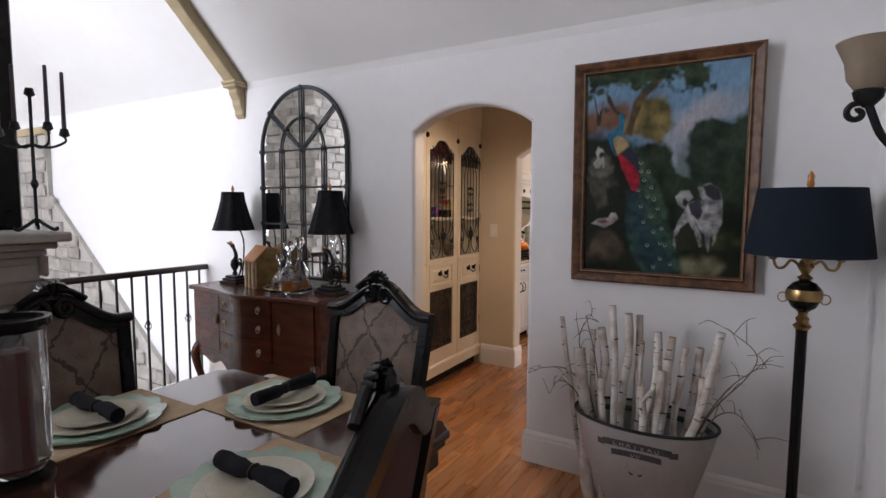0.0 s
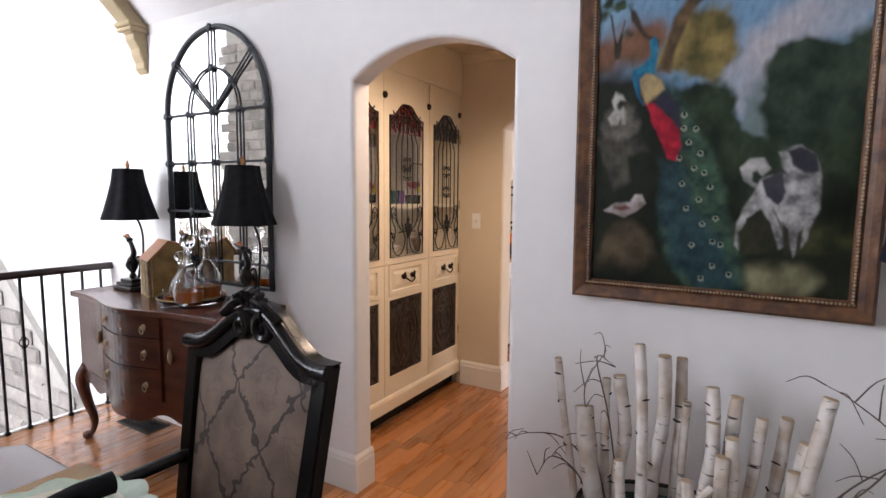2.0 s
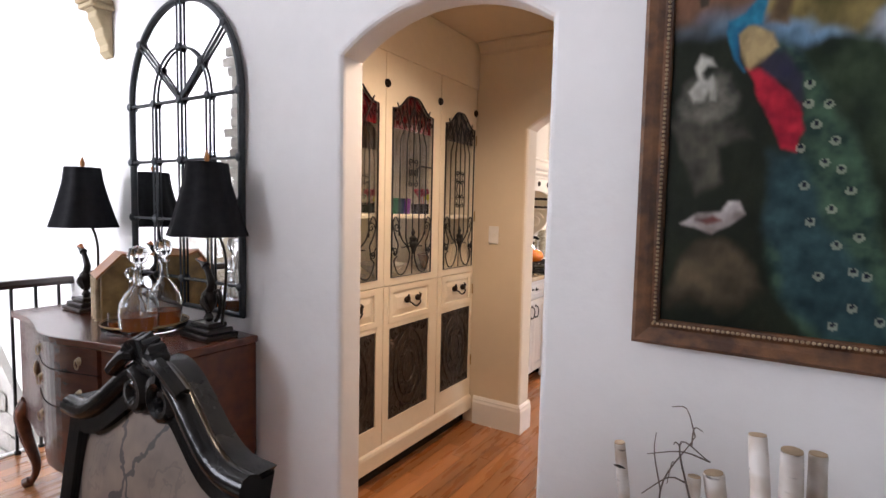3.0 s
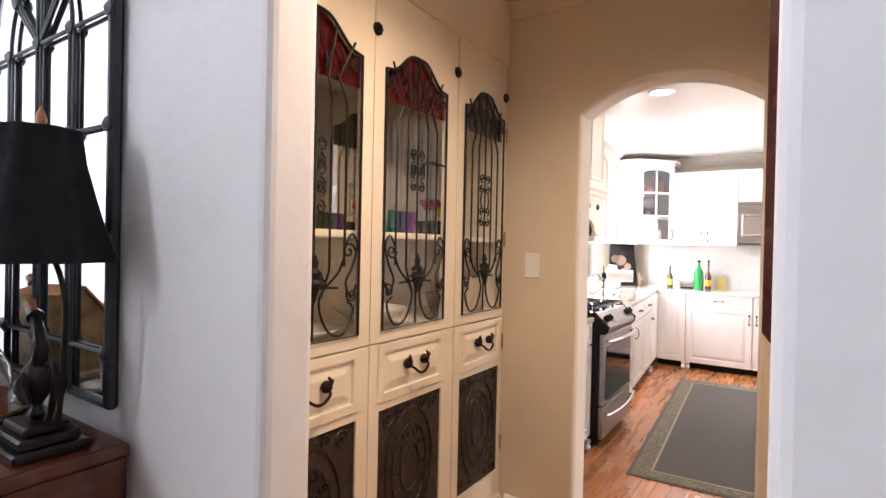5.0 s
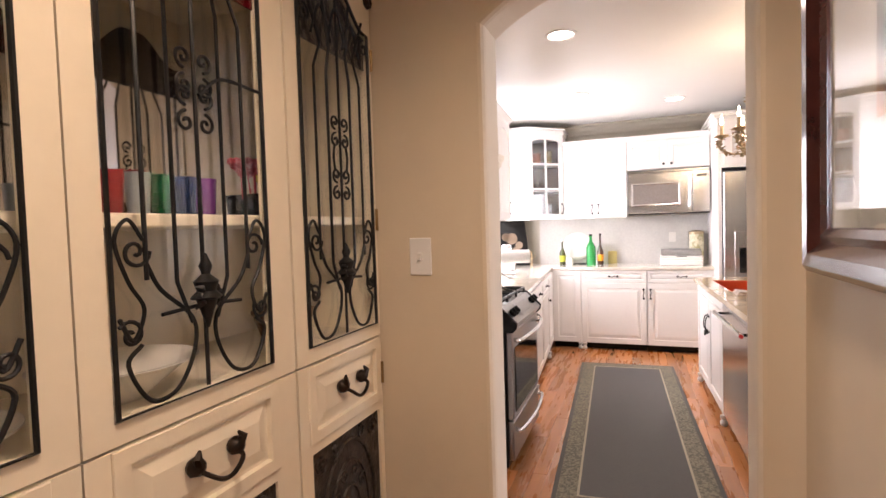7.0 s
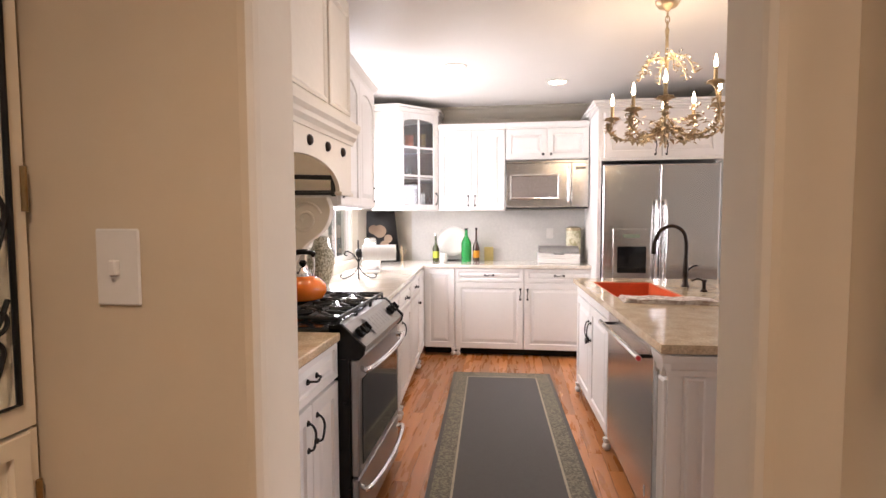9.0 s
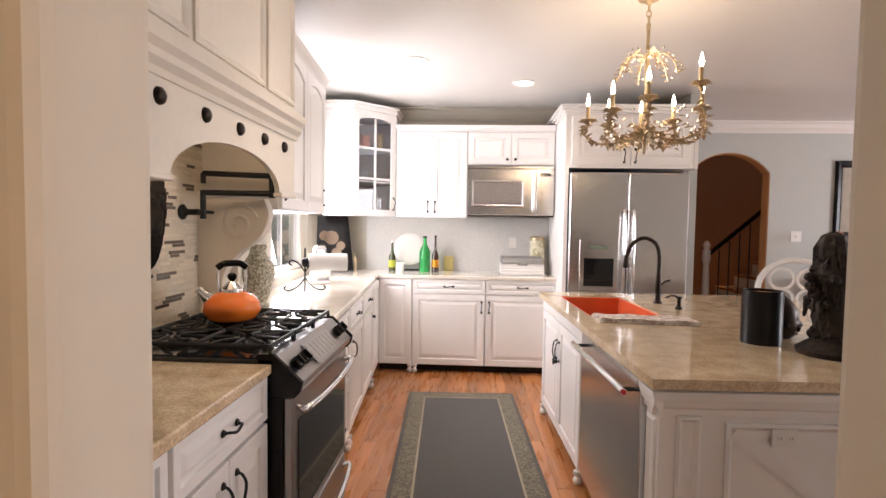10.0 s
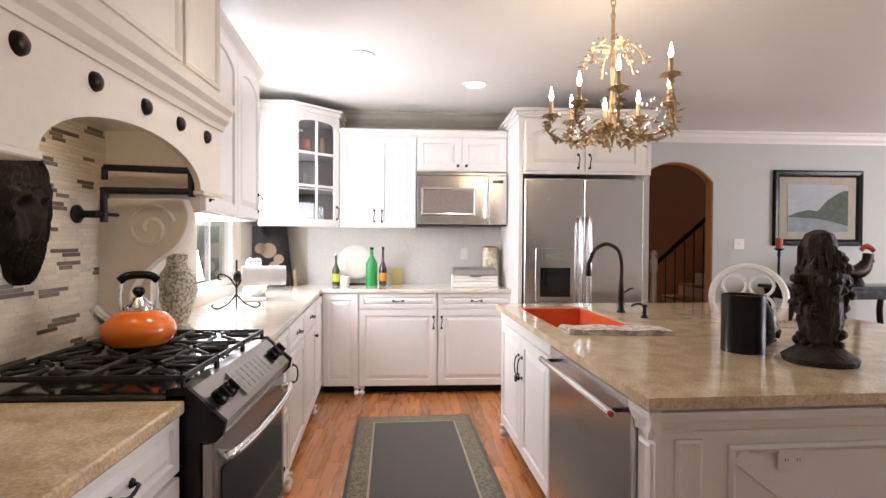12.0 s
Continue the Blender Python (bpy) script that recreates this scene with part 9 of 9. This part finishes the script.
me.color_attributes.new("paint", "FLOAT_COLOR", "POINT").data.foreach_set("color", np.c_[colour, np.ones(gu.size)].ravel())
me.shade_smooth()
OIL = mat("oil_paint", (0.1, 0.1, 0.1), rough=0.4, bump=0.0006, bump_scale=150, gloss=0.2)
pigment = OIL.node_tree.nodes.new("ShaderNodeAttribute")
pigment.attribute_name = "paint"
OIL.node_tree.links.new(pigment.outputs["Color"], OIL.node_tree.nodes["Principled BSDF"].inputs["Base Color"])
me.materials.append(OIL)
canvas = new("canvas", me)
canvas.parent = pnt
tagged(canvas, "dark garden oil painting with a peacock and a white dog")
part("stretcher", box(-IW / 2, -0.0035, -IH / 2, IW / 2, -0.001, IH / 2), BLACKWOOD, pnt)

# ---- bucket of birch logs ----
ZINC = mat("off_white_painted_metal", (0.44, 0.42, 0.40), (0.36, 0.34, 0.33), 0.5, 0.1, scale=5, bump=0.0006)
bk = thing("metal_bucket", "tall off-white oval metal bucket with dark lettering", "bucket", -0.125, 2.55, 0)
bm = bmesh.new()
rings = []
for sx, sy, z in ((0.155, 0.11, 0.0), (0.22, 0.145, 0.18), (0.29, 0.185, 0.42), (0.325, 0.205, 0.555), (0.317, 0.197, 0.555), (0.28, 0.175, 0.42), (0.148, 0.10, 0.02)):
    rings.append([bm.verts.new((sx * math.cos(a), sy * math.sin(a), z)) for a in [2 * math.pi * k / 48 for k in range(48)]])
for p, q in zip(rings, rings[1:]):
    for k in range(48):
        bm.faces.new((p[k], p[(k + 1) % 48], q[(k + 1) % 48], q[k]))
bm.faces.new(rings[0][::-1])
bm.faces.new(rings[-1])
part("tub", bm, ZINC, bk, smooth=True)
part("rim", tube([(0.324 * math.cos(a), 0.204 * math.sin(a), 0.558) for a in [2 * math.pi * k / 48 for k in range(48)]], 0.008, 8, closed=True), IRON, bk, "dark rolled rim", smooth=True)
part("lining", tube([(0.300 * math.cos(a), 0.183 * math.sin(a), 0.520) for a in [2 * math.pi * k / 48 for k in range(48)]], 0.014, 8, closed=True), mat("dark_green_lining", (0.03, 0.06, 0.045), rough=0.7), bk, "dark green inner edge", smooth=True)
INK = mat("faded_black_lettering", (0.05, 0.045, 0.045), (0.09, 0.08, 0.08), 0.7, scale=40)


def on_tub(u, z, off=0.002):
    sx = 0.29 + 0.035 * (z - 0.42) / 0.135 if z > 0.42 else 0.22 + 0.07 * (z - 0.18) / 0.24
    sy = sx * 0.635
    a = -math.pi / 2 + u / sx
    return Vector(((sx + off) * math.cos(a), (sy + off) * math.sin(a), z))


def banner(u0, u1, zc, h, bow, name="banner"):
    bm = bmesh.new()
    n = 16
    lo, hi = [], []
    for k in range(n + 1):
        u = u0 + (u1 - u0) * k / n
        d = bow * (2 * k / n - 1) ** 2
        lo.append(bm.verts.new(on_tub(u, zc - h / 2 - d)))
        hi.append(bm.verts.new(on_tub(u, zc + h / 2 - d)))
    for k in range(n):
        bm.faces.new((lo[k], lo[k + 1], hi[k + 1], hi[k]))
    part(name, bm, INK, bk, "dark painted banner")


banner(-0.155, 0.155, 0.487, 0.034, 0.012)
banner(-0.11, 0.11, 0.443, 0.03, 0.010)
for sx_ in (-1, 1):
    banner(sx_ * 0.165 - 0.02, sx_ * 0.165 + 0.02, 0.468, 0.03, 0.0)
banner(-0.03, 0.03, 0.32, 0.05, -0.01, "crest_mark")
PALE = mat("pale_lettering", (0.45, 0.43, 0.40), rough=0.6)
for word, zc, size, span in (("CHATEAU", 0.485, 0.030, 0.21), ("DU", 0.443, 0.026, 0.045)):
    for k, chr_ in enumerate(word):
        curve = bpy.data.curves.new("letter", "FONT")
        curve.body, curve.size, curve.align_x, curve.align_y, curve.extrude = chr_, size, "CENTER", "CENTER", 0.0004
        tmp = bpy.data.objects.new("letter", curve)
        me = bpy.data.meshes.new_from_object(tmp)
        bpy.data.objects.remove(tmp)
        me.materials.append(PALE)
        u = -span / 2 + span * (k + 0.5) / len(word)
        p = on_tub(u, zc - 0.012 * (u / 0.155) ** 2, 0.004)
        q = on_tub(u + 0.01, zc, 0.004)
        ob = new("letter", me)
        ob.parent = bk
        ob.matrix_basis = Matrix.Translation(p) @ Matrix.Rotation(math.atan2(q.y - p.y, q.x - p.x), 4, "Z") @ Matrix.Rotation(radians(72), 4, "X")

BIRCH = bpy.data.materials.new("birch_bark")
BIRCH.use_nodes = True
bt = BIRCH.node_tree
pn = bt.nodes["Principled BSDF"]
pn.inputs["Roughness"].default_value = 0.8
co = bt.nodes.new("ShaderNodeTexCoord")
mp = bt.nodes.new("ShaderNodeMapping")
mp.inputs["Scale"].default_value = (11, 11, 42)
bt.links.new(co.outputs["Object"], mp.inputs[0])
fine = bt.nodes.new("ShaderNodeTexNoise")
fine.inputs["Scale"].default_value = 1.6
bt.links.new(mp.outputs[0], fine.inputs["Vector"])
rp = bt.nodes.new("ShaderNodeValToRGB")
rp.color_ramp.elements[0].position, rp.color_ramp.elements[0].color = 0.27, (0.07, 0.055, 0.045, 1)
rp.color_ramp.elements[1].position, rp.color_ramp.elements[1].color = 0.37, (0.68, 0.64, 0.60, 1)
bt.links.new(fine.outputs[0], rp.inputs[0])
blot = bt.nodes.new("ShaderNodeTexNoise")
blot.inputs["Scale"].default_value = 14
bt.links.new(co.outputs["Object"], blot.inputs["Vector"])
rp2 = bt.nodes.new("ShaderNodeValToRGB")
rp2.color_ramp.elements[0].position, rp2.color_ramp.elements[0].color = 0.35, (0.72, 0.63, 0.54, 1)
rp2.color_ramp.elements[1].position, rp2.color_ramp.elements[1].color = 0.6, (1, 1, 1, 1)
bt.links.new(blot.outputs[0], rp2.inputs[0])
mx = bt.nodes.new("ShaderNodeMix")
mx.data_type, mx.blend_type = "RGBA", "MULTIPLY"
mx.inputs["Factor"].default_value = 1
bt.links.new(rp.outputs[0], mx.inputs["A"])
bt.links.new(rp2.outputs[0], mx.inputs["B"])
bt.links.new(mx.outputs["Result"], pn.inputs["Base Color"])
CUT = mat("cut_wood_end", (0.50, 0.38, 0.25), (0.38, 0.27, 0.17), 0.8, scale=30)
KNOT = mat("dark_bark_knot", (0.05, 0.04, 0.035), rough=0.9)
TWIG = mat("grey_brown_twig", (0.16, 0.125, 0.10), (0.08, 0.06, 0.05), 0.8, scale=30)
# logs: foot x, foot y, top x, top y, top height, radius
LOGS = ((-0.26, 0.02, -0.415, 0.02, 0.99, 0.014), (-0.23, -0.02, -0.335, 0.06, 0.83, 0.036), (-0.21, 0.0, -0.27, 0.08, 0.93, 0.016), (-0.17, 0.03, -0.235, 0.10, 0.94, 0.024),
        (-0.12, -0.07, -0.16, 0.0, 1.08, 0.019), (-0.11, 0.05, -0.10, 0.09, 1.03, 0.024), (-0.08, 0.08, -0.055, 0.13, 1.02, 0.020), (-0.06, 0.0, -0.03, 0.08, 0.90, 0.014),
        (-0.03, -0.06, 0.045, 0.06, 0.86, 0.022), (0.0, -0.10, 0.075, -0.02, 0.80, 0.022), (0.02, 0.02, 0.035, 0.11, 0.95, 0.022), (0.06, -0.08, 0.095, 0.0, 0.85, 0.021),
        (0.05, 0.06, 0.10, 0.12, 0.93, 0.022), (0.09, -0.02, 0.165, 0.06, 0.90, 0.018), (0.12, 0.05, 0.225, 0.10, 0.90, 0.020), (0.10, -0.09, 0.31, 0.03, 1.00, 0.022),
        (0.15, 0.0, 0.285, 0.09, 0.84, 0.034), (-0.15, -0.10, -0.20, -0.03, 0.72, 0.018), (0.02, -0.11, -0.01, -0.05, 0.72, 0.019), (0.17, 0.03, 0.245, 0.03, 0.78, 0.02))
pr = random.Random(31)
for fx, fy, tx, ty, zt, r in LOGS:
    r *= 0.86
    f, t = Vector((fx, fy, 0.04)), Vector((tx, ty, zt))
    log = thing("birch_log", "white birch log with dark marks standing in the bucket", "log", -0.125, 2.55, 0, 0, "birch logs")
    mid = [f.lerp(t, k / 5) + Vector((pr.uniform(-1, 1), pr.uniform(-1, 1), 0)) * r * (0.8 if 0 < k < 5 else 0) for k in range(6)]
    line = spline(mid, 4)
    part("bark", tube(line, r, 14, radii=[r * (1 + 0.05 * math.sin(k * 1.7 + fx * 40)) for k in range(len(line))]), BIRCH, log, smooth=True)
    d = (line[-1] - line[-2]).normalized()
    part("cut_end", tube([line[-1] + d * 0.0005, line[-1] + d * 0.003], r * 0.93, 14), CUT, log, "pale cut end", smooth=False)
    for k in range(pr.choice((2, 3, 4))):
        j = pr.randrange(8, len(line) - 1)
        a = pr.uniform(math.pi, 2 * math.pi)
        q = line[j] + Vector((math.cos(a), math.sin(a), 0)) * r * 0.97
        bm = bmesh.new()
        merge(bm, lathe([(0.001, -0.003), (0.9, -0.001), (1.0, 0.0), (0.001, 0.003)], 8), Matrix.Translation(q) @ Matrix.Rotation(a, 4, "Z") @ Matrix.Diagonal((0.004, 0.012 + 0.2 * r, 1.3, 1)))
        part("knot", bm, KNOT, log, "dark bark knot", smooth=True)
br = part("log", tube([(-0.125 + 0.005, 2.55 - 0.085, 0.66), (-0.125 + 0.03, 2.55 - 0.085, 0.70), (-0.125 + 0.055, 2.55 - 0.07, 0.73)], 0.010, 8), BIRCH, None, smooth=True)
tagged(br, "short forked birch stub among the logs", "log")


def twig(pts, seed, label="thin bare grey-brown twig standing in the bucket"):
    rs = random.Random(seed)
    root = thing("twig", label, "branch", -0.125, 2.55, 0, 0, "bare twigs")
    line = spline([Vector(p) for p in pts], 6)
    n = len(line)
    part("stem", tube(line, 0.003, 5, radii=[0.0035 * (1 - 0.7 * k / n) for k in range(n)]), TWIG, root, smooth=True)
    for k in range(6, n, 3):
        p = line[k]
        d = Vector((rs.uniform(-1, 1), rs.uniform(-0.4, 0.4), rs.uniform(-0.5, 1))).normalized()
        L_ = rs.uniform(0.04, 0.13)
        sub = spline([p, p + d * L_ * 0.5 + Vector((0, 0, 0.02)), p + d * L_ + Vector((rs.uniform(-0.02, 0.02), 0, rs.uniform(-0.02, 0.03)))], 3)
        part("branchlet", tube(sub, 0.0016, 4, radii=[0.002 * (1 - 0.6 * j / len(sub)) for j in range(len(sub))]), TWIG, root, smooth=True)


twig([(-0.24, 0.0, 0.45), (-0.31, 0.02, 0.65), (-0.40, 0.03, 0.72), (-0.52, 0.04, 0.70), (-0.60, 0.03, 0.66)], 1)
twig([(-0.22, 0.02, 0.45), (-0.30, 0.03, 0.75), (-0.33, 0.04, 0.90), (-0.27, 0.05, 1.03)], 2)
twig([(-0.25, 0.0, 0.45), (-0.33, 0.0, 0.62), (-0.42, 0.0, 0.66), (-0.47, 0.0, 0.58)], 3)
twig([(0.20, 0.0, 0.45), (0.30, 0.0, 0.66), (0.42, 0.02, 0.82), (0.45, 0.03, 0.92), (0.36, 0.04, 1.0), (0.30, 0.05, 1.03)], 4)
twig([(0.22, -0.02, 0.45), (0.30, -0.02, 0.62), (0.38, -0.02, 0.66), (0.44, -0.02, 0.60), (0.48, -0.02, 0.52)], 5)
twig([(0.19, 0.02, 0.45), (0.33, 0.03, 0.72), (0.44, 0.05, 0.84), (0.49, 0.06, 0.86)], 6)
twig([(-0.19, 0.03, 0.45), (-0.25, 0.05, 0.80), (-0.30, 0.06, 1.0), (-0.24, 0.06, 0.98)], 7)

# ---- floor lamp ----
fl = thing("floor_lamp", "black and brass floor lamp with a wide dark blue drum shade", "lamp", 0.478, 2.55, 0)
part("base", lathe([(0.15, 0), (0.15, 0.015), (0.10, 0.03), (0.04, 0.05), (0.03, 0.08)], 28), BRASS, fl, "round brass base", smooth=True)
part("pole", lathe([(0.021, 0.08), (0.021, 1.07), (0.016, 1.075)], 18), BLACKWOOD, fl, "black fluted pole", smooth=True)
bm = lathe([(0.024, 1.06), (0.034, 1.075), (0.02, 1.09), (0.026, 1.105), (0.015, 1.12), (0.02, 1.135)], 20)
part("collar", bm, BRASS, fl, "turned brass collar", smooth=True)
part("urn", lathe([(0.02, 1.135), (0.045, 1.155), (0.062, 1.195), (0.06, 1.23), (0.04, 1.255), (0.018, 1.265)], 24), BLACKWOOD, fl, "black glazed urn", smooth=True)
part("band", lathe([(0.0635, 1.185), (0.0655, 1.20), (0.0655, 1.215), (0.0625, 1.228)], 24), BRASS, fl, "brass band", smooth=True)
part("neck", lathe([(0.018, 1.2655), (0.03, 1.275), (0.012, 1.29), (0.03, 1.32), (0.02, 1.345), (0.008, 1.36), (0.008, 1.66)], 18), BRASS, fl, smooth=True)
for s_ in (-1, 1):
    part("ring", tube([(s_ * 0.072 + 0.018 * math.cos(t), 0, 1.19 + 0.02 * math.sin(t)) for t in [2 * math.pi * k / 14 for k in range(14)]], 0.003, 6, closed=True), BRASS, fl, "small brass ring", smooth=True)
for k in range(4):
    c, s_ = math.cos(k * math.pi / 2), math.sin(k * math.pi / 2)
    part("arm", tube(spline([(0.015 * c, 0.015 * s_, 1.32), (0.05 * c, 0.05 * s_, 1.345), (0.075 * c, 0.075 * s_, 1.315), (0.10 * c, 0.10 * s_, 1.315), (0.115 * c, 0.115 * s_, 1.35)], 5), 0.006, 8), BRASS, fl, smooth=True)
    part("candle_cup", lathe([(0.01, 1.345), (0.024, 1.36), (0.024, 1.367), (0.012, 1.37)], 12, None, (0.115 * c, 0.115 * s_, 0)), BRASS, fl, smooth=True)
bm = bmesh.new()
rings = [[bm.verts.new((r * math.cos(a), r * math.sin(a), z)) for a in [2 * math.pi * k / 56 for k in range(56)]] for r, z in ((0.225, 1.37), (0.185, 1.64), (0.182, 1.64), (0.222, 1.37))]
for p, q in zip(rings, rings[1:] + rings[:1]):
    for k in range(56):
        bm.faces.new((p[k], p[(k + 1) % 56], q[(k + 1) % 56], q[k]))
part("shade", bm, NAVYCLOTH, fl, "dark blue drum shade", smooth=True)
part("spider", tube([(-0.183, 0, 1.632), (0, 0, 1.64), (0.183, 0, 1.632)], 0.003, 5), BRASS, fl)
part("finial", lathe([(0.006, 1.64), (0.014, 1.655), (0.010, 1.675), (0.013, 1.69), (0.002, 1.71)], 12), mat("amber_glass_finial", (0.55, 0.20, 0.04), rough=0.15), fl, "amber finial", smooth=True)

# ---- wall sconce on the east wall ----
sc = thing("wall_sconce", "black wrought iron wall sconce with a frosted amber glass bell", "wall lamp", RX - 0.001, 1.90, 1.80)
bm = lathe([(0.05, -0.012), (0.05, 0)], 18, None, (0, 0, -0.05), "x")
part("back_plate", bm, IRON, sc, smooth=True)
part("arm", tube(spline([(-0.01, 0, -0.06), (-0.08, 0, -0.10), (-0.15, 0, -0.04), (-0.19, 0, 0.06)], 6), 0.011, 8), IRON, sc, smooth=True)
for pts_ in (spiral(-0.215, 0.035, 0.035, 1.3, 0, 0, 1), spiral(-0.09, -0.09, 0.035, 1.3, 1, 0, -1)):
    part("scroll", tube(pts_, 0.009, 7), IRON, sc, smooth=True)
part("cup", lathe([(0.012, 0.05), (0.035, 0.075), (0.04, 0.095), (0.02, 0.10)], 18, None, (-0.19, 0, 0)), IRON, sc, smooth=True)
part("glass_bell", lathe([(0.035, 0.10), (0.055, 0.13), (0.062, 0.18), (0.085, 0.235), (0.082, 0.237), (0.058, 0.18), (0.05, 0.135), (0.03, 0.105)], 28, None, (-0.19, 0, 0)), mat("frosted_amber_glass", (0.40, 0.32, 0.23), (0.34, 0.26, 0.18), 0.4, transmission=0.3), sc, "frosted amber glass bell", smooth=True)
part("upper_scroll", tube(spline([(-0.01, 0, 0.05), (-0.06, 0, 0.14), (-0.13, 0, 0.24), (-0.15, 0, 0.33), (-0.11, 0, 0.36)], 6), 0.009, 8), IRON, sc, smooth=True)

# ---- dining room: iron floor register ----
reg = thing("floor_register", "black cast iron scroll floor register set in the boards", "vent", -3.41, 2.78, 0.0003, 0)
part("frame", ring_frame(0.36, 0.16, [(0, 0), (0, 0.004), (0.012, 0.005), (0.012, 0.001)]), IRON, reg).rotation_euler = (radians(-90), 0, 0)
bm = bmesh.new()
for k in range(8):
    for j in (-1, 1):
        tube([(p[0], p[2], 0.003) for p in spiral(-0.15 + 0.043 * k, j * 0.035, 0.022, 1.2, k, 0, j, 12)], 0.003, 5, bm)
part("scrollwork", bm, IRON, reg, "cast scrollwork grille")
part("well", box(-0.165, -0.065, 0.0, 0.165, 0.065, 0.0008), BLACKCLOTH, reg)

# chandelier over the dining table, seen in the mirror
dch = thing("dining_chandelier", "dark iron chandelier hanging over the dining table", "chandelier", -1.3, 0.3, 0)
part("stem", tube([(0, 0, 2.15), (0, 0, 5.3)], 0.006, 6), IRON, dch)
for k in range(6):
    c, s_ = math.cos(k * math.pi / 3), math.sin(k * math.pi / 3)
    part("arm", tube(spline([(0, 0, 2.3), (0.15 * c, 0.15 * s_, 2.12), (0.3 * c, 0.3 * s_, 2.18), (0.32 * c, 0.32 * s_, 2.28)], 5), 0.008, 6), IRON, dch, smooth=True)
    part("candle", lathe([(0.012, 2.28), (0.012, 2.38), (0.003, 2.39)], 8, None, (0.32 * c, 0.32 * s_, 0)), CANDLE, dch, "ivory candle sleeve", smooth=True)


# ---- floor boards, last ----
def boards(name, parent, x0, x1, y0, y1, near, cut=None, w=0.083):
    """Narrow boards along y; those within near (x0, x1, y0, y1) are parts of their own."""
    rng = random.Random(5)
    many, kept, made = bmesh.new(), 0, {}
    x = x0
    while x < x1 - 0.01:
        y = y0 - rng.uniform(0, 0.8)
        xe = min(x + w, x1)
        while y < y1:
            length = rng.choice((0.45, 0.6, 0.75, 0.9, 1.2))
            a, b = max(y, y0), min(y + length, y1)
            if b - a > 0.02:
                g = 0.0008
                if near[0] < (x + xe) / 2 < near[1] and near[2] < a and b < near[3] and kept < 300:
                    key = (round(xe - x, 3), round(b - a, 3))
                    if key not in made:
                        made[key] = bpy.data.meshes.new("board")
                        one = box(g, g, -0.0045, key[0] - g, key[1] - g, 0.0, 0.0012)
                        one.to_mesh(made[key])
                        one.free()
                        made[key].materials.append(OAK_ONE)
                    ob = new("board", made[key])
                    ob.location = (x, a, 0)
                    ob.parent = parent
                    kept += 1
                else:
                    box(x + g, a + g, -0.0045, xe - g, b - g, 0.0, bm=many)
            y += length
        x = xe
    part("boards", many, OAK_MANY, parent, "warm oak boards", kind="stuff")


boards("board", bpy.data.objects["floor"], -3.96, RX, -1.2, 3.03, (-2.2, 0.0, 1.6, 3.03))
boards("board", bpy.data.objects["floor_hall"], -2.45, -0.83, 3.03, 4.57, (-2.0, -0.83, 3.03, 4.57))
boards("board", bpy.data.objects["floor_kitchen"], KW - 0.25, 6.6, 4.57, 10.2, (-2.2, -0.6, 4.6, 7.0))
